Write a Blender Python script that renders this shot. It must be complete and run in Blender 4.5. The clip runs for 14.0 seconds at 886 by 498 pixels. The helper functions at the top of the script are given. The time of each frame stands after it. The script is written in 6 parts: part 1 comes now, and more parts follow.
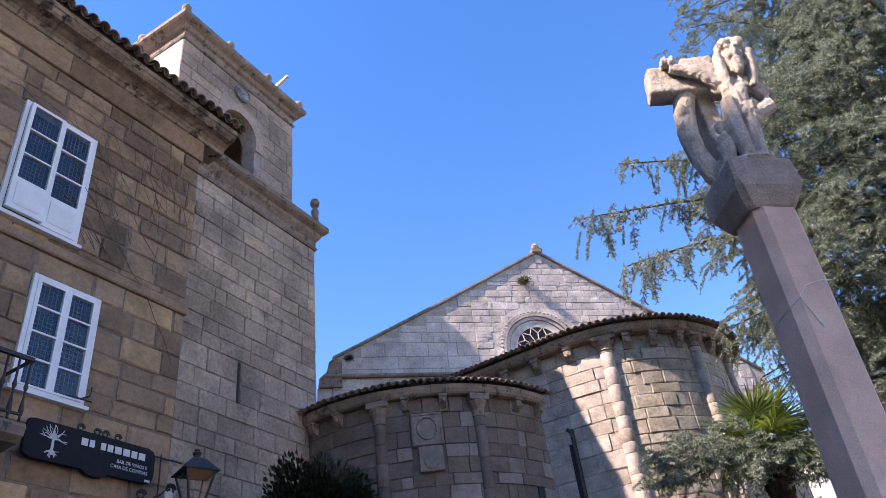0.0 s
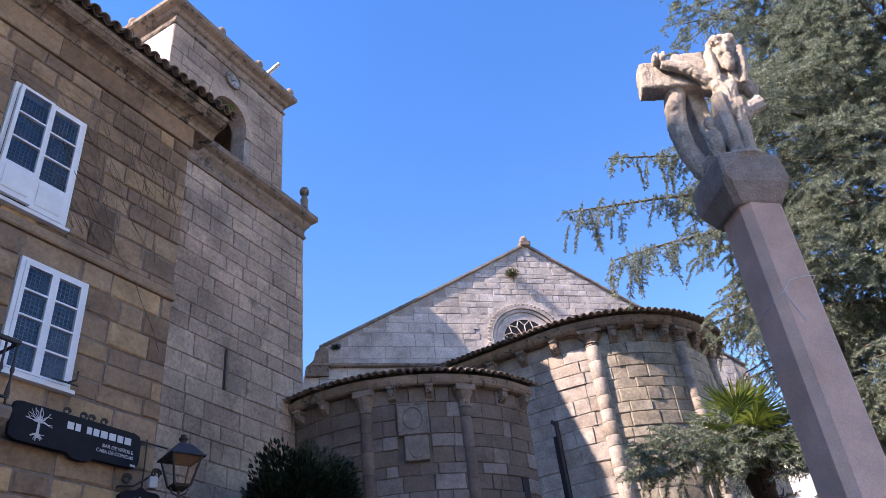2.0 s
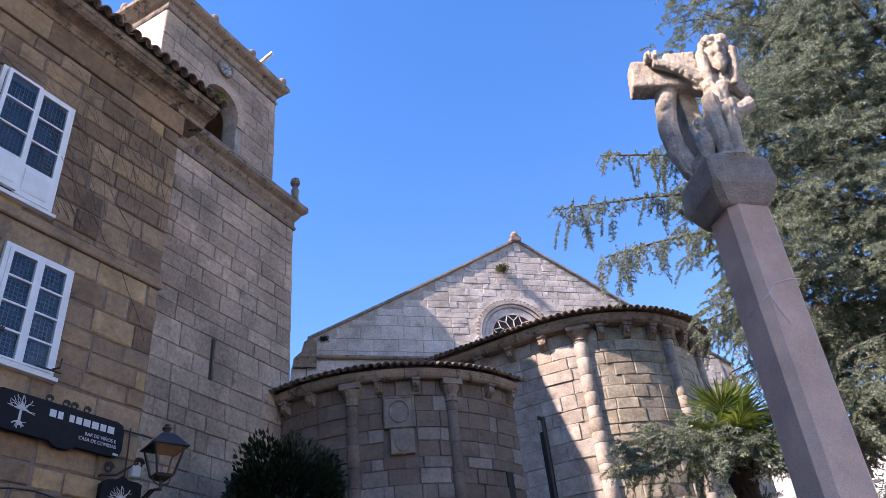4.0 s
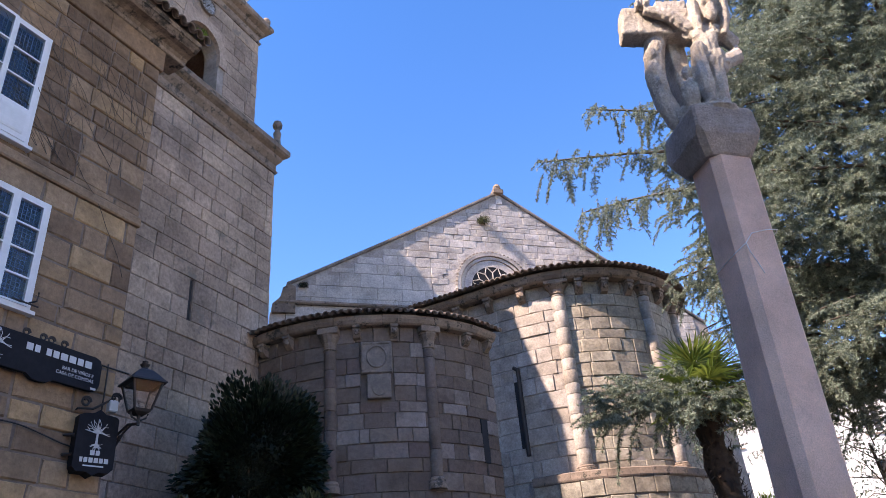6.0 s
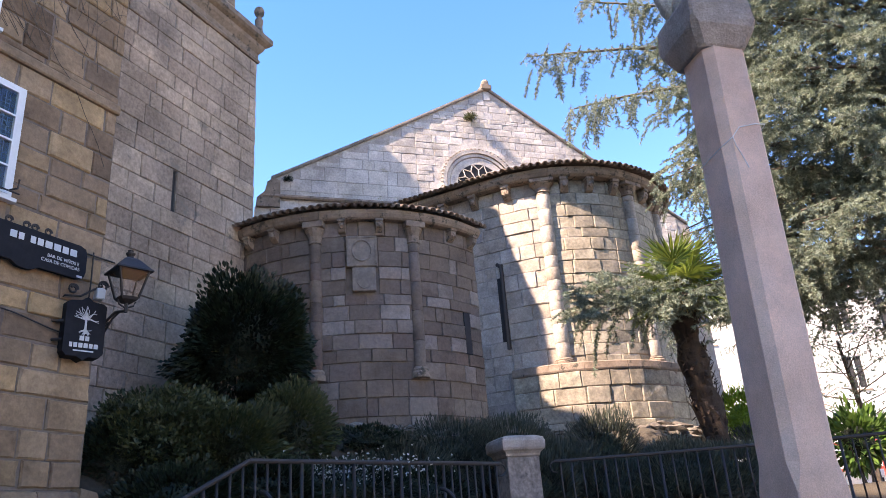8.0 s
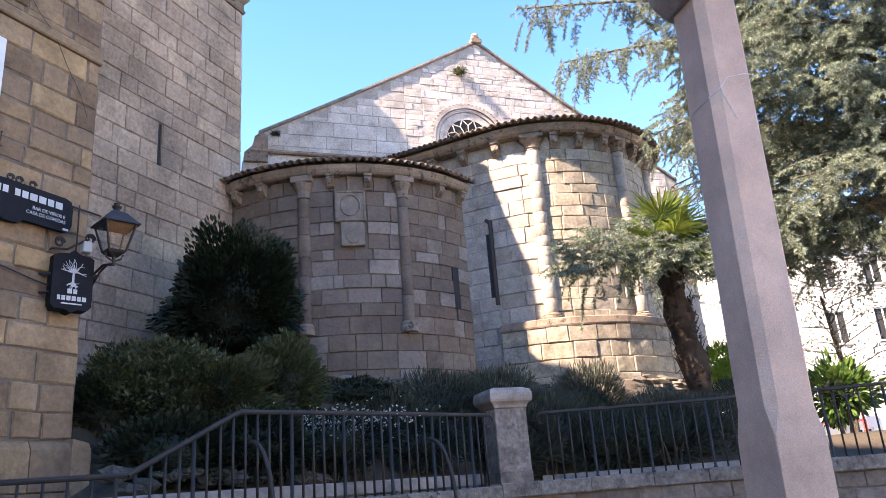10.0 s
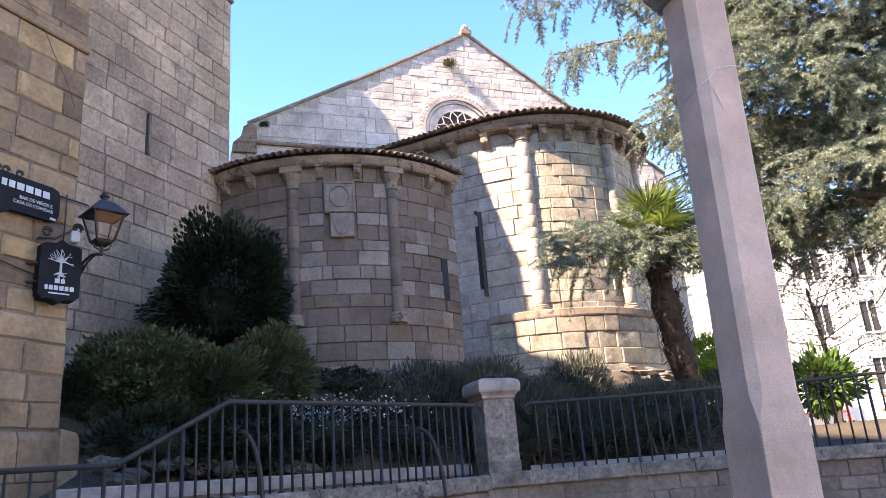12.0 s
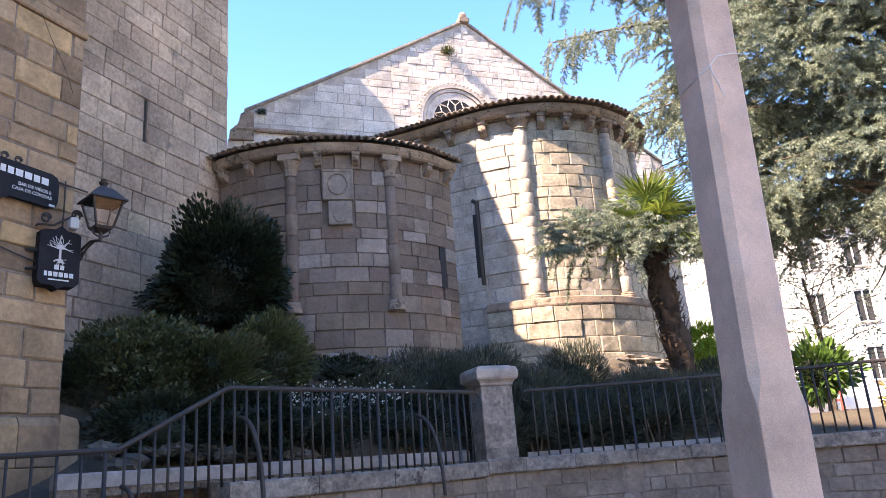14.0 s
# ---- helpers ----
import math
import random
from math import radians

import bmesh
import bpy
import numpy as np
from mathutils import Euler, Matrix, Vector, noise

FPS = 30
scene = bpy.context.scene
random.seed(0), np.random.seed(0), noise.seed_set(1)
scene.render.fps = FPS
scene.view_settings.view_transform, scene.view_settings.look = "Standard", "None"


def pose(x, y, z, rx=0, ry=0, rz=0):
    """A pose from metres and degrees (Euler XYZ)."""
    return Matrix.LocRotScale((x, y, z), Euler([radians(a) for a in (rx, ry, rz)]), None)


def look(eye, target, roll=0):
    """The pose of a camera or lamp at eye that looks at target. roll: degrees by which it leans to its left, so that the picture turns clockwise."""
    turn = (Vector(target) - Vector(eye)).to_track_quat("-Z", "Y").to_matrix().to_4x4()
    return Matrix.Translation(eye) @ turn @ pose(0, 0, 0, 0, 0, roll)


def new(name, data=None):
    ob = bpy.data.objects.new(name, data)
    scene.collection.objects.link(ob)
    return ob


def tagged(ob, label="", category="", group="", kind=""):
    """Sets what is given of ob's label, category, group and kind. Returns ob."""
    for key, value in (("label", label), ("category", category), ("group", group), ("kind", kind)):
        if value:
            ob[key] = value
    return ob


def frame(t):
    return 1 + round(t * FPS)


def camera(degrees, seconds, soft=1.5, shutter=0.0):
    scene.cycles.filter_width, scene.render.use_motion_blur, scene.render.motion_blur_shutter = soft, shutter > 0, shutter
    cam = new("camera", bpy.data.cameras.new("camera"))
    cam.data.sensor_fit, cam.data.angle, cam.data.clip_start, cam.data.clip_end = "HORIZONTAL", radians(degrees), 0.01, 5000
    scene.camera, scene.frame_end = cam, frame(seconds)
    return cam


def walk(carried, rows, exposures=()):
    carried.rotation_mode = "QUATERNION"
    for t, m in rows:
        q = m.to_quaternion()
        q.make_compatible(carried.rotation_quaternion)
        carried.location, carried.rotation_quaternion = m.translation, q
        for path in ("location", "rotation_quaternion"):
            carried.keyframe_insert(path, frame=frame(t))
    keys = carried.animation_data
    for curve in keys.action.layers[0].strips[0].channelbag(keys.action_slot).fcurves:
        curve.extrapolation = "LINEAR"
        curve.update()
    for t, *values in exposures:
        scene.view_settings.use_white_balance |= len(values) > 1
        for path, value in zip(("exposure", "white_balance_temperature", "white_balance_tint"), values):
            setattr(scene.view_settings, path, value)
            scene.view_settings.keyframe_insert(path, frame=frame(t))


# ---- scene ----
cam = camera(61.72, 14.0, soft=0.8)
PATH = [
    (0.0, -0.0000, 0.0000, 1.6000, 124.548, 6.366, 0.000),
    (0.5, -0.0022, -0.0042, 1.5947, 124.329, 6.265, -0.336),
    (1.0, -0.0076, -0.0159, 1.5877, 124.109, 6.188, -0.682),
    (1.5, -0.0138, -0.0216, 1.5811, 123.905, 6.113, -1.027),
    (2.0, -0.0178, -0.0217, 1.5729, 123.742, 6.002, -1.360),
    (2.5, -0.0071, -0.0183, 1.5785, 123.537, 5.837, -1.659),
    (3.0, 0.0137, -0.0123, 1.5947, 123.372, 5.674, -1.843),
    (5.5, 0.0087, 0.0025, 1.5591, 121.097, 4.708, -4.280),
    (6.0, 0.0009, 0.0135, 1.5300, 119.240, 4.492, -4.846),
    (6.5, -0.0128, 0.0143, 1.5182, 117.228, 4.394, -5.341),
    (7.0, -0.0196, 0.0119, 1.5023, 115.199, 4.289, -5.756),
    (7.5, -0.0085, 0.0162, 1.4938, 113.123, 4.160, -6.040),
    (8.0, -0.0008, 0.0261, 1.4880, 111.263, 4.128, -6.270),
    (8.5, 0.0104, 0.0292, 1.4794, 109.881, 4.136, -6.403),
    (11.0, 0.0052, 0.0271, 1.4407, 107.486, 4.320, -7.627),
    (11.5, 0.0035, 0.0220, 1.4400, 107.348, 4.308, -7.833),
    (12.0, 0.0020, 0.0130, 1.4302, 107.206, 4.361, -7.949),
    (12.5, -0.0068, 0.0047, 1.4254, 106.988, 4.330, -8.047),
    (13.0, -0.0184, 0.0024, 1.4174, 106.762, 4.365, -8.132),
    (13.5, -0.0295, 0.0044, 1.4114, 106.565, 4.354, -8.203),
    (14.0, -0.0303, -0.0006, 1.4114, 106.321, 4.287, -8.258),
]
EXPOSURES = [(0.0, 1.39, 7600, 26), (3.0, 1.39, 7600, 26), (5.5, 1.32, 7700, 25), (6.5, 1.57, 7900, 25), (7.5, 1.84, 8300, 25), (8.5, 2.16, 8700, 24), (11.0, 2.34, 8850, 24), (14.0, 2.41, 8850, 24)]
walk(cam, [(r[0], pose(*r[1:])) for r in PATH], EXPOSURES)

# ---- light ----
SUN_DIR = Vector((-0.662, -0.281, 0.695)).normalized()
world = bpy.data.worlds.new("sky")
scene.world = world
world.use_nodes = True
wn = world.node_tree.nodes
sky = wn.new("ShaderNodeTexSky")
sky.sky_type = 'NISHITA'
sky.sun_disc = False
sky.sun_elevation = math.asin(SUN_DIR.z)
sky.sun_rotation = math.atan2(SUN_DIR.x, SUN_DIR.y)
sky.dust_density = 0.0
sky.air_density = 1.0
sky.ozone_density = 1.5
vivid = wn.new("ShaderNodeHueSaturation")
vivid.inputs["Hue"].default_value = 0.509
vivid.inputs["Saturation"].default_value = 1.36
world.node_tree.links.new(sky.outputs[0], vivid.inputs["Color"])
world.node_tree.links.new(vivid.outputs[0], wn["Background"].inputs[0])
wn["Background"].inputs[1].default_value = 0.165
sun_data = bpy.data.lights.new("sun", 'SUN')
sun_data.energy, sun_data.angle, sun_data.color = 5.0, radians(0.5), (1.0, 0.95, 0.88)
sun = new("sun", sun_data)
sun.matrix_world = look(SUN_DIR * 100, (0, 0, 0))

# ---- materials ----


def surface(name, colors, rough=0.9, grain=16.0, stain=1.6, bump=0.25, metal=0.0, spread=1.0, dirt=0.35, lichen=None):
    """Mottled surface: colours picked per piece, stains at a large scale, grain and relief at a small one."""
    m = bpy.data.materials.new(name)
    m.use_nodes = True
    nt = m.node_tree
    n, lk = nt.nodes, nt.links
    bsdf = n["Principled BSDF"]
    bsdf.inputs["Roughness"].default_value = rough
    bsdf.inputs["Metallic"].default_value = metal
    geo = n.new("ShaderNodeNewGeometry")
    info = n.new("ShaderNodeObjectInfo")
    add = n.new("ShaderNodeMath")
    add.operation = 'ADD'
    lk.new(info.outputs["Random"], add.inputs[0])
    lk.new(geo.outputs["Random Per Island"], add.inputs[1])
    fract = n.new("ShaderNodeMath")
    fract.operation = 'FRACT'
    lk.new(add.outputs[0], fract.inputs[0])
    big = n.new("ShaderNodeTexNoise")
    big.inputs["Scale"].default_value = stain
    big.inputs["Detail"].default_value = 6
    big.inputs["Roughness"].default_value = 0.65
    lk.new(geo.outputs["Position"], big.inputs["Vector"])
    mixf = n.new("ShaderNodeMix")
    mixf.data_type = 'FLOAT'
    mixf.inputs[0].default_value = spread
    lk.new(big.outputs["Fac"], mixf.inputs[2])
    lk.new(fract.outputs[0], mixf.inputs[3])
    ramp = n.new("ShaderNodeValToRGB")
    els = ramp.color_ramp.elements
    while len(els) < len(colors):
        els.new(0.5)
    for k, c in enumerate(colors):
        els[k].position = k / max(1, len(colors) - 1)
        els[k].color = (*c, 1)
    lk.new(mixf.outputs[0], ramp.inputs[0])
    fine = n.new("ShaderNodeTexNoise")
    fine.inputs["Scale"].default_value = grain
    fine.inputs["Detail"].default_value = 8
    fine.inputs["Roughness"].default_value = 0.7
    lk.new(geo.outputs["Position"], fine.inputs["Vector"])
    shade = n.new("ShaderNodeMapRange")
    shade.inputs[1].default_value, shade.inputs[2].default_value = 0.3, 0.7
    shade.inputs[3].default_value, shade.inputs[4].default_value = 1 - dirt * 0.75, 1 + dirt * 0.45
    lk.new(fine.outputs["Fac"], shade.inputs[0])
    shade2 = n.new("ShaderNodeMapRange")
    shade2.inputs[1].default_value, shade2.inputs[2].default_value = 0.3, 0.7
    shade2.inputs[3].default_value, shade2.inputs[4].default_value = 1 - dirt, 1 + dirt * 0.5
    lk.new(big.outputs["Fac"], shade2.inputs[0])
    mul = n.new("ShaderNodeMath")
    mul.operation = 'MULTIPLY'
    lk.new(shade.outputs[0], mul.inputs[0])
    lk.new(shade2.outputs[0], mul.inputs[1])
    tint = n.new("ShaderNodeVectorMath")
    tint.operation = 'SCALE'
    lk.new(ramp.outputs[0], tint.inputs[0])
    lk.new(mul.outputs[0], tint.inputs["Scale"])
    out = tint.outputs[0]
    if lichen:
        spots = n.new("ShaderNodeTexNoise")
        spots.inputs["Scale"].default_value = lichen[1]
        spots.inputs["Detail"].default_value = 9
        spots.inputs["Roughness"].default_value = 0.75
        lk.new(geo.outputs["Position"], spots.inputs["Vector"])
        cut = n.new("ShaderNodeMapRange")
        cut.inputs[1].default_value, cut.inputs[2].default_value = lichen[2], lichen[2] + 0.06
        lk.new(spots.outputs["Fac"], cut.inputs[0])
        over = n.new("ShaderNodeMix")
        over.data_type = 'RGBA'
        lk.new(cut.outputs[0], over.inputs[0])
        lk.new(out, over.inputs[6])
        over.inputs[7].default_value = (*lichen[0], 1)
        out = over.outputs[2]
    lk.new(out, bsdf.inputs["Base Color"])
    if bump:
        bp = n.new("ShaderNodeBump")
        bp.inputs["Strength"].default_value = bump
        bp.inputs["Distance"].default_value = 0.02
        lk.new(fine.outputs["Fac"], bp.inputs["Height"])
        lk.new(bp.outputs[0], bsdf.inputs["Normal"])
    return m


HOUSE_STONE = surface("house_stone", [(0.154, 0.094, 0.057), (0.286, 0.177, 0.104), (0.399, 0.26, 0.155), (0.22, 0.139, 0.089), (0.503, 0.317, 0.16), (0.312, 0.207, 0.135)], bump=0.6, stain=2.2, spread=0.9, dirt=0.4)
TOWER_STONE = surface("tower_stone", [(0.391, 0.287, 0.217), (0.463, 0.349, 0.27), (0.357, 0.261, 0.198), (0.505, 0.385, 0.294), (0.434, 0.306, 0.207)], bump=0.6, stain=0.8, spread=0.7, dirt=0.55, lichen=((0.20, 0.17, 0.14), 1.3, 0.585))
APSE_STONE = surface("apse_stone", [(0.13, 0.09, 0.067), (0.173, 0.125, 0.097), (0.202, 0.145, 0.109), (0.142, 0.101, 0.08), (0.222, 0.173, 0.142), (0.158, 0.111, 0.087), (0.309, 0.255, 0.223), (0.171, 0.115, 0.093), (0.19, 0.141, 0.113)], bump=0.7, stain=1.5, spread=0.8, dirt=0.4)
MAIN_STONE = surface("main_apse_stone", [(0.33, 0.278, 0.212), (0.412, 0.360, 0.279), (0.384, 0.343, 0.280), (0.310, 0.264, 0.204), (0.457, 0.403, 0.316)], bump=0.9, stain=2.6, grain=14.0, spread=0.8, dirt=0.5)
GABLE_STONE = surface("gable_stone", [(0.515, 0.468, 0.440), (0.590, 0.543, 0.512), (0.475, 0.430, 0.398), (0.562, 0.508, 0.460)], bump=0.9, stain=1.3, spread=0.75, grain=16.0, dirt=0.42, lichen=((0.30, 0.27, 0.22), 2.3, 0.62))
MORTAR = surface("mortar", [(0.173, 0.125, 0.099), (0.254, 0.192, 0.155)], bump=0.3, stain=3.0, spread=0.0)
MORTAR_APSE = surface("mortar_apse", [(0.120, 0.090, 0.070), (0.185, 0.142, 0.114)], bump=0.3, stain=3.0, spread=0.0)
COPING_GREY = surface("raking_stone", [(0.20, 0.175, 0.155), (0.31, 0.275, 0.25)], bump=0.4, stain=2.0, spread=0.4, dirt=0.4)
MORTAR_GABLE = surface("mortar_gable", [(0.36, 0.315, 0.285), (0.45, 0.395, 0.36)], bump=0.3, stain=3.0, spread=0.0)
MORTAR_GREY = surface("mortar_grey", [(0.20, 0.165, 0.14), (0.31, 0.255, 0.22)], bump=0.3, stain=1.2, spread=0.0)
CHOIR_STONE = surface("choir_stone", [(0.36, 0.315, 0.275), (0.44, 0.39, 0.345), (0.40, 0.35, 0.305), (0.34, 0.285, 0.235), (0.48, 0.43, 0.385)], bump=0.8, stain=2.2, spread=0.75, dirt=0.42)
MORTAR_PALE = surface("mortar_pale", [(0.27, 0.235, 0.21), (0.36, 0.315, 0.285)], bump=0.3, stain=3.0, spread=0.0)
CORNICE = surface("cornice_stone", [(0.201, 0.148, 0.112), (0.277, 0.207, 0.159), (0.336, 0.252, 0.196)], bump=0.45, stain=2.5, spread=0.5, lichen=((0.07, 0.062, 0.05), 4.5, 0.54))
EAVE_STONE = surface("weathered_eave", [(0.176, 0.128, 0.097), (0.29, 0.216, 0.165), (0.405, 0.317, 0.25)], bump=0.6, stain=3.5, spread=0.35, dirt=0.5, lichen=((0.045, 0.038, 0.032), 3.6, 0.53))
TILE = surface("roof_tile", [(0.130, 0.094, 0.075), (0.221, 0.150, 0.112), (0.286, 0.237, 0.200), (0.169, 0.125, 0.106)], bump=0.5, stain=5.0, spread=0.7, lichen=((0.27, 0.26, 0.22), 9.0, 0.60))
GRANITE = surface("pink_granite", [(0.692, 0.461, 0.361), (0.783, 0.533, 0.423)], bump=0.35, grain=160.0, stain=2.5, spread=0.2, dirt=0.3)
GRANITE_DARK = surface("weathered_granite", [(0.36, 0.285, 0.235), (0.49, 0.395, 0.335)], bump=0.7, grain=70.0, stain=4.0, spread=0.2, dirt=0.45, lichen=((0.40, 0.36, 0.26), 11.0, 0.62))
STATUE = surface("carved_granite", [(0.496, 0.424, 0.349), (0.575, 0.504, 0.431)], bump=0.8, grain=70.0, stain=7.0, spread=0.0, dirt=0.4, lichen=((0.38, 0.32, 0.15), 9.0, 0.63))
WHITE_PAINT = surface("white_paint", [(0.72, 0.72, 0.71), (0.80, 0.80, 0.79)], rough=0.5, bump=0.08, stain=3.0, spread=0.3, dirt=0.08)
IRON = surface("painted_iron", [(0.026, 0.018, 0.015), (0.042, 0.030, 0.025)], rough=0.6, bump=0.15, grain=60.0, stain=6.0, spread=0.3, dirt=0.3)
BLACK_BOARD = surface("black_board", [(0.012, 0.012, 0.016), (0.018, 0.018, 0.022)], rough=0.75, bump=0.05, stain=4.0, spread=0.3, dirt=0.2)
BLACK_BOARD.node_tree.nodes["Principled BSDF"].inputs["Specular IOR Level"].default_value = 0.2
LETTER = surface("sign_lettering", [(0.56, 0.56, 0.56), (0.62, 0.62, 0.62)], rough=0.6, bump=0.0, dirt=0.05)
# near-black colour that stands for the shade inside windows and slits
INSIDE_SHADE = surface("inside_shade", [(0.02, 0.02, 0.022), (0.03, 0.03, 0.033)], bump=0.0)
LATTICE = surface("window_lattice", [(0.07, 0.07, 0.075), (0.10, 0.10, 0.105)], rough=0.6, bump=0.0)
BARK = surface("cedar_bark", [(0.10, 0.075, 0.055), (0.15, 0.115, 0.085)], bump=0.9, grain=25.0, stain=4.0, spread=0.2, dirt=0.4)
PALM_BARK = surface("palm_fibre", [(0.022, 0.013, 0.008), (0.043, 0.026, 0.017), (0.074, 0.046, 0.030)], bump=0.9, grain=40.0, stain=6.0, spread=0.6, dirt=0.4)
SOIL = surface("garden_soil", [(0.04, 0.032, 0.023), (0.07, 0.054, 0.038), (0.05, 0.05, 0.027)], bump=0.9, grain=18.0, stain=1.5, spread=0.0, dirt=0.45)
PAVING = surface("paving", [(0.213, 0.185, 0.164), (0.255, 0.224, 0.2)], bump=0.3, stain=0.9, spread=0.4)
ROCK = surface("rubble_rock", [(0.08, 0.066, 0.054), (0.15, 0.128, 0.108), (0.25, 0.225, 0.195)], bump=0.9, grain=18.0, stain=4.0, spread=0.6, dirt=0.45)
WALL_GREY = surface("retaining_stone", [(0.167, 0.122, 0.095), (0.228, 0.174, 0.141), (0.271, 0.214, 0.179)], bump=0.4, stain=2.0, spread=0.7)
COPING_WORN = surface("weathered_coping", [(0.15, 0.114, 0.091), (0.233, 0.187, 0.154), (0.318, 0.266, 0.229)], bump=0.5, stain=4.0, spread=0.45, dirt=0.5, lichen=((0.055, 0.042, 0.036), 3.2, 0.57))
PILLAR_STONE = surface("pillar_stone", [(0.235, 0.18, 0.15), (0.315, 0.25, 0.21)], bump=0.5, stain=4.0, spread=0.3, dirt=0.5, lichen=((0.10, 0.082, 0.07), 3.4, 0.60))
PANEL_STONE = surface("carved_panel_stone", [(0.20, 0.158, 0.128), (0.27, 0.22, 0.185)], bump=0.4, stain=5.0, spread=0.2, dirt=0.35)
COPING = surface("coping_stone", [(0.306, 0.261, 0.236), (0.368, 0.317, 0.293)], bump=0.35, stain=3.0, spread=0.5, dirt=0.3)
RENDER_WHITE = surface("white_render", [(0.607, 0.599, 0.582), (0.656, 0.648, 0.631)], bump=0.1, stain=0.5, spread=0.4, dirt=0.12)
RED_PAINT = surface("red_paint", [(0.35, 0.05, 0.04), (0.42, 0.07, 0.05)], rough=0.5, bump=0.05)
BRONZE = surface("bell_bronze", [(0.05, 0.065, 0.055), (0.09, 0.10, 0.08)], rough=0.55, metal=0.7, bump=0.1)
STRING = surface("white_string", [(0.75, 0.74, 0.73), (0.8, 0.8, 0.79)], bump=0.0)


def foliage(name, colors, rough=0.55, stain=1.2, through_light=0.25):
    m = surface(name, colors, rough=rough, grain=8.0, stain=stain, bump=0.0, spread=0.6, dirt=0.3)
    m.node_tree.nodes["Principled BSDF"].inputs["Subsurface Weight"].default_value = 0.0
    nt = m.node_tree
    bsdf = nt.nodes["Principled BSDF"]
    trans = nt.nodes.new("ShaderNodeBsdfTranslucent")
    mix = nt.nodes.new("ShaderNodeMixShader")
    mix.inputs[0].default_value = through_light
    out = nt.nodes["Material Output"]
    source = bsdf.inputs["Base Color"].links[0].from_socket
    nt.links.new(source, trans.inputs["Color"])
    nt.links.new(bsdf.outputs[0], mix.inputs[1])
    nt.links.new(trans.outputs[0], mix.inputs[2])
    nt.links.new(mix.outputs[0], out.inputs["Surface"])
    return m


NEEDLE = foliage("cedar_needles", [(0.039, 0.060, 0.041), (0.121, 0.161, 0.112), (0.294, 0.356, 0.266), (0.067, 0.098, 0.067)], stain=2.5)
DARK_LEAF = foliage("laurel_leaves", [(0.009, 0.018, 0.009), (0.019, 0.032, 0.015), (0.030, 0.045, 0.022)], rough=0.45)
OLIVE_LEAF = foliage("hebe_leaves", [(0.037, 0.047, 0.019), (0.069, 0.082, 0.031), (0.117, 0.128, 0.052)], rough=0.5)
GREY_LEAF = foliage("lavender_leaves", [(0.036, 0.047, 0.032), (0.065, 0.076, 0.054), (0.094, 0.104, 0.079)])
LIME_LEAF = foliage("lime_leaves", [(0.17, 0.29, 0.025), (0.23, 0.36, 0.03), (0.12, 0.22, 0.02)], through_light=0.4)
BROAD_LEAF = foliage("broad_leaves", [(0.045, 0.10, 0.025), (0.08, 0.16, 0.035), (0.13, 0.22, 0.045)], rough=0.4, through_light=0.3)
PALM_LEAF = foliage("palm_leaves", [(0.06, 0.11, 0.028), (0.12, 0.18, 0.035), (0.24, 0.27, 0.05)], rough=0.4, through_light=0.35)
DRY_LEAF = foliage("dry_palm_leaves", [(0.22, 0.17, 0.06), (0.30, 0.24, 0.09)])
PETAL = foliage("white_petals", [(0.70, 0.70, 0.68), (0.78, 0.78, 0.76)], through_light=0.2)


def glass(name):
    m = bpy.data.materials.new(name)
    m.use_nodes = True
    b = m.node_tree.nodes["Principled BSDF"]
    b.inputs["Base Color"].default_value = (0.9, 0.93, 0.95, 1)
    b.inputs["Roughness"].default_value = 0.03
    b.inputs["Transmission Weight"].default_value = 1.0
    b.inputs["IOR"].default_value = 1.45
    return m


GLASS = glass("window_glass")

# ---- building helpers ----
WORLD_OF = {}
RNG = random.Random(7)


def thing(name, loc, label, category, group="", kind=""):
    ob = new(name)
    ob.location = loc
    ob.empty_display_size = 0.2
    WORLD_OF[ob] = Matrix.Translation(loc)
    return tagged(ob, label, category, group, kind)


def mesh_of(name, verts, faces, material, smooth=False):
    me = bpy.data.meshes.new(name)
    me.from_pydata([tuple(v) for v in verts], [], faces)
    me.materials.append(material)
    if smooth:
        me.polygons.foreach_set("use_smooth", [True] * len(me.polygons))
    me.update()
    return me


def put(name, me, parent=None, m=None, label=""):
    ob = new(name, me)
    if parent is not None:
        ob.parent = parent
        ob.matrix_parent_inverse = WORLD_OF.get(parent, Matrix()).inverted()
    if m is not None:
        ob.matrix_basis = m
        WORLD_OF[ob] = m.copy()
    else:
        WORLD_OF[ob] = Matrix()
    return tagged(ob, label)


def part(name, shape, material, parent, label="", smooth=False):
    return put(name, mesh_of(name, shape[0], shape[1], material, smooth), parent, None, label)


def join(*shapes):
    vs, fs = [], []
    for v, f in shapes:
        k = len(vs)
        vs += [tuple(p) for p in v]
        fs += [tuple(i + k for i in q) for q in f]
    return vs, fs


def moved(shape, m):
    return [tuple(m @ Vector(v)) for v in shape[0]], shape[1]


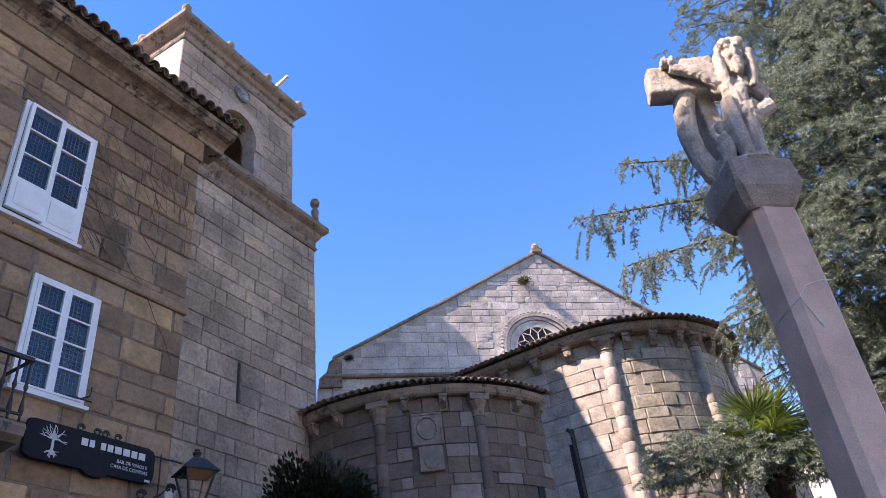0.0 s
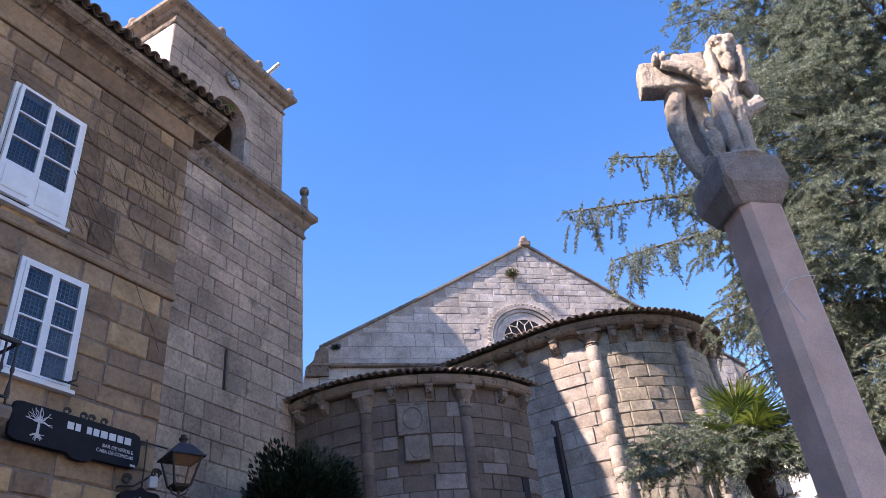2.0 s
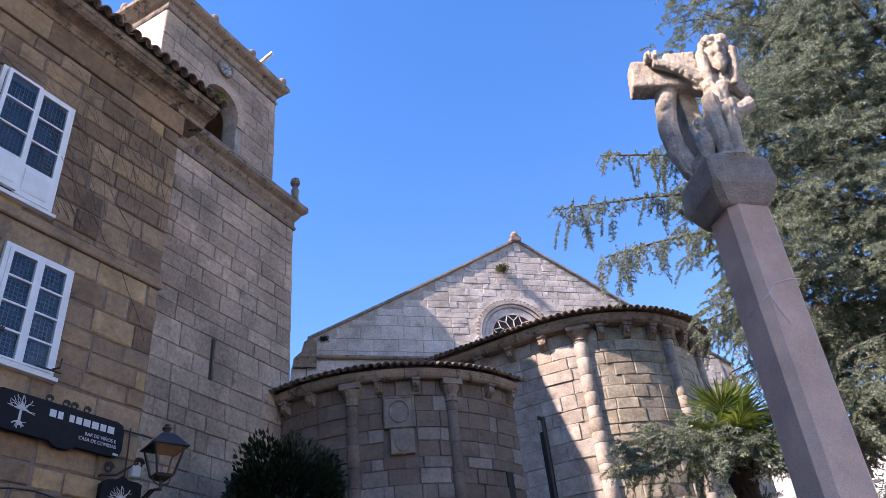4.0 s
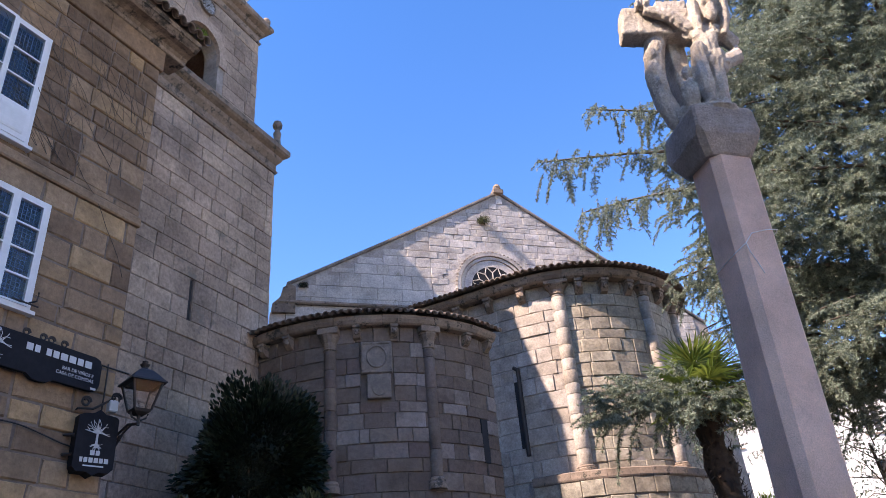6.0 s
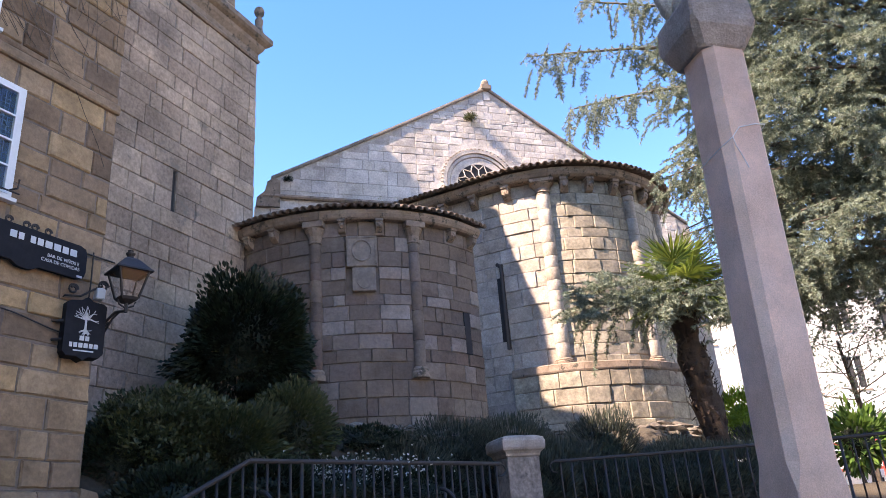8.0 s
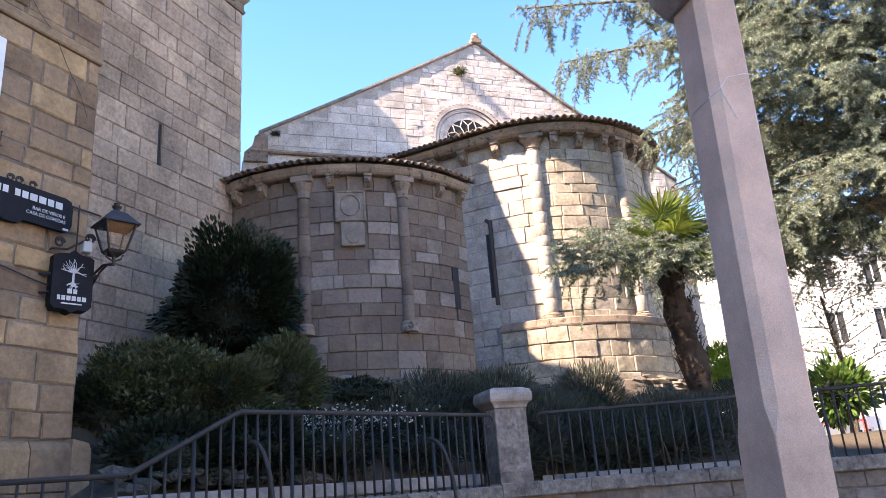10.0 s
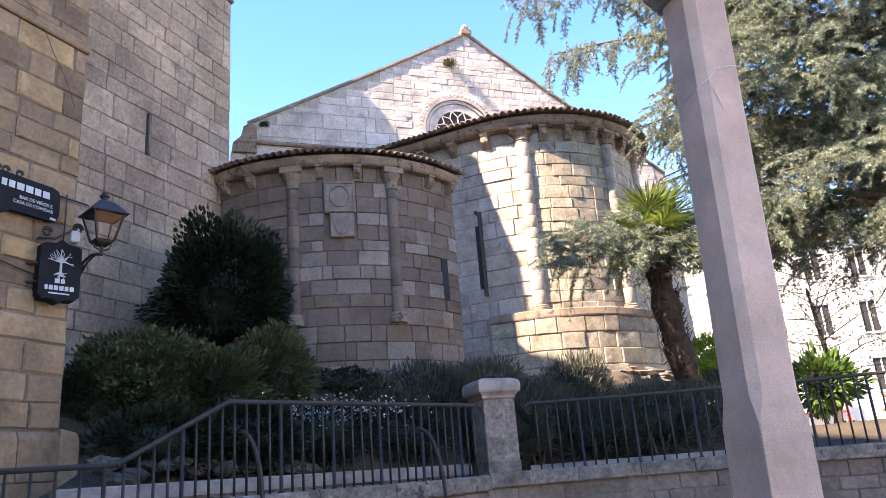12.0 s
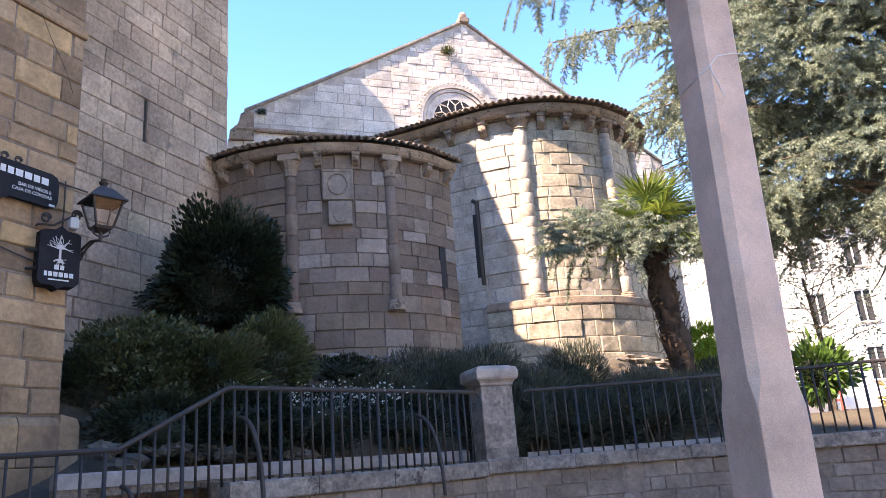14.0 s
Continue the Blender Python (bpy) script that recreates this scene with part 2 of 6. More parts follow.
def block(w, d, h, b=0.0):
    """A box centred in x and y, standing on z = 0, with chamfered edges."""
    if b <= 0:
        x, y = w / 2, d / 2
        v = [(-x, -y, 0), (x, -y, 0), (x, y, 0), (-x, y, 0), (-x, -y, h), (x, -y, h), (x, y, h), (-x, y, h)]
        return v, [(3, 2, 1, 0), (4, 5, 6, 7), (0, 1, 5, 4), (1, 2, 6, 5), (2, 3, 7, 6), (3, 0, 4, 7)]
    rings = [(b, 0), (0, b), (0, h - b), (b, h)]
    v, f = [], []
    for inset, z in rings:
        x, y = w / 2 - inset, d / 2 - inset
        c = b * 0.7
        for px, py in ((-x + c, -y), (x - c, -y), (x, -y + c), (x, y - c), (x - c, y), (-x + c, y), (-x, y - c), (-x, -y + c)):
            v.append((px, py, z))
    for k in range(3):
        for j in range(8):
            f.append((k * 8 + j, k * 8 + (j + 1) % 8, (k + 1) * 8 + (j + 1) % 8, (k + 1) * 8 + j))
    f.append(tuple(range(7, -1, -1)))
    f.append(tuple(range(24, 32)))
    return v, f


def lathe(profile, n=16, a0=0.0, a1=360.0):
    """Turned about z: profile of (radius, z)."""
    full = a1 - a0 >= 359.9
    cols = n if full else n + 1
    v, f = [], []
    for k in range(cols):
        a = radians(a0 + (a1 - a0) * k / n)
        v += [(r * math.cos(a), r * math.sin(a), z) for r, z in profile]
    p = len(profile)
    for k in range(n):
        j = (k + 1) % cols
        for i in range(p - 1):
            f.append((k * p + i, j * p + i, j * p + i + 1, k * p + i + 1))
    if full and profile[0][0] > 1e-4:
        f.append(tuple(k * p for k in range(n - 1, -1, -1)))
    if full and profile[-1][0] > 1e-4:
        f.append(tuple(k * p + p - 1 for k in range(n)))
    return v, f


def tube(points, radii, n=6):
    pts = [Vector(p) for p in points]
    if not hasattr(radii, "__len__"):
        radii = [radii] * len(pts)
    v, f = [], []
    for k, p in enumerate(pts):
        d = (pts[min(k + 1, len(pts) - 1)] - pts[max(k - 1, 0)]).normalized()
        a = d.cross(Vector((0.31, 0.17, 0.93)) if abs(d.z) < 0.9 else Vector((1, 0.1, 0))).normalized()
        b = d.cross(a)
        for j in range(n):
            t = 2 * math.pi * j / n
            v.append(tuple(p + (a * math.cos(t) + b * math.sin(t)) * radii[k]))
    for k in range(len(pts) - 1):
        for j in range(n):
            f.append((k * n + j, k * n + (j + 1) % n, (k + 1) * n + (j + 1) % n, (k + 1) * n + j))
    f.append(tuple(range(n - 1, -1, -1)))
    f.append(tuple((len(pts) - 1) * n + j for j in range(n)))
    return v, f


def blob(rx, ry, rz, n=14, rough=0.12, seed=0.0, freq=1.7):
    """A lumpy ellipsoid."""
    v, f = [], []
    for i in range(n + 1):
        th = math.pi * i / n
        for j in range(2 * n):
            ph = math.pi * j / n
            d = Vector((math.sin(th) * math.cos(ph), math.sin(th) * math.sin(ph), math.cos(th)))
            k = 1 + rough * noise.noise(d * freq + Vector((seed, seed * 2.3, 1.7))) * 1.6
            v.append((d.x * rx * k, d.y * ry * k, d.z * rz * k))
    w = 2 * n
    for i in range(n):
        for j in range(w):
            f.append((i * w + j, (i + 1) * w + j, (i + 1) * w + (j + 1) % w, i * w + (j + 1) % w))
    return v, f


def line_map(x, y, angle, side=-1):
    """Places along a straight wall; the face looks to the right of its direction (side -1)."""
    a = radians(angle)
    dx, dy = math.cos(a), math.sin(a)
    nx, ny = (dy, -dx) if side < 0 else (-dy, dx)
    return lambda u: (x + u * dx, y + u * dy, nx, ny)


def arc_map(cx, cy, r, start):
    def at(u):
        a = radians(start) + u / r
        return cx + r * math.cos(a), cy + r * math.sin(a), math.cos(a), math.sin(a)
    return at


def apse_map(cx, cy, r, start):
    """An arc from the angle start on, with a straight wall before it."""
    arc = arc_map(cx, cy, r, start)
    x0, y0, nx, ny = arc(0)

    def at(u):
        return arc(u) if u >= 0 else (x0 + u * -ny, y0 + u * nx, nx, ny)
    return at


def sweep(at, u0, u1, profile, step=0.25, closed=True):
    """A moulding along a wall: profile of (outwards, z), drawn from u0 to u1."""
    n = max(1, math.ceil((u1 - u0) / step))
    p = len(profile)
    v, f = [], []
    for k in range(n + 1):
        x, y, nx, ny = at(u0 + (u1 - u0) * k / n)
        v += [(x + nx * o, y + ny * o, z) for o, z in profile]
    for k in range(n):
        for i in range(p if closed else p - 1):
            j = (i + 1) % p
            f.append((k * p + i, (k + 1) * p + i, (k + 1) * p + j, k * p + j))
    if closed:
        f.append(tuple(range(p)))
        f.append(tuple(n * p + i for i in range(p - 1, -1, -1)))
    return v, f


def unit_stones(name, material, kinds=7, soft=1.0):
    """Dressed stones of unit size, front at y = 0 looking to -y, each a little different."""
    made = []
    for k in range(kinds):
        g = random.Random(100 + k)
        rings = []
        for inset, y, jit in ((0.0, 1.0, 0.0), (0.004 * soft, 0.14 * soft, 0.012 * soft), (0.024 * soft, 0.0, 0.02 * soft)):
            ring = []
            for sx, sz in ((-1, -1), (0, -1), (1, -1), (1, 0), (1, 1), (0, 1), (-1, 1), (-1, 0)):
                ring.append((sx * (0.5 - inset) + g.uniform(-jit, jit) * (0.6 if sx else 1), y + (g.uniform(-0.06, 0.06) if y < 0.5 else 0), sz * (0.5 - inset * 1.5) + g.uniform(-jit, jit) * (0.8 if sz else 1)))
            rings.append(ring)
        v = [p for ring in rings for p in ring] + [(g.uniform(-0.1, 0.1), -g.uniform(0.0, 0.14), g.uniform(-0.1, 0.1))]
        f = []
        for r in range(2):
            for j in range(8):
                f.append((r * 8 + j, r * 8 + (j + 1) % 8, (r + 1) * 8 + (j + 1) % 8, (r + 1) * 8 + j))
        for j in range(8):
            f.append((16 + j, 16 + (j + 1) % 8, 24))
        made.append(mesh_of(name, v, f, material))
    return made


def courses(u0, u1, z0, z1, heights, widths, holes=(), top=None, seed=1, joint=0.014):
    """Rectangles (u, z, width, height) of a coursed wall, round the holes (u0, u1, z0, z1)."""
    g = random.Random(seed)
    cuts = sorted({z0, z1, *[z for h in holes for z in h[2:] if z0 < z < z1]})
    rows = []
    for a, b in zip(cuts, cuts[1:]):
        n = max(1, round((b - a) / (sum(heights) / 2)))
        w = [g.uniform(*heights) for _ in range(n)]
        s, z = sum(w), a
        for x in w:
            rows.append((z, z + x * (b - a) / s))
            z += x * (b - a) / s
    out = []
    for a, b in rows:
        spans = [(u0, u1)]
        for h in holes:
            if h[2] < b - 0.01 and h[3] > a + 0.01:
                spans = [q for s in spans for q in ((s[0], min(s[1], h[0])), (max(s[0], h[1]), s[1])) if q[1] - q[0] > 0.03]
        for s0, s1 in spans:
            u = s0
            while u < s1 - 0.02:
                w = g.uniform(*widths)
                if g.random() < 0.15:
                    w *= 0.55
                if s1 - (u + w) < widths[0] * 0.5:
                    w = s1 - u
                hi = b
                if top:
                    hi = min(b, top(u) - 0.02, top(u + w) - 0.02)
                if hi - a > 0.08:
                    out.append((u + w / 2, (a + hi) / 2, w - joint * g.uniform(0.2, 1.3), hi - a - joint * g.uniform(0.2, 1.3)))
                u += w
    return out


def lay(parent, name, at, rects, units, limit=300, key=None, depth=0.10, proud=0.012, seed=3, label=""):
    """Lays stones on a wall: the nearest as pieces of their own, the rest joined."""
    g = random.Random(seed)
    order = sorted(rects, key=key) if key else list(rects)
    vs, fs = [], []
    for k, (u, z, w, h) in enumerate(order):
        x, y, nx, ny = at(u)
        out = g.uniform(-proud, proud)
        me = units[g.randrange(len(units))]
        tilt = g.uniform(-0.006, 0.006)
        m = Matrix(((-ny * w, -nx * depth, tilt * h * nx, x + nx * out), (nx * w, -ny * depth, tilt * h * ny, y + ny * out), (0, 0, h, z), (0, 0, 0, 1)))
        if k < limit:
            put(name, me, parent, m)
        else:
            b = len(vs)
            vs += [tuple(m @ q.co) for q in me.vertices]
            fs += [tuple(i + b for i in p.vertices) for p in me.polygons]
    if vs:
        tagged(part(name + "_rest", (vs, fs), units[0].materials[0], parent), kind="stuff")


def tile_unit(material):
    """A barrel tile one metre long along +y (upwards on the roof), thick, open at both ends."""
    v, f = [], []
    n = 7
    for y, s in ((0.0, 1.0), (1.0, 0.82)):
        for r in (0.105 * s, 0.085 * s):
            for k in range(n + 1):
                a = math.pi * k / n
                v.append((r * math.cos(a), y, r * math.sin(a)))
    m = n + 1
    for k in range(n):
        f.append((k, k + 1, 2 * m + k + 1, 2 * m + k))
        f.append((m + k + 1, m + k, 3 * m + k, 3 * m + k + 1))
        f.append((k + 1, k, m + k, m + k + 1))
    f.append((0, 2 * m, 3 * m, m))
    f.append((n, m + n, 3 * m + n, 2 * m + n))
    return mesh_of("tile", v, f, material, True)


TILE_ME = tile_unit(TILE)


def eave_tiles(parent, at, u0, u1, out, z, slope, gap=0.2, rows=3, seed=5, length=0.42, fat=1.0):
    """Rows of barrel tiles; the row at the eave as pieces, those above joined."""
    g = random.Random(seed)
    n = round((u1 - u0) / gap)
    vs, fs = [], []
    for r in range(rows):
        for k in range(n + 1):
            x, y, nx, ny = at(u0 + (u1 - u0) * k / n)
            for hollow in (0, 1):
                if hollow:
                    x2, y2, nx, ny = at(u0 + (u1 - u0) * (k + 0.5) / n)
                    x, y = x2, y2
                s = r * length * 0.8 - g.uniform(0, 0.045) + (0.04 if hollow else 0)
                o = out - s * math.cos(slope)
                up = (Vector((-nx, -ny, 0)) * math.cos(slope) + Vector((0, 0, math.sin(slope)))).normalized()
                side = Vector((-ny, nx, 0))
                nor = side.cross(up)
                if nor.z < 0:
                    nor, side = -nor, -side
                if hollow:
                    nor, side = -nor, -side
                p = Vector((x + nx * o, y + ny * o, z + s * math.sin(slope) + r * 0.012 + (0.075 if hollow else 0.0) + g.uniform(-0.008, 0.008)))
                side2 = (side + up * g.uniform(-0.05, 0.05)).normalized()
                m = Matrix(((side2.x * fat, up.x * length, nor.x * fat, p.x), (side2.y * fat, up.y * length, nor.y * fat, p.y), (side2.z * fat, up.z * length, nor.z * fat, p.z), (0, 0, 0, 1)))
                if r == 0 and not hollow:
                    put("tile", TILE_ME, parent, m)
                else:
                    b = len(vs)
                    vs += [tuple(m @ q.co) for q in TILE_ME.vertices]
                    fs += [tuple(i + b for i in q.vertices) for q in TILE_ME.polygons]
    tagged(part("upper_tiling", (vs, fs), TILE, parent), kind="stuff")


def leaf_cloud(points, normals, length, width, seed, lay_flat=0.6):
    """Small folded leaves, each of two triangles, at the points; numpy arrays in, shape out."""
    g = np.random.default_rng(seed)
    n = len(points)
    d = normals + g.normal(0, lay_flat, (n, 3))
    d /= np.linalg.norm(d, axis=1)[:, None]
    s = np.cross(d, g.normal(0, 1, (n, 3)))
    s /= np.linalg.norm(s, axis=1)[:, None]
    L = length * g.uniform(0.6, 1.25, n)[:, None]
    W = width * g.uniform(0.7, 1.2, n)[:, None]
    q = np.cross(s, d) * W * 0.3
    v = np.stack([points, points + d * L * 0.5 + s * W + q, points + d * L, points + d * L * 0.5 - s * W + q], 1).reshape(-1, 3)
    i = np.arange(n)[:, None] * 4
    f = np.concatenate([i + [0, 1, 2], i + [0, 2, 3]], 1).reshape(-1, 3)
    return v, f


def array_mesh(name, v, f, material):
    me = bpy.data.meshes.new(name)
    f = np.asarray(f, dtype=np.int32)
    me.vertices.add(len(v))
    me.vertices.foreach_set("co", np.asarray(v, dtype=np.float32).ravel())
    me.loops.add(f.size)
    me.loops.foreach_set("vertex_index", f.ravel())
    me.polygons.add(len(f))
    me.polygons.foreach_set("loop_start", np.arange(0, f.size, f.shape[1], dtype=np.int32))
    me.materials.append(material)
    me.update(calc_edges=True)
    return me


def flat_text(name, text, size, m, parent, material):
    cu = bpy.data.curves.new(name, 'FONT')
    cu.body, cu.size, cu.extrude, cu.align_x = text, size, 0.002, 'CENTER'
    ob = bpy.data.objects.new(name, cu)
    scene.collection.objects.link(ob)
    me = bpy.data.meshes.new_from_object(ob.evaluated_get(bpy.context.evaluated_depsgraph_get()))
    bpy.data.objects.remove(ob)
    me.materials.clear()
    me.materials.append(material)
    return put(name, me, parent, m)

# ---- ground, street and garden ----
RAIL = [(-1.07, 8.2), (2.0, 10.45)]
RIGHT_RAIL = [(2.75, 11.3), (4.47, 11.1), (5.87, 10.75), (7.0, 10.5), (8.2, 9.9), (12.0, 8.2)]
ground = tagged(put("ground", mesh_of("ground", [(-900, -900, 0), (900, -900, 0), (900, 900, 0), (-900, 900, 0)], [(0, 1, 2, 3)], PAVING)), "pale stone paved street reaching into the distance", "ground", kind="structure")


def rail_y(x):
    pts = [(-6, 6.0), (-1.07, 8.2), (2.0, 10.45), (2.4, 11.0), *RIGHT_RAIL, (40, 2.0)]
    for (xa, ya), (xb, yb) in zip(pts, pts[1:]):
        if xa <= x <= xb:
            return ya + (yb - ya) * (x - xa) / (xb - xa)
    return pts[0][1] if x < pts[0][0] else pts[-1][1]


def garden_z(x, y):
    d = y - rail_y(x) - 0.55
    t = min(1.0, max(0.0, d / 2.3))
    t = t * t * (3 - 2 * t)
    rise = 1.75 if x < 5.5 else max(0.45, 1.75 - (x - 5.5) * 0.55)
    return 1.38 + rise * t + 0.06 * noise.noise(Vector((x * 1.3, y * 1.3, 0))) * (1 if d > 0.1 else 0)


vs, fs = [], []
NX_, NY_ = 110, 90
for j in range(NY_ + 1):
    for i in range(NX_ + 1):
        x = -4.2 + 26 * (i / NX_) ** 1.2
        y = rail_y(x) + 0.12 + (30 - rail_y(x)) * (j / NY_) ** 1.7
        vs.append((x, y, garden_z(x, y)))
for j in range(NY_):
    for i in range(NX_):
        a = j * (NX_ + 1) + i
        fs.append((a, a + 1, a + NX_ + 2, a + NX_ + 1))
garden = tagged(put("garden_bed", mesh_of("garden_bed", vs, fs, SOIL, True)), "sloping bed of dark garden soil below the apses", "garden bed", kind="structure")

# retaining wall with its coping, seen below the railing
GREY_UNITS = unit_stones("stone", WALL_GREY)


def poly_map(points):
    seg, total = [], 0.0
    for (xa, ya), (xb, yb) in zip(points, points[1:]):
        d = math.hypot(xb - xa, yb - ya)
        seg.append((total, d, xa, ya, (xb - xa) / d, (yb - ya) / d))
        total += d

    def at(u):
        for s, d, x, y, dx, dy in seg:
            if u <= s + d or s is seg[-1][0]:
                return x + (u - s) * dx, y + (u - s) * dy, dy, -dx
        s, d, x, y, dx, dy = seg[-1]
        return x + (u - s) * dx, y + (u - s) * dy, dy, -dx
    return at, total


def coped_wall(name, points, z_top, label, units, seed, z0=0.0):
    at, total = poly_map(points)
    wall = thing(name, (points[0][0], points[0][1], z0), label, "retaining wall", kind="structure")
    part("core", sweep(at, 0, total, [(-0.02, z0), (-0.02, z_top - 0.2), (-0.35, z_top - 0.2), (-0.35, z0)], 0.4), MORTAR, wall)
    g = random.Random(seed)
    u = 0.0
    while u < total - 0.05:
        w = min(g.uniform(0.7, 1.1), total - u)
        z = z_top + g.uniform(-0.006, 0.006)
        o = g.uniform(0.05, 0.065)
        part("coping", sweep(at, u + 0.005, u + w - 0.005, [(o, z - 0.2), (o + 0.012, z - 0.185), (o + 0.012, z - 0.02), (o - 0.01, z), (-0.4, z), (-0.4, z - 0.2)], 0.5), COPING_WORN, wall)
        u += w
    lay(wall, "stone", at, courses(0, total, z0, z_top - 0.205, (0.17, 0.22), (0.35, 0.65), seed=seed), units, 300, key=lambda r: -r[1], seed=seed)
    return wall


coped_wall("retaining_wall", [(2.05, 10.35), (2.95, 10.95), *RIGHT_RAIL[1:]], 1.45, "grey granite retaining wall with a worn brown coping below the railing", GREY_UNITS, 21)
coped_wall("retaining_wall", [(-1.07, 8.08), (2.05, 10.35)], 1.42, "grey granite retaining wall beside the steps", GREY_UNITS, 22)

# walk behind the railing
at, total = poly_map([(-1.07, 8.2), (2.0, 10.45)])
tagged(put("pavement", mesh_of("pavement", *sweep(at, 0, total, [(-0.26, 1.2), (-0.26, 1.425), (-0.95, 1.44), (-0.95, 1.2)], 0.5), WALL_GREY)), "narrow pale concrete walk along the garden railing", "pavement", kind="structure")
at, total = poly_map([(2.95, 11.2), (4.47, 11.0), (5.87, 10.65)])
tagged(put("kerb", mesh_of("kerb", *sweep(at, 0, total, [(-0.45, 1.3), (-0.45, 1.52), (-0.62, 1.52), (-0.62, 1.3)], 0.5), COPING)), "low pale stone kerb of the garden bed", "kerb", kind="structure")

at, total = poly_map([(-2.6, 7.83), (-1.3, 8.75), (2.0, 11.17)])
tagged(put("kerb", mesh_of("kerb", *sweep(at, 0, total, [(0.0, 1.46), (0.0, 1.59), (-0.02, 1.61), (-0.22, 1.61), (-0.22, 1.46)], 0.5), COPING)), "low pale concrete kerb between walk and garden", "kerb", kind="structure")
tagged(put("low_wall", mesh_of("low_wall", *sweep(at, 0, total, [(-0.03, 0.7), (-0.03, 1.457), (-0.2, 1.457), (-0.2, 0.7)], 0.5), COPING_WORN)), "low dark stained wall under the garden kerb", "wall", kind="structure")

# steps down to the street at the house
steps = thing("steps", (-1.5, 7.8, 0), "short flight of worn granite steps beside the railing", "steps", kind="structure")
SDIR = Vector((0.806, 0.592))
for k in range(4):
    c = Vector((-1.07, 8.2)) - SDIR * (0.16 + 0.29 * k)
    z = 1.42 - 0.148 * (k + 1)
    s = moved(block(0.33, 1.5, z + 0.1, 0.012), Matrix.Translation((c.x - 0.592 * 0.9, c.y + 0.806 * 0.9, -0.1)) @ Matrix.Rotation(math.atan2(SDIR.y, SDIR.x), 4, 'Z'))
    part("step", s, COPING, steps)
tagged(put("terrace", mesh_of("terrace", *moved(block(9.0, 3.4, 0.83), Matrix.Translation((*(Vector((-1.07, 8.2)) - SDIR * 5.8 + Vector((-0.592, 0.806)) * 1.6), 0)) @ Matrix.Rotation(math.atan2(SDIR.y, SDIR.x), 4, 'Z')), PAVING)), "paved lower terrace in front of the stone house", "terrace", kind="structure")

# ---- railings ----
BAR_ME = mesh_of("baluster", *lathe([(0.0145, 0), (0.0145, 1)], 6), IRON, True)
POST_ME = mesh_of("post", *lathe([(0.034, 0), (0.034, 0.03), (0.021, 0.04), (0.021, 1)], 8), IRON, True)


def railing(points, base, height, gap, label, seed=1, post_every=5):
    """Iron railing along points (x, y); base: the z at each of them."""
    rail = thing("railing", (*points[0], base[0]), label, "railing", group="garden railings")
    n = len(points)
    part("top_rail", tube([(p[0], p[1], b + height) for p, b in zip(points, base)], 0.027, 8), IRON, rail)
    k = 0
    for (p, bp), (q, bq) in zip(zip(points, base), zip(points[1:], base[1:])):
        d = math.hypot(q[0] - p[0], q[1] - p[1])
        m = max(1, round(d / gap))
        for i in range(m):
            t = (i + 0.5) / m
            x, y, z = p[0] + (q[0] - p[0]) * t, p[1] + (q[1] - p[1]) * t, bp + (bq - bp) * t
            if k % post_every == post_every - 1:
                put("post", POST_ME, rail, Matrix.Translation((x, y, z - 0.02)) @ Matrix.Diagonal((1, 1, height + 0.02, 1)))
            else:
                put("baluster", BAR_ME, rail, Matrix.Translation((x, y, z - 0.01)) @ Matrix.Diagonal((1, 1, height + 0.01, 1)))
            k += 1
    return rail


r1 = railing([(-1.07, 8.16), (1.98, 10.4)], [1.42, 1.42], 0.95, 0.142, "dark iron railing with thin balusters on the coping")
END = [(-1.07 - SDIR.x * 1.13, 8.16 - SDIR.y * 1.13), (-1.07, 8.16)]
r2 = railing(END, [0.83, 1.42], 0.95, 0.142, "sloping dark iron stair railing beside the steps")
FAR = [(END[0][0] - 1.9, END[0][1] - 0.55), END[0]]
r3 = railing(FAR, [0.83, 0.83], 0.95, 0.19, "level dark iron railing on the lower terrace")
r4 = railing([(3.0, 11.32), *RIGHT_RAIL[1:5], (12.0, 8.2)], [1.45] * 6, 0.98, 0.172, "dark iron railing along the retaining wall")
# small scroll brackets where the rails meet the pillar
for ra, x, y, s, zt in ((r1, 1.98, 10.4, 1, 2.37), (r4, 3.0, 11.32, -1, 2.43)):
    pts = [(x + s * (0.1 * math.sin(a) * 0.9), y + s * 0.05 * math.sin(a), zt - 0.08 + 0.08 * math.cos(a)) for a in [i * 0.5 for i in range(8)]]
    part("scroll", tube(pts, 0.012, 6), IRON, ra)
for ra, x, y, z, size in ((r1, -1.0, 8.2, 2.05, 1.0), (r1, 1.0, 9.66, 2.05, 1.0), (r2, END[0][0] + 0.02, END[0][1], 1.45, 1.0)):
    pts = []
    for k in range(12):
        t = k / 11
        a = t * 1.5
        pts.append((x + 0.06 + 0.26 * math.sin(a) * size, y - 0.10 - 0.30 * math.sin(a) * size, z - 0.05 * t - 0.62 * (1 - math.cos(a)) * size - 0.35 * t ** 3))
    part("curved_handrail", tube(pts, 0.024, 8), IRON, ra)

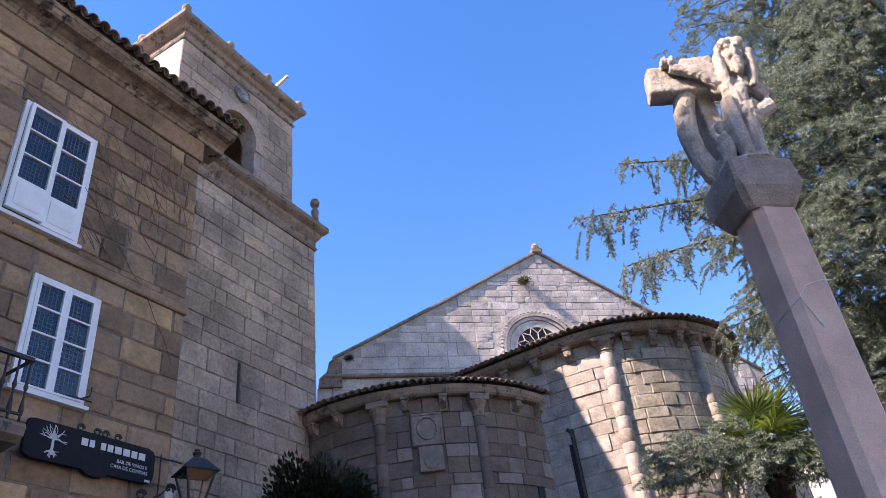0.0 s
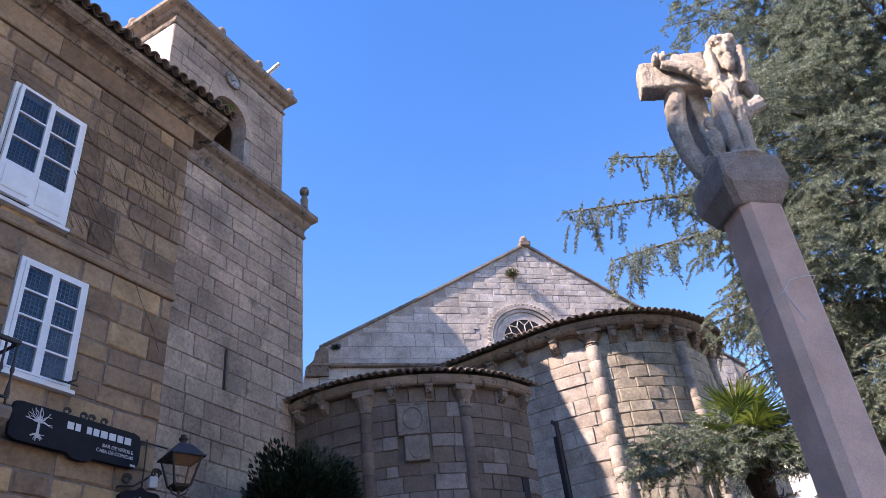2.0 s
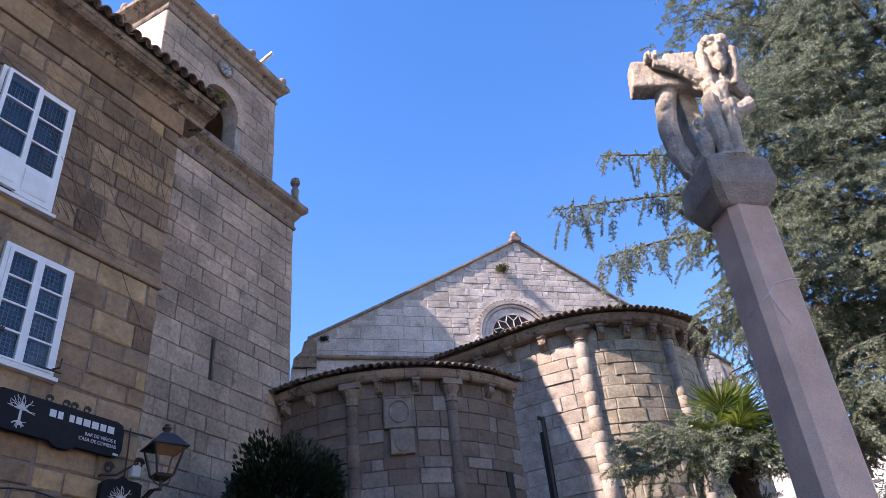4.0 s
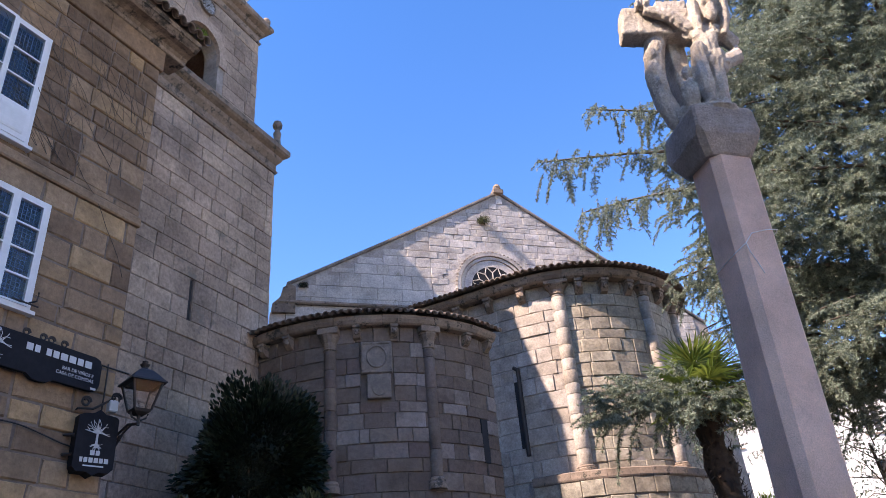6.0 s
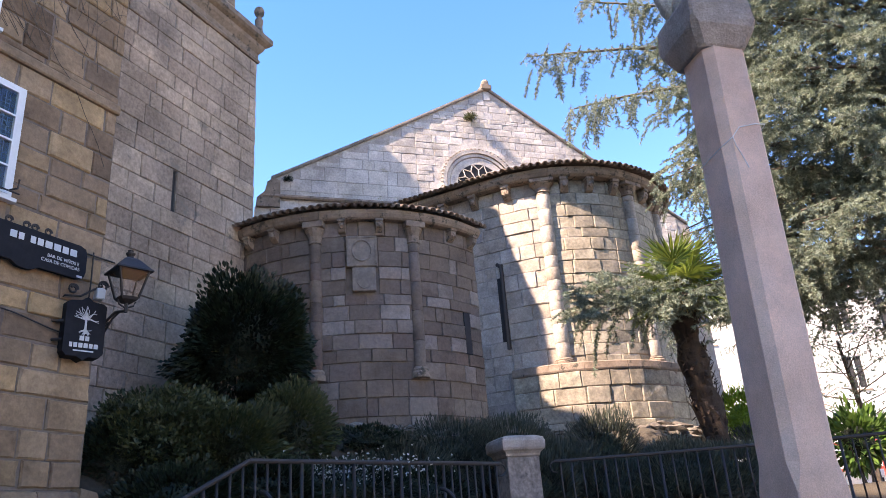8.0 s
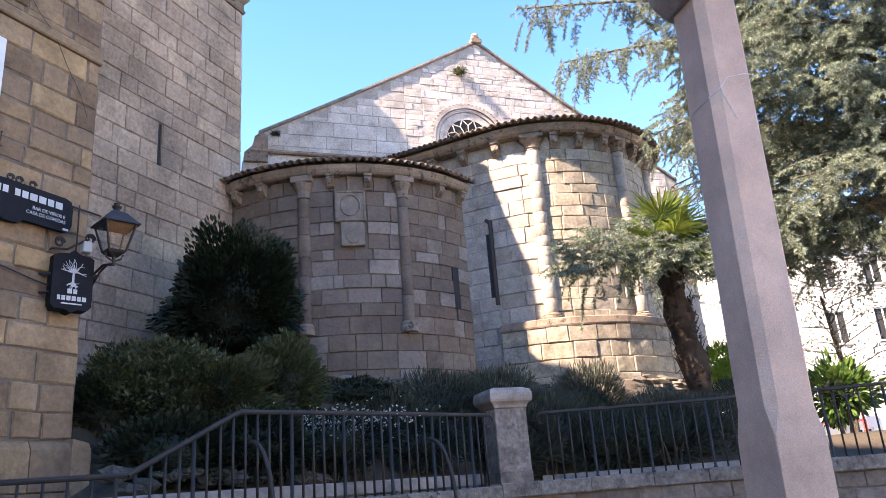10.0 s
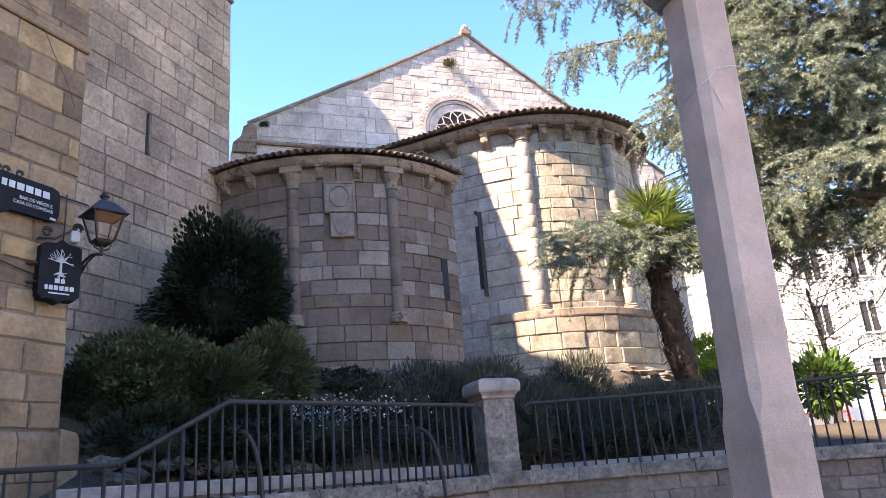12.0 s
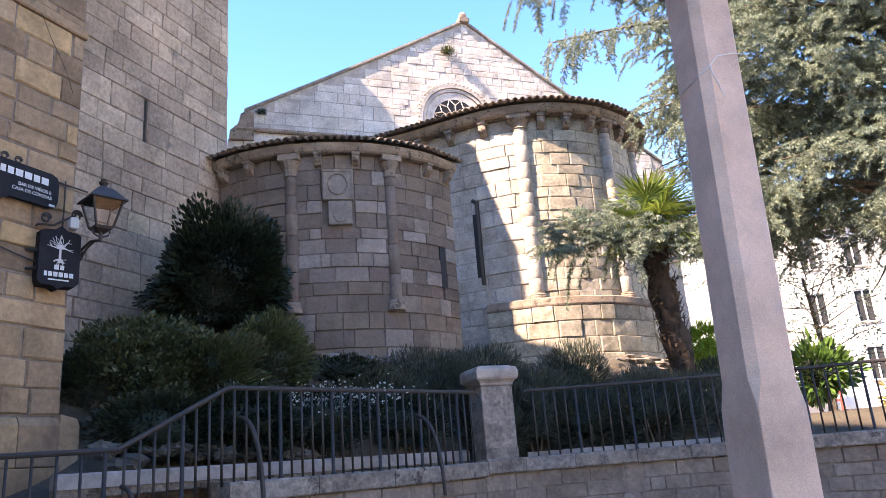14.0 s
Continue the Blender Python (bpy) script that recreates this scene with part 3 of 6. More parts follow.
# stone pillar between the two railings
PR = Matrix.Translation((2.34, 10.95, 1.4)) @ Matrix.Rotation(radians(12), 4, 'Z')
pillar = thing("stone_pillar", (2.34, 10.95, 1.4), "square pale granite gate pillar with a moulded weathered cap", "pillar")
part("shaft", moved(block(0.5, 0.5, 1.08, 0.015), PR), PILLAR_STONE, pillar)
part("foot", moved(block(0.512, 0.512, 0.21, 0.012), PR), COPING_WORN, pillar, "dark stained foot stone")
cap = []
for w, z in ((0.5, 1.08), (0.52, 1.09), (0.53, 1.12), (0.58, 1.15), (0.64, 1.17), (0.66, 1.2), (0.66, 1.29), (0.62, 1.34), (0.45, 1.375)):
    cap.append((w, z))
v, f = [], []
for w, z in cap:
    v += [(-w / 2, -w / 2, z), (w / 2, -w / 2, z), (w / 2, w / 2, z), (-w / 2, w / 2, z)]
for k in range(len(cap) - 1):
    for j in range(4):
        f.append((k * 4 + j, k * 4 + (j + 1) % 4, k * 4 + 4 + (j + 1) % 4, k * 4 + 4 + j))
f.append(tuple(len(cap) * 4 - 4 + j for j in range(4)))
part("cap", moved((v, f), PR), GRANITE_DARK, pillar, "lichened moulded cap")

# ---- the stone house ----
HA = 57.0
HC = Vector((-2.9, 8.7))
HD = Vector((math.cos(radians(HA)), math.sin(radians(HA))))
HN = Vector((HD.y, -HD.x))
hmap = line_map(HC.x, HC.y, HA)
house = thing("house", (HC.x - HD.x * 6 - HN.x * 4, HC.y - HD.y * 6 - HN.y * 4, 0), "brown sandstone ashlar house with white casement windows and a tiled roof", "house")
WIN = [(-2.66, -1.68, 7.1, 8.8), (-2.08, -1.24, 5.17, 6.54)]


def panel_with_holes(at, u0, u1, z0, z1, holes, out=-0.02, thick=0.5):
    """A wall core in one piece, with rectangular openings right through it."""
    us = sorted({u0, u1, *[h[0] for h in holes], *[h[1] for h in holes]})
    zs = sorted({z0, z1, *[h[2] for h in holes], *[h[3] for h in holes]})
    nu, nz = len(us), len(zs)
    v = []
    for o in (out, out - thick):
        for u in us:
            x, y, nx, ny = at(u)
            v += [(x + nx * o, y + ny * o, z) for z in zs]

    def solid(a, c):
        if not (0 <= a < nu - 1 and 0 <= c < nz - 1):
            return False
        return not any(h[0] <= us[a] and us[a + 1] <= h[1] and h[2] <= zs[c] and zs[c + 1] <= h[3] for h in holes)

    def at_i(a, c, back=0):
        return back * nu * nz + a * nz + c
    f = []
    for a in range(nu - 1):
        for c in range(nz - 1):
            if not solid(a, c):
                continue
            f.append((at_i(a, c), at_i(a + 1, c), at_i(a + 1, c + 1), at_i(a, c + 1)))
            f.append((at_i(a, c + 1, 1), at_i(a + 1, c + 1, 1), at_i(a + 1, c, 1), at_i(a, c, 1)))
            for da, dc, p, q in ((-1, 0, (a, c), (a, c + 1)), (1, 0, (a + 1, c), (a + 1, c + 1)), (0, -1, (a, c), (a + 1, c)), (0, 1, (a, c + 1), (a + 1, c + 1))):
                if not solid(a + da, c + dc):
                    f.append((at_i(*p), at_i(*q), at_i(*q, 1), at_i(*p, 1)))
    used = sorted({k for q in f for k in q})
    new_id = {k: n for n, k in enumerate(used)}
    return [v[k] for k in used], [tuple(new_id[k] for k in q) for q in f]


part("wall", panel_with_holes(hmap, -13, 0, 0, 10.05, WIN), MORTAR, house)
endmap = line_map(HC.x, HC.y, HA + 90)
part("wall", sweep(endmap, 0.03, 9, [(-0.02, 0), (-0.02, 10.05), (-0.5, 10.05), (-0.5, 0)], 50), HOUSE_STONE, house)
back = line_map(HC.x - HN.x * 9, HC.y - HN.y * 9, HA, 1)
part("wall", sweep(back, -13, 0, [(0, 0), (0, 10.05), (-0.4, 10.05), (-0.4, 0)], 50), HOUSE_STONE, house)
# roof, hipped at the corner


def hpt(along, inward, z):
    p = HC + HD * along - HN * inward
    return (p.x, p.y, z)


part("roof", ([hpt(0.40, -0.36, 10.32), hpt(-13, -0.36, 10.32), hpt(-13, 4.5, 13.6), hpt(0.40, 4.5, 13.6), hpt(0.40, 9.5, 10.32), hpt(-13, 9.5, 10.32)], [(0, 3, 2, 1), (0, 4, 3), (4, 5, 2, 3), (1, 2, 5), (0, 1, 5, 4)]), TILE, house)
# stack out of view, added to keep sun off the small apse
part("chimney", moved(join(block(1.9, 0.7, 6.0, 0.03), moved(block(2.05, 0.85, 0.15, 0.02), Matrix.Translation((0, 0, 5.7)))), Matrix.Translation((-6.15, 6.3, 9.2)) @ Matrix.Rotation(radians(-48), 4, 'Z')), HOUSE_STONE, house)
HCORN = [(-0.3, 9.98), (0.03, 9.98), (0.05, 9.99), (0.06, 10.04), (0.10, 10.08), (0.18, 10.11), (0.27, 10.12), (0.31, 10.15), (0.34, 10.19), (0.36, 10.20), (0.36, 10.28), (-0.3, 10.28)]
g = random.Random(4)
u = 0.40
while u > -9:
    w = g.uniform(0.8, 1.3)
    part("eave_stone", sweep(hmap, u - w + 0.006, u, [(o + (0.01 * g.random() if o > 0.15 else 0), z) for o, z in HCORN], 50), EAVE_STONE, house)
    u -= w
part("eave_stone", sweep(endmap, 0.01, 8.5, [(o, z) for o, z in [(-0.3, 9.982), (0.03, 9.982), (0.06, 10.04), (0.18, 10.10), (0.37, 10.15), (0.37, 10.27), (-0.3, 10.27)]], 50), CORNICE, house)
eave_tiles(house, hmap, -9.0, 0.38, 0.46, 10.29, radians(33), gap=0.172, rows=2, fat=0.84)
# frieze below the eave, and plinth blocks
g = random.Random(14)
u = 0.03
while u > -9:
    w = g.uniform(0.9, 1.5)
    part("frieze_stone", sweep(hmap, u - w + 0.006, u, [(-0.1, 9.60), (0.02, 9.605), (0.03, 9.62), (0.03, 9.975), (-0.1, 9.975)], 50), HOUSE_STONE, house)
    u -= w
for z0, z1 in ((0.0, 1.22), (1.225, 1.7), (1.705, 2.24)):
    u = 0.14
    while u > -9:
        w = g.uniform(0.5, 0.95)
        o = 0.14 + g.uniform(-0.008, 0.008)
        top_ = [(o, z1 - 0.12), (o - 0.04, z1 - 0.04), (-0.1, z1)] if z1 > 2 else [(o, z1 - 0.012), (o - 0.012, z1), (-0.1, z1)]
        part("plinth_block", sweep(hmap, u - w + 0.008, u, [(-0.1, z0), (o - 0.012, z0), (o, z0 + 0.012)] + top_, 5), HOUSE_STONE, house)
        u -= w
part("plinth", sweep(endmap, -0.14, 3, [(-0.1, 0), (0.14, 0), (0.14, 2.12), (0.10, 2.2), (-0.1, 2.24)], 0.9), HOUSE_STONE, house)
part("string_course", sweep(hmap, -9, 0.01, [(-0.05, 6.86), (0.02, 6.86), (0.035, 6.88), (0.035, 6.97), (0.02, 7.0), (-0.05, 7.0)], 50), HOUSE_STONE, house)


def house_window(hole, rows, panel, ajar=0.0):
    """White two-leaved casement with glazing bars, and a dark sheet behind for the unlit room."""
    a, b, z0, z1 = hole
    win = put("window", mesh_of("window", *panel_with_holes(hmap, a, b, z0, z1, [(a + 0.05, b - 0.05, z0 + 0.05, z1 - 0.05)], 0.03, 0.1), WHITE_PAINT), house, None, "white painted casement window with small panes")
    part("sill", sweep(hmap, a - 0.04, b + 0.04, [(-0.1, z0 - 0.03), (0.07, z0 - 0.03), (0.07, z0 + 0.012), (-0.1, z0 + 0.025)], 50), WHITE_PAINT, win)
    part("room", join(sweep(hmap, a - 0.5, b + 0.5, [(-0.9, z0 - 0.3), (-0.9, z1 + 0.3), (-0.95, z1 + 0.3), (-0.95, z0 - 0.3)], 50)), INSIDE_SHADE, win, "dark sheet for the unlit room behind the panes")
    mid = (a + b) / 2
    for s, (p, q, off) in enumerate(((a + 0.05, mid, ajar), (mid, b - 0.05, 0.0))):
        lo = z0 + 0.05 + panel
        st = 0.045
        holes = []
        hh = (z1 - 0.05 - lo - 0.04) / rows
        for r in range(rows):
            holes.append((p + st, q - st, lo + r * hh + 0.022, lo + (r + 1) * hh))
        lat = []
        part("casement", panel_with_holes(hmap, p, q, z0 + 0.05, z1 - 0.05, holes, 0.045 + off, 0.045), WHITE_PAINT, win)
        for h in holes:
            pane = part("pane", sweep(hmap, h[0] - 0.01, h[1] + 0.01, [(0.022 + off, h[2] - 0.01), (0.022 + off, h[3] + 0.01), (0.017 + off, h[3] + 0.01), (0.017 + off, h[2] - 0.01)], 50), GLASS, win)
            pane.visible_shadow = False
        if panel:
            part("panel", sweep(hmap, p + 0.06, q - 0.06, [(0.052 + off, z0 + 0.12), (0.06 + off, z0 + 0.15), (0.06 + off, lo - 0.06), (0.052 + off, lo - 0.03), (0.03, lo - 0.03), (0.03, z0 + 0.12)], 50), WHITE_PAINT, win)
        k = p + st
        while k < q - st:
            lat.append(sweep(hmap, k, k + 0.008, [(-0.06, lo), (-0.06, z1 - 0.06), (-0.066, z1 - 0.06), (-0.066, lo)], 50))
            k += 0.05
        z = lo
        while z < z1 - 0.06:
            lat.append(sweep(hmap, p + st, q - st, [(-0.06, z), (-0.06, z + 0.007), (-0.066, z + 0.007), (-0.066, z)], 50))
            z += 0.055
        part("lattice", join(*lat), LATTICE, win, "grey lattice behind the panes")


house_window(WIN[0], 3, 0.42, 0.05)
house_window(WIN[1], 4, 0.0)
latch = join(tube([(*hmap(-1.27)[:2], 5.28), tuple(Vector((*hmap(-1.24)[:2], 5.28)) + Vector((HN.x, HN.y, 0)) * 0.12), tuple(Vector((*hmap(-1.24)[:2], 5.38)) + Vector((HN.x, HN.y, 0)) * 0.13)], 0.012, 6), tube([tuple(Vector((*hmap(-1.5)[:2], 5.23)) + Vector((HN.x, HN.y, 0)) * 0.1), tuple(Vector((*hmap(-1.2)[:2], 5.23)) + Vector((HN.x, HN.y, 0)) * 0.1)], 0.01, 6))
part("shutter_stay", latch, IRON, house, "black iron shutter stay")

# balcony beside the lower window
part("balcony_slab", sweep(hmap, -5.5, -2.08, [(-0.05, 4.42), (0.42, 4.45), (0.5, 4.5), (0.52, 4.58), (0.5, 4.62), (-0.05, 4.62)], 50), CORNICE, house)
balcony = put("balcony_railing", mesh_of("balcony_railing", *join(sweep(hmap, -5.5, -2.12, [(0.45, 5.26), (0.49, 5.26), (0.49, 5.30), (0.45, 5.30)], 50), sweep(hmap, -5.5, -2.12, [(0.45, 4.70), (0.48, 4.70), (0.48, 4.72), (0.45, 4.72)], 50)), IRON), house, None, "black iron balcony railing with turned balusters")
BAL_ME = mesh_of("baluster", *lathe([(0.012, 0), (0.012, 0.08), (0.026, 0.12), (0.018, 0.2), (0.010, 0.26), (0.012, 0.32), (0.024, 0.36), (0.012, 0.42), (0.012, 0.66)], 8), IRON, True)
for k in range(14):
    x, y, nx, ny = hmap(-2.14 - 0.115 * k)
    put("baluster", BAL_ME, balcony, Matrix.Translation((x + nx * 0.47, y + ny * 0.47, 4.62)))
part("side_rail", tube([(*[hmap(-2.13)[i] + HN[i] * 0.47 for i in (0, 1)], 5.28), (*[hmap(-2.13)[i] for i in (0, 1)], 5.28)], 0.02, 6), IRON, balcony)

HOUSE_UNITS = unit_stones("stone", HOUSE_STONE, 9, 1.7)
house_rects = courses(-7.5, 0.0, 2.24, 9.595, (0.22, 0.38), (0.32, 0.78), WIN + [(-7.5, 0.0, 6.86, 7.0)], seed=11, joint=0.024)
lay(house, "stone", hmap, house_rects, HOUSE_UNITS, 300, key=lambda r: abs(r[0] + 0.8), proud=0.012, depth=0.07)

# bare creeper on the house wall
creeper = thing("creeper", (HC.x - HD.x, HC.y - HD.y, 5), "bare brown creeper stems on the house wall", "creeper")
g = random.Random(12)
stems = []
for k in range(60):
    u, z = g.uniform(-1.9, -0.1), g.uniform(7.1, 8.8)
    a = radians(g.uniform(75, 150))
    pts, r = [], []
    n = g.randint(7, 16)
    for i in range(n):
        x, y, nx, ny = hmap(min(-0.03, u))
        pts.append((x + nx * 0.025, y + ny * 0.025, z))
        r.append(0.007 * (1 - 0.8 * i / n))
        a += g.uniform(-0.28, 0.28)
        u += math.cos(a) * 0.12
        z = min(9.5, z + math.sin(a) * 0.13)
    stems.append(tube(pts, [q * 0.55 for q in r], 4))
pts = []
for k in range(26):
    t = k / 25
    x, y, nx, ny = hmap(-2.9 + 2.75 * t)
    pts.append((x + nx * 0.03, y + ny * 0.03, 8.9 - 2.9 * t ** 1.5 + 0.12 * math.sin(t * 9) + 0.03 * math.sin(t * 41)))
stems.append(tube(pts, 0.0045, 4))
for s_ in stems:
    part("stem", s_, BARK, creeper)
cable = thing("cable", (HC.x - HD.x, HC.y - HD.y, 3.9), "thin black cable fixed along the house wall", "cable")
pts = []
for k in range(30):
    t = k / 29
    x, y, nx, ny = hmap(-3.2 + 2.8 * t)
    pts.append((x + nx * 0.03, y + ny * 0.03, 3.97 + 0.05 * math.sin(t * 11) - 0.05 * t))
part("wire", tube(pts, 0.009, 5), IRON, cable)
x, y, nx, ny = hmap(-0.16)
part("wire", tube([(x + nx * 0.03, y + ny * 0.03, 4.9), (x + nx * 0.035, y + ny * 0.035, 4.6), (x + nx * 0.03, y + ny * 0.03, 4.35)], 0.009, 5), IRON, cable)
part("bar", tube([tuple(Vector((*hmap(-0.24)[:2], 4.86)) + Vector((nx, ny, 0)) * 0.03), tuple(Vector((*hmap(0.14)[:2], 4.86)) + Vector((nx, ny, 0)) * 0.03)], 0.011, 5), IRON, cable)

# ---- signs and wall lantern ----


def wall_frame(u, z, out):
    """A pose on the house wall: x along it, y up, z outwards."""
    x, y, nx, ny = hmap(u)
    return Matrix(((HD.x, 0, nx, x + nx * out), (HD.y, 0, ny, y + ny * out), (0, 1, 0, z), (0, 0, 0, 1)))


def slab(points, depth):
    """A flat shape in x and y, with its thickness in z."""
    n = len(points)
    v = [(x, y, 0) for x, y in points] + [(x, y, depth) for x, y in points]
    f = [tuple(range(n - 1, -1, -1)), tuple(range(n, 2 * n))] + [(k, (k + 1) % n, n + (k + 1) % n, n + k) for k in range(n)]
    return v, f


def tree_mark(s):
    shapes = [slab([(-0.05 * s, -0.5 * s), (0.05 * s, -0.5 * s), (0.035 * s, 0.05 * s), (-0.035 * s, 0.05 * s)], 0.003)]
    g2 = random.Random(3)
    for k in range(15):
        for y0, lo, hi, ln in ((0.0, 5, 175, 0.5), (-0.35, 200, 340, 0.26)):
            a = radians(lo + (hi - lo) * k / 14)
            p, w = Vector((0, y0 * s)), 0.015 * s
            for i in range(3):
                q = p + Vector((math.cos(a), math.sin(a))) * ln * s / 3
                side = Vector((-math.sin(a), math.cos(a))) * w
                shapes.append(slab([tuple(p - side), tuple(p + side), tuple(q + side * 0.7), tuple(q - side * 0.7)], 0.003))
                p, w = q, w * 0.75
                a += g2.uniform(-0.7, 0.7)
    return join(*shapes)


def bars(widths, h, gap):
    """Plain bars in a row, in place of a name."""
    total = sum(widths) + gap * (len(widths) - 1)
    x, out = -total / 2, []
    for w in widths:
        out.append(slab([(x, 0), (x + w, 0), (x + w, h), (x, h)], 0.003))
        x += w + gap
    return out


def scroll(r, turns=1.4):
    return [(r * (1 - 0.55 * k / 22) * math.cos(k / 22 * turns * 2 * math.pi), r * (1 - 0.55 * k / 22) * math.sin(k / 22 * turns * 2 * math.pi), 0.02) for k in range(23)]


SM = wall_frame(-1.07, 4.69, 0.05)
sign = thing("wall_sign", tuple(SM.translation), "long black wooden bar sign with white lettering on the house wall", "sign")
outline = [(-0.78, 0.11), (-0.76, 0.19), (-0.70, 0.205), (0.68, 0.205), (0.75, 0.18), (0.775, 0.12), (0.775, -0.10), (0.75, -0.17), (0.68, -0.195), (0.2, -0.195), (0.13, -0.24), (0.04, -0.25), (-0.05, -0.24), (-0.12, -0.195), (-0.70, -0.195), (-0.77, -0.16), (-0.78, -0.08)]
part("board", moved(slab(outline, 0.05), SM), BLACK_BOARD, sign)
part("tree_emblem", moved(tree_mark(0.32), SM @ Matrix.Translation((-0.48, 0.03, 0.053))), LETTER, sign, "white tree emblem")
for x0, widths in ((-0.34, (0.075, 0.06)), (0.1, (0.06, 0.07, 0.085, 0.085, 0.075, 0.085))):
    for b in bars(widths, 0.078, 0.022):
        part("name_bar", moved(b, SM @ Matrix.Translation((0.25 + x0, 0.05, 0.053))), LETTER, sign)
flat_text("lettering", "BAR DE VIÑOS E", 0.055, SM @ Matrix.Translation((0.48, -0.045, 0.053)), sign, LETTER)
flat_text("lettering", "CASA DE COMIDAS", 0.055, SM @ Matrix.Translation((0.45, -0.105, 0.053)), sign, LETTER)
part("label", moved(slab([(0.66, -0.18), (0.73, -0.18), (0.73, -0.155), (0.66, -0.155)], 0.003), SM @ Matrix.Translation((0, 0, 0.053))), LETTER, sign)
for x in (-0.18, 0.02, 0.12, 0.28):
    part("scroll", moved(tube(scroll(0.045), 0.01, 5), SM @ Matrix.Translation((x, 0.245, 0))), IRON, sign, "black iron scroll hook")

HM = wall_frame(-0.30, 3.93, 0.20) @ Matrix.Rotation(radians(-18), 4, 'Y') @ Matrix.Diagonal((1.08, 1.22, 1.2, 1))
hanging = thing("hanging_sign", tuple(HM.translation), "small black hanging bar sign with white emblem by the lantern", "sign")
out2 = [(-0.2, -0.23), (-0.16, -0.27), (-0.06, -0.27), (0.0, -0.30), (0.06, -0.27), (0.16, -0.27), (0.2, -0.23), (0.2, 0.22), (0.16, 0.24), (0.06, 0.25), (0.0, 0.29), (-0.06, 0.25), (-0.16, 0.24), (-0.2, 0.22)]
part("board", moved(slab(out2, 0.14), HM @ Matrix.Translation((0, 0, -0.14))), BLACK_BOARD, hanging)
part("tree_emblem", moved(tree_mark(0.26), HM @ Matrix.Translation((0, 0.07, 0.003))), LETTER, hanging, "white tree emblem")
for y0, h, widths in ((-0.125, 0.042, (0.045, 0.038)), (-0.19, 0.042, (0.028, 0.036, 0.04, 0.04, 0.036, 0.04)), (-0.225, 0.012, (0.2,))):
    for b in bars(widths, h, 0.012):
        part("name_bar", moved(b, HM @ Matrix.Translation((0, y0, 0.003))), LETTER, hanging)
part("arm", join(moved(tube([(-0.24, 0.26, -0.2), (-0.2, 0.3, -0.08), (-0.05, 0.31, -0.07), (0.12, 0.42, -0.07), (0.16, 0.44, -0.07)], 0.011, 6), HM), moved(tube(scroll(0.05), 0.012, 5), HM @ Matrix.Translation((-0.14, 0.36, -0.07))), moved(tube(scroll(0.055), 0.012, 5), HM @ Matrix.Translation((0.16, 0.43, -0.07)))), IRON, hanging, "black iron scroll bracket")
part("bracket", join(moved(tube([(-0.2, 0.05, -0.05), (-0.3, 0.05, -0.12), (-0.3, -0.1, -0.14)], 0.02, 6), HM), moved(tube([(-0.2, -0.12, -0.05), (-0.3, -0.12, -0.13)], 0.015, 6), HM)), IRON, hanging)
part("junction_box", moved(block(0.09, 0.09, 0.11, 0.01), HM @ Matrix.Translation((0.14, 0.30, -0.08)) @ Matrix.Rotation(radians(-90), 4, 'X')), LETTER, hanging, "small white junction box")

LP = Vector((-2.47, 8.3, 4.21))
lantern = thing("wall_lantern", tuple(LP), "black iron street lantern on a scrolled wall bracket", "lantern")
LR = Matrix.Translation(LP) @ Matrix.Rotation(radians(38), 4, 'Z')


def quad_frustum(a, b, z0, z1):
    v = [(sx * a, sy * a, z0) for sx, sy in ((-1, -1), (1, -1), (1, 1), (-1, 1))] + [(sx * b, sy * b, z1) for sx, sy in ((-1, -1), (1, -1), (1, 1), (-1, 1))]
    return v, [(3, 2, 1, 0), (4, 5, 6, 7), (0, 1, 5, 4), (1, 2, 6, 5), (2, 3, 7, 6), (3, 0, 4, 7)]


part("base", moved(join(quad_frustum(0.085, 0.1, 0.0, 0.03), quad_frustum(0.04, 0.085, -0.03, 0.0)), LR), IRON, lantern)
frame_bits = []
for sx, sy in ((-1, -1), (1, -1), (1, 1), (-1, 1)):
    frame_bits.append(tube([(sx * 0.092, sy * 0.092, 0.02), (sx * 0.165, sy * 0.165, 0.33)], 0.014, 5))
part("frame", moved(join(*frame_bits), LR), IRON, lantern)
for a in range(4):
    pane = part("pane", moved(([(-0.085, -0.09, 0.03), (0.085, -0.09, 0.03), (0.157, -0.162, 0.33), (-0.157, -0.162, 0.33), (-0.083, -0.086, 0.03), (0.083, -0.086, 0.03), (0.155, -0.158, 0.33), (-0.155, -0.158, 0.33)], [(0, 1, 2, 3), (7, 6, 5, 4), (0, 4, 5, 1), (2, 6, 7, 3)]), LR @ Matrix.Rotation(radians(90 * a), 4, 'Z')), GLASS, lantern, "clear glass pane")
    pane.visible_shadow = False
part("roof", moved(join(quad_frustum(0.205, 0.20, 0.325, 0.345), quad_frustum(0.19, 0.13, 0.345, 0.42), quad_frustum(0.13, 0.085, 0.42, 0.475), quad_frustum(0.085, 0.05, 0.475, 0.5)), LR), IRON, lantern)
part("finial", moved(lathe([(0.045, 0.49), (0.035, 0.53), (0.05, 0.55), (0.055, 0.565), (0.03, 0.58), (0.035, 0.6), (0.0, 0.62)], 10), LR), IRON, lantern)
part("yoke", moved(join(tube([(-0.1, 0, 0.0), (-0.08, 0, -0.05), (0, 0, -0.09), (0.08, 0, -0.05), (0.1, 0, 0.0)], 0.011, 5), tube([(0, 0, -0.03), (0, 0, -0.14)], 0.018, 6)), LR), IRON, lantern)
E0 = Vector((-2.93, 8.66, 3.9))
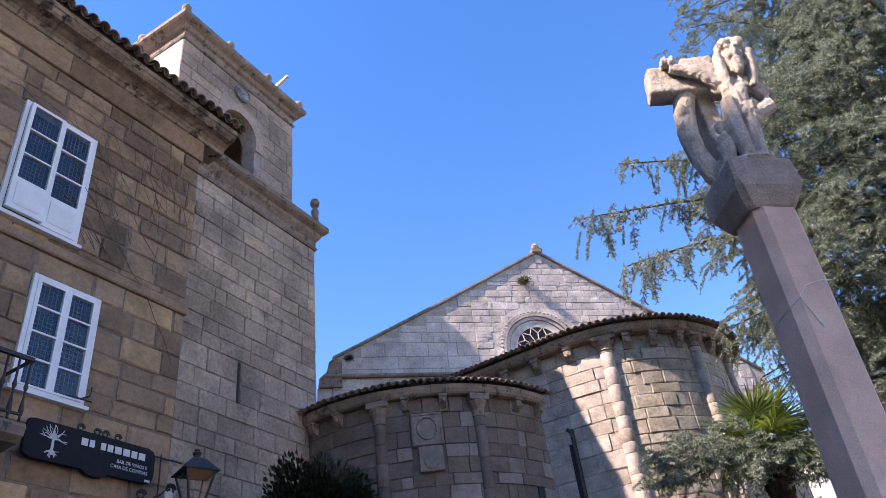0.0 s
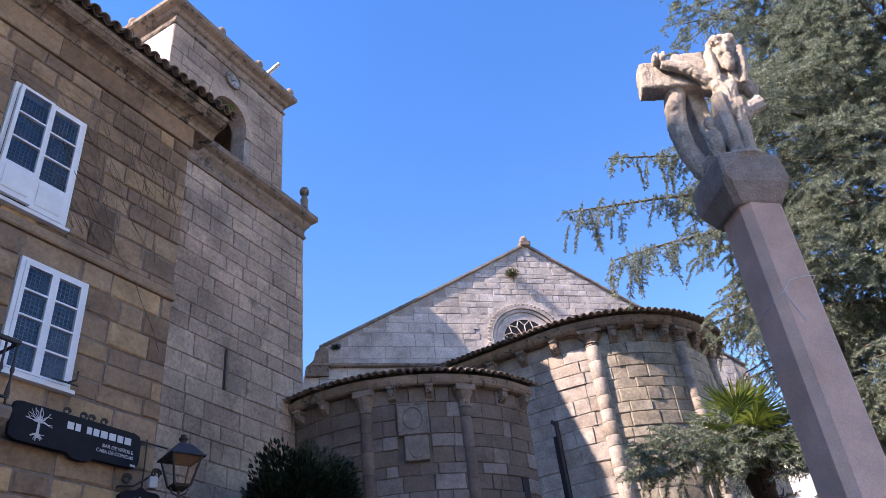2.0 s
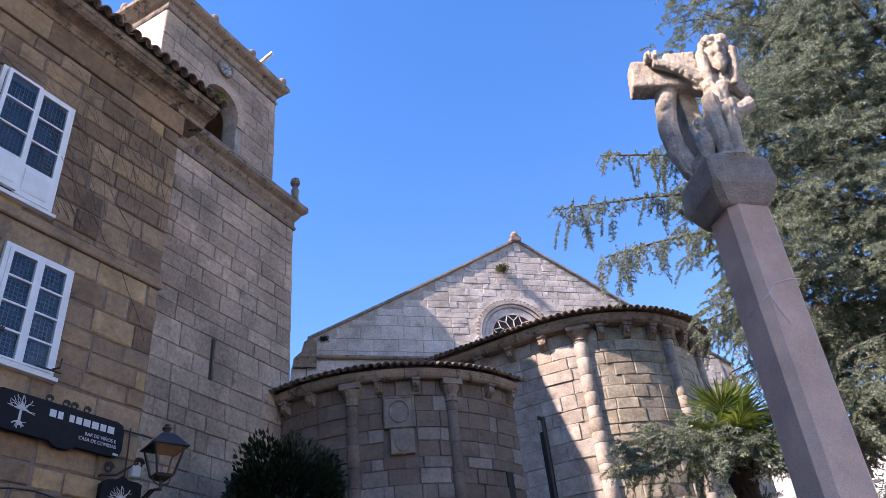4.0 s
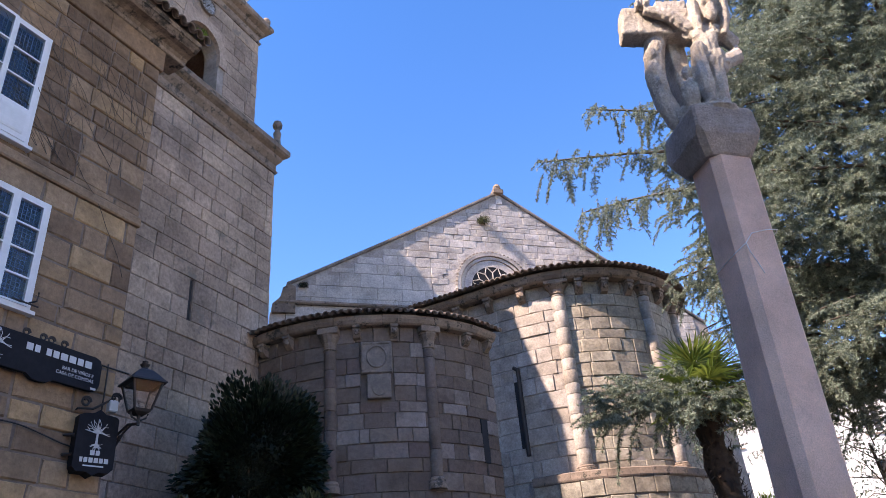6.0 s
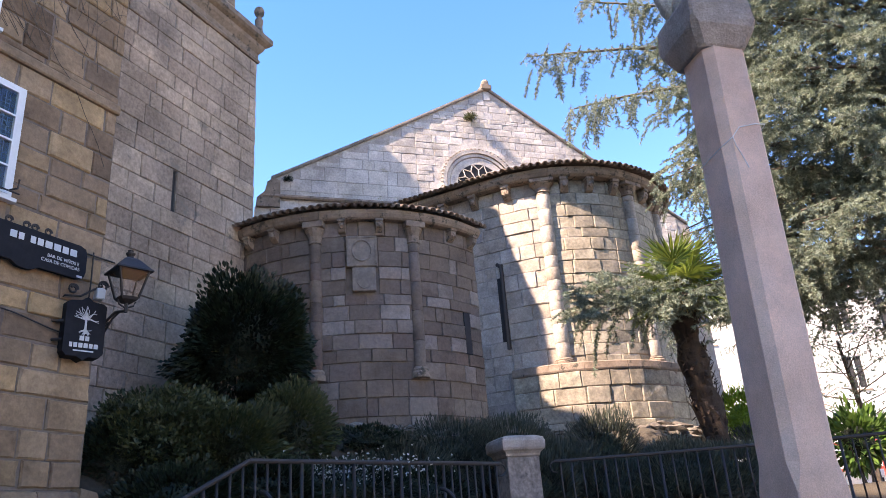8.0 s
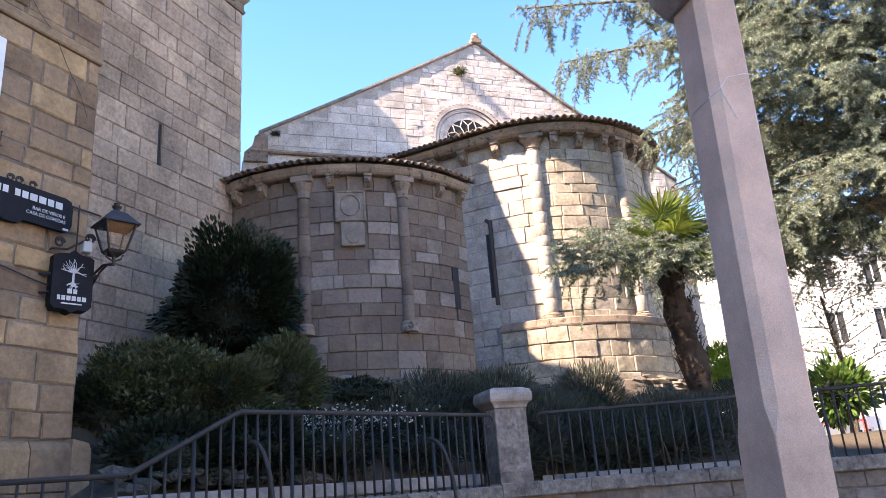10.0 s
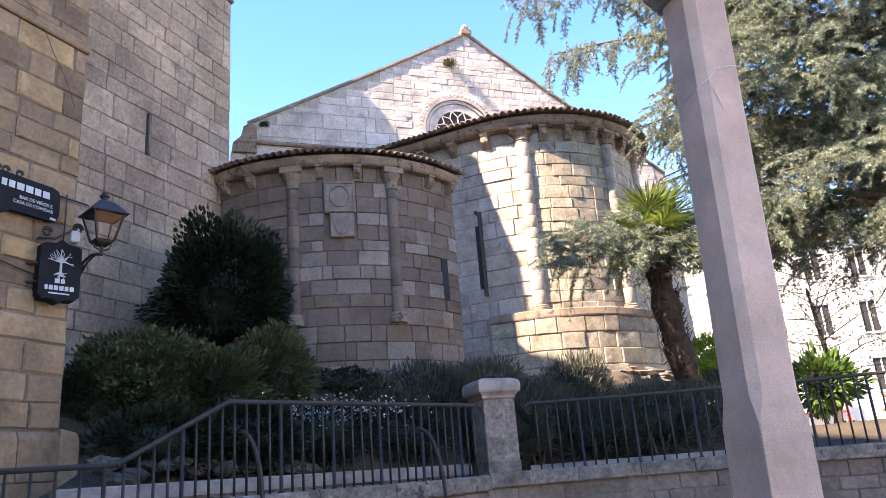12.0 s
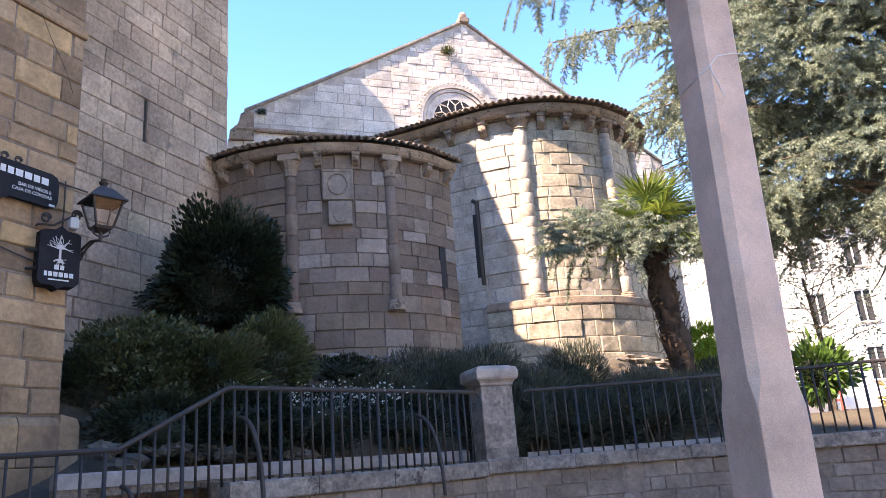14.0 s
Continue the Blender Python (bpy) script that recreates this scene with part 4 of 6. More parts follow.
ARM = [E0, E0.lerp(LP, 0.35) + Vector((0, 0, 0.02)), E0.lerp(LP, 0.7) + Vector((0, 0, 0.0)), LP + Vector((0, 0, -0.12))]
under = [E0 + Vector((0, 0, -0.2)), E0.lerp(LP, 0.3) + Vector((0, 0, -0.13)), E0.lerp(LP, 0.6) + Vector((0, 0, -0.04)), E0.lerp(LP, 0.85) + Vector((0, 0, -0.05))]
curls = []
side = (LP - E0).normalized()
for t, r in ((0.12, 0.06), (0.3, 0.05), (0.48, 0.035)):
    c = E0.lerp(LP, t) + Vector((0, 0, -0.06))
    curls.append(tube([tuple(c + Vector((side.x * x, side.y * x, y))) for x, y, _ in scroll(r)], 0.009, 5))
part("arm", join(tube(ARM, 0.016, 6), tube(under, 0.013, 6), *curls), IRON, lantern, "scrolled iron arm")

# ---- the bell tower ----
TA = 58.3
TC = Vector((-1.83, 13.76))
TD = Vector((math.cos(radians(TA)), math.sin(radians(TA))))
TN = Vector((TD.y, -TD.x))
tmap = line_map(TC.x, TC.y, TA)
TW = 4.6
tower = thing("bell_tower", (TC.x - TD.x * 2.3 - TN.x * 2.3, TC.y - TD.y * 2.3 - TN.y * 2.3, 0), "square grey granite church bell tower with cornices and a clock", "bell tower")
SLIT = (-2.14, -2.05, 6.99, 7.78)
part("wall", panel_with_holes(tmap, -TW, 0, 0, 11.9, [SLIT], -0.02, 0.6), MORTAR_GREY, tower)
# shallow dark sheet paints the depth of the slit
part("slit", sweep(tmap, SLIT[0] - 0.2, SLIT[1] + 0.2, [(-0.055, 6.8), (-0.055, 7.9), (-0.07, 7.9), (-0.07, 6.8)], 50), INSIDE_SHADE, tower, "dark sheet for the shade in the slit opening")


def tower_box(inset, z0, z1, skip=0.0):
    a, b = inset + skip, TW - inset
    c = [TC - TD * p - TN * q for p, q in ((a, a), (b, a), (b, b), (a, b))]
    v = [(p.x, p.y, z) for z in (z0, z1) for p in c]
    return v, [(0, 1, 2, 3), (7, 6, 5, 4), (4, 5, 1, 0), (5, 6, 2, 1), (6, 7, 3, 2), (7, 4, 0, 3)]


part("body", tower_box(0.05, 0, 11.9, 0.03), TOWER_STONE, tower)
# tall unseen slab behind the belfry, added and outlined to shade gable and choir
RS, RB = Vector((-0.2334, 0.9724)), Vector((-0.9724, -0.2334))
rv = []
SHADE_OUTLINE = ((16.68, 0), (16.68, 14.8), (16.8, 17.3), (17.35, 19.05), (17.62, 20.2), (19.2, 20.45), (20.95, 20.85), (21.08, 21.25), (24.0, 21.6), (24.0, 0))
for dep in (0.0, 0.5):
    for a, z in SHADE_OUTLINE:
        q = RS * a + RB * dep
        rv.append((q.x, q.y, z))
n = len(SHADE_OUTLINE)
part("rear_stage", (rv, [tuple(range(n)), tuple(range(2 * n - 1, n - 1, -1))] + [(k, n + k, n + (k + 1) % n, (k + 1) % n) for k in range(n)]), TOWER_STONE, tower)


def square_moulding(corner, inset, size, profile):
    """A moulding right round a square tower."""
    v, f = [], []
    p = len(profile)
    for sx, sy in ((0, 0), (1, 0), (1, 1), (0, 1)):
        for o, z in profile:
            a = inset + (size - 2 * inset + o if sx else -o)
            b = inset + (size - 2 * inset + o if sy else -o)
            q = corner - TD * a - TN * b
            v.append((q.x, q.y, z))
    for k in range(4):
        for i in range(p - 1):
            f.append((k * p + i, k * p + i + 1, ((k + 1) % 4) * p + i + 1, ((k + 1) % 4) * p + i))
    f.append(tuple(k * p + p - 1 for k in range(4)))
    return v, f


part("cornice", square_moulding(TC, 0, TW, [(-0.1, 11.28), (0.03, 11.28), (0.05, 11.33), (0.02, 11.38), (0.02, 11.5), (0.06, 11.56), (0.10, 11.62), (0.12, 11.70), (0.20, 11.75), (0.24, 11.80), (0.24, 11.92), (0.16, 11.97), (-0.6, 12.02)]), CORNICE, tower)
bmapT = line_map((TC - TD * 0.4 - TN * 0.3).x, (TC - TD * 0.4 - TN * 0.3).y, TA)
BW = 3.5
ARCH = (-2.26, -1.26, 12.1, 13.55)


def arched_panel(at, u0, u1, z0, z1, ua, ub, za, zs, out=0.0, thick=0.45, n=14):
    """A wall with one round-headed opening: springing at zs."""
    mid, r = (ua + ub) / 2, (ub - ua) / 2
    inner = [(ua, za)] + [(mid - r * math.cos(math.pi * k / n), zs + r * math.sin(math.pi * k / n)) for k in range(n + 1)] + [(ub, za)]
    outer = [(u0, za)] + [(u0, zs)] + [(u0 + (u1 - u0) * k / n, z1) for k in range(1, n)] + [(u1, zs), (u1, za)]
    v, f = [], []
    for d in (out, out - thick):
        for u, z in inner + outer:
            x, y, nx, ny = at(u)
            v.append((x + nx * d, y + ny * d, z))
    m, b = len(inner), len(inner) + len(outer)
    for k in range(m - 1):
        f.append((k, m + k, m + k + 1, k + 1))
        f.append((b + k + 1, b + m + k + 1, b + m + k, b + k))
        f.append((k, k + 1, b + k + 1, b + k))
        f.append((m + k + 1, m + k, b + m + k, b + m + k + 1))
    return v, f


bel = put("belfry", mesh_of("belfry", *arched_panel(bmapT, -BW, 0, 12.0, 15.3, ARCH[0], ARCH[1], 12.0, ARCH[3], -0.015, 0.4), MORTAR_PALE), tower, None, "open belfry stage of pale granite")


def bel_pt(along, inward, z):
    p = TC - TD * (0.4 + along) - TN * (0.3 + inward)
    return (p.x, p.y, z)


lm = line_map(*bel_pt(BW, 0, 0)[:2], TA + 90, 1)
part("wall", sweep(lm, 0.03, BW, [(0, 12.0), (0, 15.3), (-0.35, 15.3), (-0.35, 12.0)], 50), RENDER_WHITE, bel, "white belfry wall, paler than the other sides")
rm = line_map(*bel_pt(0, 0, 0)[:2], TA + 90)
part("wall", sweep(rm, 0.41, BW, [(0, 12.0), (0, 15.3), (-0.35, 15.3), (-0.35, 12.0)], 50), TOWER_STONE, bel)
km = line_map(*bel_pt(0, BW, 0)[:2], TA, 1)
part("wall", arched_panel(km, -BW, 0, 12.0, 15.3, ARCH[0], ARCH[1], 12.0, ARCH[3], 0.0, 0.35), TOWER_STONE, bel)
part("archivolt", arched_panel(bmapT, -2.44, -1.08, 12.0, 14.28, ARCH[0] + 0.001, ARCH[1] - 0.001, 13.3, ARCH[3], 0.025, 0.1), TOWER_STONE, bel)
part("cornice", square_moulding(TC - TD * 0.4 - TN * 0.3, 0, BW, [(-0.3, 14.98), (0.02, 14.98), (0.04, 15.02), (0.0, 15.06), (0.0, 15.24), (0.06, 15.28), (0.10, 15.36), (0.20, 15.42), (0.24, 15.47), (0.24, 15.58), (0.17, 15.63), (-1.2, 15.8)]), CORNICE, bel)
bell = part("bell", moved(lathe([(0.0, 0.75), (0.12, 0.72), (0.2, 0.6), (0.24, 0.35), (0.3, 0.12), (0.4, 0.0), (0.36, 0.0), (0.2, 0.4)], 18), Matrix.Translation(bel_pt(1.76, 0.7, 12.35))), BRONZE, bel, "green-black bronze bell", True)
part("bell_beam", moved(block(1.3, 0.16, 0.16, 0.01), Matrix.Translation(bel_pt(1.76, 0.7, 13.08)) @ Matrix.Rotation(radians(TA), 4, 'Z')), BARK, bel)
BALL = lathe([(0.06, 0), (0.07, 0.04), (0.05, 0.08), (0.1, 0.12), (0.135, 0.2), (0.13, 0.28), (0.09, 0.35), (0.0, 0.38)], 12)
for a, b in ((-0.1, -0.1), (1.05, -0.1), (2.3, -0.1), (3.6, -0.1), (3.6, 1.3), (3.6, 3.6), (-0.1, 3.6)):
    part("ball_finial", moved(BALL, Matrix.Translation(bel_pt(a, b, 15.58)) @ Matrix.Diagonal((0.8, 0.8, 0.85, 1))), CORNICE, bel, "", True)
part("parapet", join(*[moved(block(w, 0.22, h, 0.03), Matrix.Translation(bel_pt(a, -0.05, 15.58)) @ Matrix.Rotation(radians(TA), 4, 'Z')) for a, w, h in ((0.5, 0.7, 0.12), (1.5, 0.8, 0.16), (2.6, 0.6, 0.10), (3.2, 0.5, 0.15))]), CORNICE, bel)
part("spout", tube([bel_pt(0.75, 0.1, 15.64), bel_pt(0.75, -0.5, 15.86)], [0.06, 0.05], 6), WHITE_PAINT, bel, "pale beam jutting over the cornice")
CK = Matrix(((TD.x, 0, TN.x, 0), (TD.y, 0, TN.y, 0), (0, 1, 0, 0), (0, 0, 0, 1)))
CK.translation = Vector(bel_pt(1.77, -0.02, 14.66))
clock = put("clock", mesh_of("clock", *moved(lathe([(0.0, 0.03), (0.205, 0.03), (0.215, 0.02), (0.215, 0.0)], 28), CK), LETTER), bel, None, "round white clock dial with black pointers")
part("rim", moved(lathe([(0.205, 0.03), (0.207, 0.04), (0.222, 0.04), (0.226, 0.0)], 28), CK), CORNICE, clock)
part("marks", moved(join(*[moved(slab([(-0.010, 0.15), (0.010, 0.15), (0.012, 0.19), (-0.012, 0.19)], 0.004), Matrix.Rotation(radians(30 * k), 4, 'Z') @ Matrix.Translation((0, 0, 0.032))) for k in range(12)]), CK), IRON, clock)
for ang, ln in ((-75, 0.11), (150, 0.15)):
    part("pointer", moved(slab([(-0.014, -0.03), (0.014, -0.03), (0.006, ln), (-0.006, ln)], 0.004), CK @ Matrix.Rotation(radians(ang), 4, 'Z') @ Matrix.Translation((0, 0, 0.038))), IRON, clock)
pin = lathe([(0.1, 0), (0.1, 0.06), (0.13, 0.09), (0.09, 0.13), (0.075, 0.3), (0.095, 0.45), (0.06, 0.52), (0.05, 0.56), (0.1, 0.62), (0.115, 0.7), (0.09, 0.78), (0.0, 0.82)], 12)
part("pinnacle", moved(pin, Matrix.Translation((*(TC - TD * -0.02 - TN * -0.02), 11.95))), CORNICE, tower, "", True)
part("pinnacle", moved(pin, Matrix.Translation((*(TC - TD * -0.02 - TN * 4.4), 11.95))), CORNICE, tower, "", True)

TOWER_UNITS = unit_stones("stone", TOWER_STONE)
lay(tower, "stone", tmap, courses(-TW, 0.0, 2.6, 11.28, (0.26, 0.38), (0.4, 0.85), [SLIT], seed=31), TOWER_UNITS, 300, key=lambda r: abs(r[0] + 0.8) + abs(r[1] - 7) * 0.15, proud=0.008)
bel_rects = [r for r in courses(-BW, 0.0, 12.02, 14.98, (0.3, 0.4), (0.4, 0.8), [(ARCH[0] - 0.18, ARCH[1] + 0.18, 12.0, 13.3), (-2.3, -1.22, 13.3, 14.27)], seed=32)]
lay(bel, "stone", bmapT, bel_rects, TOWER_UNITS, 120, proud=0.006, depth=0.06)
tnorth = line_map(TC.x, TC.y, TA + 90)
lay(tower, "stone", tnorth, courses(0.0, TW, 6.0, 11.28, (0.26, 0.38), (0.5, 0.9), seed=33), TOWER_UNITS, 0, depth=0.06, proud=0.005)

# ---- church: apses and gable ----
church = thing("church", (4.8, 24.0, 0), "romanesque stone church with two round apses and a gabled east wall", "church")


def corbel_mesh(kind):
    """A carved corbel under the cornice: outwards is -y, top at z = 0."""
    slab_ = moved(block(0.2, 0.26, 0.07, 0.008), Matrix.Translation((0, -0.10, -0.07)))
    v, f = [], []
    prof = [(0.0, -0.07), (-0.20, -0.07), (-0.20, -0.13), (-0.16 - 0.03 * (kind % 3 == 1), -0.2), (-0.1, -0.26 - 0.03 * (kind % 2)), (-0.04, -0.31), (0.0, -0.32)]
    for x in (-0.085, 0.085):
        v += [(x, y, z) for y, z in prof]
    n = len(prof)
    for k in range(n):
        f.append((k, (k + 1) % n, n + (k + 1) % n, n + k))
    f += [tuple(range(n - 1, -1, -1)), tuple(range(n, 2 * n))]
    extra = moved(blob(0.07, 0.06, 0.075, 6, 0.2, kind), Matrix.Translation((0, -0.16, -0.17)))
    return mesh_of("corbel", *join(slab_, (v, f), extra), CORNICE)


CORBELS = [corbel_mesh(k) for k in range(4)]


def facing(at, u, z, out=0.0):
    """A pose on a wall: -y looks out of it."""
    x, y, nx, ny = at(u)
    return Matrix(((-ny, -nx, 0, x + nx * out), (nx, -ny, 0, y + ny * out), (0, 0, 1, z), (0, 0, 0, 1)))


def engaged_column(parent, at, u, z0, z1, r, material):
    """Half-round column of drums with a base and a flared capital."""
    g2 = random.Random(round(u * 100))
    m = facing(at, u, 0, 0.0)
    col = put("engaged_column", mesh_of("engaged_column", *moved(lathe([(r * 1.5, z0), (r * 1.5, z0 + 0.09), (r * 1.3, z0 + 0.12), (r * 1.35, z0 + 0.15), (r * 1.05, z0 + 0.2)], 16), m), CORNICE), parent, None, "pale half-round column with carved capital")
    z = z0 + 0.2
    zc = z1 - 0.42
    while z < zc - 0.05:
        h = min(g2.uniform(0.32, 0.6), zc - z)
        rr = r * g2.uniform(0.97, 1.03)
        part("drum", moved(lathe([(rr * 0.97, z + 0.004), (rr, z + 0.015), (rr, z + h - 0.012), (rr * 0.97, z + h - 0.002)], 16), m), material, col, "", True)
        z += h
    cap = [(r * 1.02, zc), (r * 1.2, zc + 0.02), (r * 1.05, zc + 0.05), (r * 1.15, zc + 0.15), (r * 1.7, zc + 0.27), (r * 1.75, zc + 0.3)]
    part("capital", moved(join(lathe(cap, 12), moved(block(r * 3.6, r * 3.4, 0.12, 0.012), Matrix.Translation((0, 0, zc + 0.3)))), m), CORNICE, col)
    return col


def cornice_slabs(parent, at, u0, u1, profile, seed, step):
    g2 = random.Random(seed)
    u = u0
    while u < u1 - 0.05:
        w = min(g2.uniform(*step), u1 - u)
        o = g2.uniform(-0.012, 0.012)
        part("cornice_stone", sweep(at, u + 0.004, u + w - 0.004, [(a + (o if a > 0.05 else 0), z + o * 0.4) for a, z in profile], 0.2), CORNICE, parent)
        u += w


# small apse
A1 = (0.18, 15.76)
R1 = 3.08
ARC1 = radians(104)
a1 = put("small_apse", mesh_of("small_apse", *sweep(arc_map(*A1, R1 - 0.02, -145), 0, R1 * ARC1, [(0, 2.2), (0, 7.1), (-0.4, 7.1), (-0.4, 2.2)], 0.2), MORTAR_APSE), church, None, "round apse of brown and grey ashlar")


def u1(angle):
    return R1 * radians(angle + 145)


m1 = arc_map(*A1, R1, -145)
slit1 = (u1(-50.5), u1(-47.5), 4.62, 5.42)
# no hole here: a dark strip on the wall paints the slit's shade
part("slit", sweep(m1, slit1[0], slit1[1], [(0.012, slit1[2]), (0.012, slit1[3]), (-0.015, slit1[3]), (-0.015, slit1[2])], 0.05), INSIDE_SHADE, a1, "dark sheet for the shade in a narrow slit window")
cornice_slabs(a1, m1, 0, R1 * ARC1, [(-0.1, 7.03), (0.13, 7.03), (0.17, 7.06), (0.20, 7.12), (0.20, 7.2), (-0.1, 7.24)], 41, (0.6, 1.05))
eave_tiles(a1, m1, 0.0, R1 * ARC1, 0.30, 7.22, radians(20), gap=0.13, rows=3, seed=42, length=0.42, fat=0.68)
part("roof", moved(lathe([(3.26, 7.24), (0.4, 8.0), (0.0, 8.05)], 30, -148, -41), Matrix.Translation((*A1, 0))), TILE, a1)
xr, yr, nxr, nyr = m1(R1 * ARC1)
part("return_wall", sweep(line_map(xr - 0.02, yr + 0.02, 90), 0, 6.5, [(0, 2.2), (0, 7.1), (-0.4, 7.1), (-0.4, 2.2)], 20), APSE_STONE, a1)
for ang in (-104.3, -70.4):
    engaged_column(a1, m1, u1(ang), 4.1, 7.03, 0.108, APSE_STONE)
for k, ang in enumerate((-141.6, -130.0, -119.0, -95.0, -82.7, -55.0, -44.0)):
    put("corbel", CORBELS[k % 4], a1, facing(m1, u1(ang), 7.03) @ Matrix.Diagonal((0.75, 0.8, 0.75, 1)))
# carved panel
pm = facing(m1, u1(-88.7), 0, 0.03)
panel = put("carved_panel", mesh_of("carved_panel", *moved(join(block(0.56, 0.1, 0.60, 0.012)), pm @ Matrix.Translation((0, 0, 6.12))), PANEL_STONE), a1, None, "pale carved stone panel with an oval frame")
ring_pts = [(0.17 * math.cos(t), -0.055, 6.43 + 0.2 * math.sin(t)) for t in [2 * math.pi * k / 24 for k in range(25)]]
part("oval", moved(tube(ring_pts, 0.02, 6), pm), PANEL_STONE, panel)
part("rim", moved(join(*[moved(block(w, 0.02, h, 0.004), Matrix.Translation((x, -0.055, z))) for w, h, x, z in ((0.54, 0.035, 0, 6.13), (0.54, 0.035, 0, 6.67), (0.035, 0.5, -0.25, 6.17), (0.035, 0.5, 0.25, 6.17))]), pm), PANEL_STONE, panel)
part("shield", moved(join(moved(block(0.42, 0.1, 0.45, 0.012), Matrix.Translation((0.03, 0, 5.66))), moved(slab([(-0.13, 0.36), (-0.13, 0.15), (-0.08, 0.06), (0, 0.02), (0.08, 0.06), (0.13, 0.15), (0.13, 0.36)], 0.03), Matrix.Translation((0.03, -0.045, 5.67)) @ Matrix.Rotation(radians(90), 4, 'X'))), pm), PANEL_STONE, panel)

# main apse, with the straight wall of its choir
A2 = (7.0, 23.9)
R2 = 3.77
S2 = -125.0
L2 = R2 * radians(150)
m2 = apse_map(*A2, R2, S2)


def u2(angle):
    return R2 * radians(angle - S2)


a2 = put("main_apse", mesh_of("main_apse", *sweep(apse_map(*A2, R2 - 0.02, S2), -5.2, L2, [(0, 2.2), (0, 11.844), (-0.4, 11.844), (-0.4, 2.2)], 0.25), MORTAR_PALE), church, None, "taller round apse of tan ashlar with column shafts")
COR2 = [(-0.1, 11.552), (0.28, 11.552), (0.36, 11.602), (0.42, 11.70), (0.42, 11.824), (-0.1, 11.872)]
cornice_slabs(a2, m2, -5.2, L2, COR2, 51, (0.7, 1.2))
eave_tiles(a2, m2, -5.2, L2, 0.64, 11.848, radians(20), gap=0.19, rows=3, seed=52, length=0.44, fat=0.9)
part("roof", moved(lathe([(4.37, 11.898), (0.4, 12.3), (0.0, 12.35)], 40), Matrix.Translation((*A2, 0))), TILE, a2)
x0, y0, nx0, ny0 = m2(0)
x1, y1, _, _ = m2(-5.2)
part("roof", ([(x0 + nx0 * 0.5, y0 + ny0 * 0.5, 11.898), (x1 + nx0 * 0.5, y1 + ny0 * 0.5, 11.898), (x1 - nx0 * 3.77, y1 - ny0 * 3.77, 12.3), (x0 - nx0 * 3.77, y0 - ny0 * 3.77, 12.3)], [(0, 3, 2, 1)]), TILE, a2)
for ang in (-105.0, -60.5, -28.0):
    engaged_column(a2, m2, u2(ang), 5.758, 11.552, 0.205, CHOIR_STONE)
for k, u in enumerate([u2(a) for a in (-121.5, -95.0, -83.0, -70.0, -49.0, -38.0, -18.0)] + [-0.9, -2.0, -3.1]):
    put("corbel", CORBELS[(k + 1) % 4], a2, facing(m2, u, 11.552) @ Matrix.Diagonal((1.35, 1.3, 1.4, 1)))
# the slit's shade is a dark strip laid on the choir wall
part("slit", sweep(m2, -0.42, -0.24, [(0.014, 6.71), (0.014, 8.686), (-0.015, 8.686), (-0.015, 6.71)], 0.3), INSIDE_SHADE, a2, "dark sheet for the shade in a tall slit window")
part("downpipe", tube([tuple(facing(m2, -0.22, z, 0.07).translation) for z in (9.082, 8.932, 7.574, 6.462)], 0.065, 8), IRON, a2, "dark metal downpipe")
part("downpipe_head", tube([tuple(facing(m2, -0.36, 9.13, 0.05).translation), tuple(facing(m2, -0.2, 8.994, 0.08).translation)], 0.06, 8), IRON, a2)
R2P = 4.2
mp = arc_map(*A2, R2P, -126)
plinth = put("apse_plinth", mesh_of("apse_plinth", *sweep(arc_map(*A2, R2P - 0.02, -126), 0, R2P * radians(130), [(0, 2.4), (0, 5.672), (-0.5, 5.672), (-0.5, 2.4)], 0.25), MORTAR), a2, None, "projecting plinth drum of rough tan stone")
cornice_slabs(plinth, mp, 0, R2P * radians(130), [(-0.45, 5.498), (0.02, 5.498), (0.035, 5.548), (0.02, 5.722), (-0.1, 5.77), (-0.45, 5.782)], 53, (0.7, 1.3))

# gable wall
GA = 11.0
gmap = line_map(4.8, 24.0, GA)
PEAK_U, PEAK_Z, LEFT_U, LEFT_Z = 0.68, 17.52, -7.4, 12.98


def gable_top(u):
    if u < PEAK_U:
        t = (u - LEFT_U) / (PEAK_U - LEFT_U)
        return LEFT_Z + (PEAK_Z - LEFT_Z) * t - 0.04 * math.sin(math.pi * max(0, t))
    return PEAK_Z - (u - PEAK_U) * 0.655


def gable_pt(u, out, z):
    x, y, nx, ny = gmap(u)
    return (x + nx * out, y + ny * out, z)


gv, gf = [], []
for k in range(33):
    u = LEFT_U + k * 0.505
    gv += [gable_pt(u, -0.02, 2), gable_pt(u, -0.02, gable_top(u)), gable_pt(u, -0.6, gable_top(u)), gable_pt(u, -0.6, 2)]
for k in range(32):
    gf += [(k * 4 + i, k * 4 + 4 + i, k * 4 + 4 + (i + 1) % 4, k * 4 + (i + 1) % 4) for i in range(4)]
gable = put("gable_wall", mesh_of("gable_wall", gv, gf + [(0, 1, 2, 3), (131, 130, 129, 128)], MORTAR_GABLE), church, None, "pale ashlar gable wall with a round window")
bt = line_map(*gable_pt(LEFT_U - 0.5, 0.0, 0)[:2], GA)
part("buttress", sweep(bt, 0.0, 0.48, [(-0.05, 2), (-0.05, 12.0), (-0.6, 12.0), (-0.6, 2)], 2.0), GABLE_STONE, gable)
g = random.Random(61)
edge = [LEFT_U + k * (PEAK_U - LEFT_U) / 9 for k in range(9)] + [PEAK_U + k * 8.0 / 9 for k in range(10)]
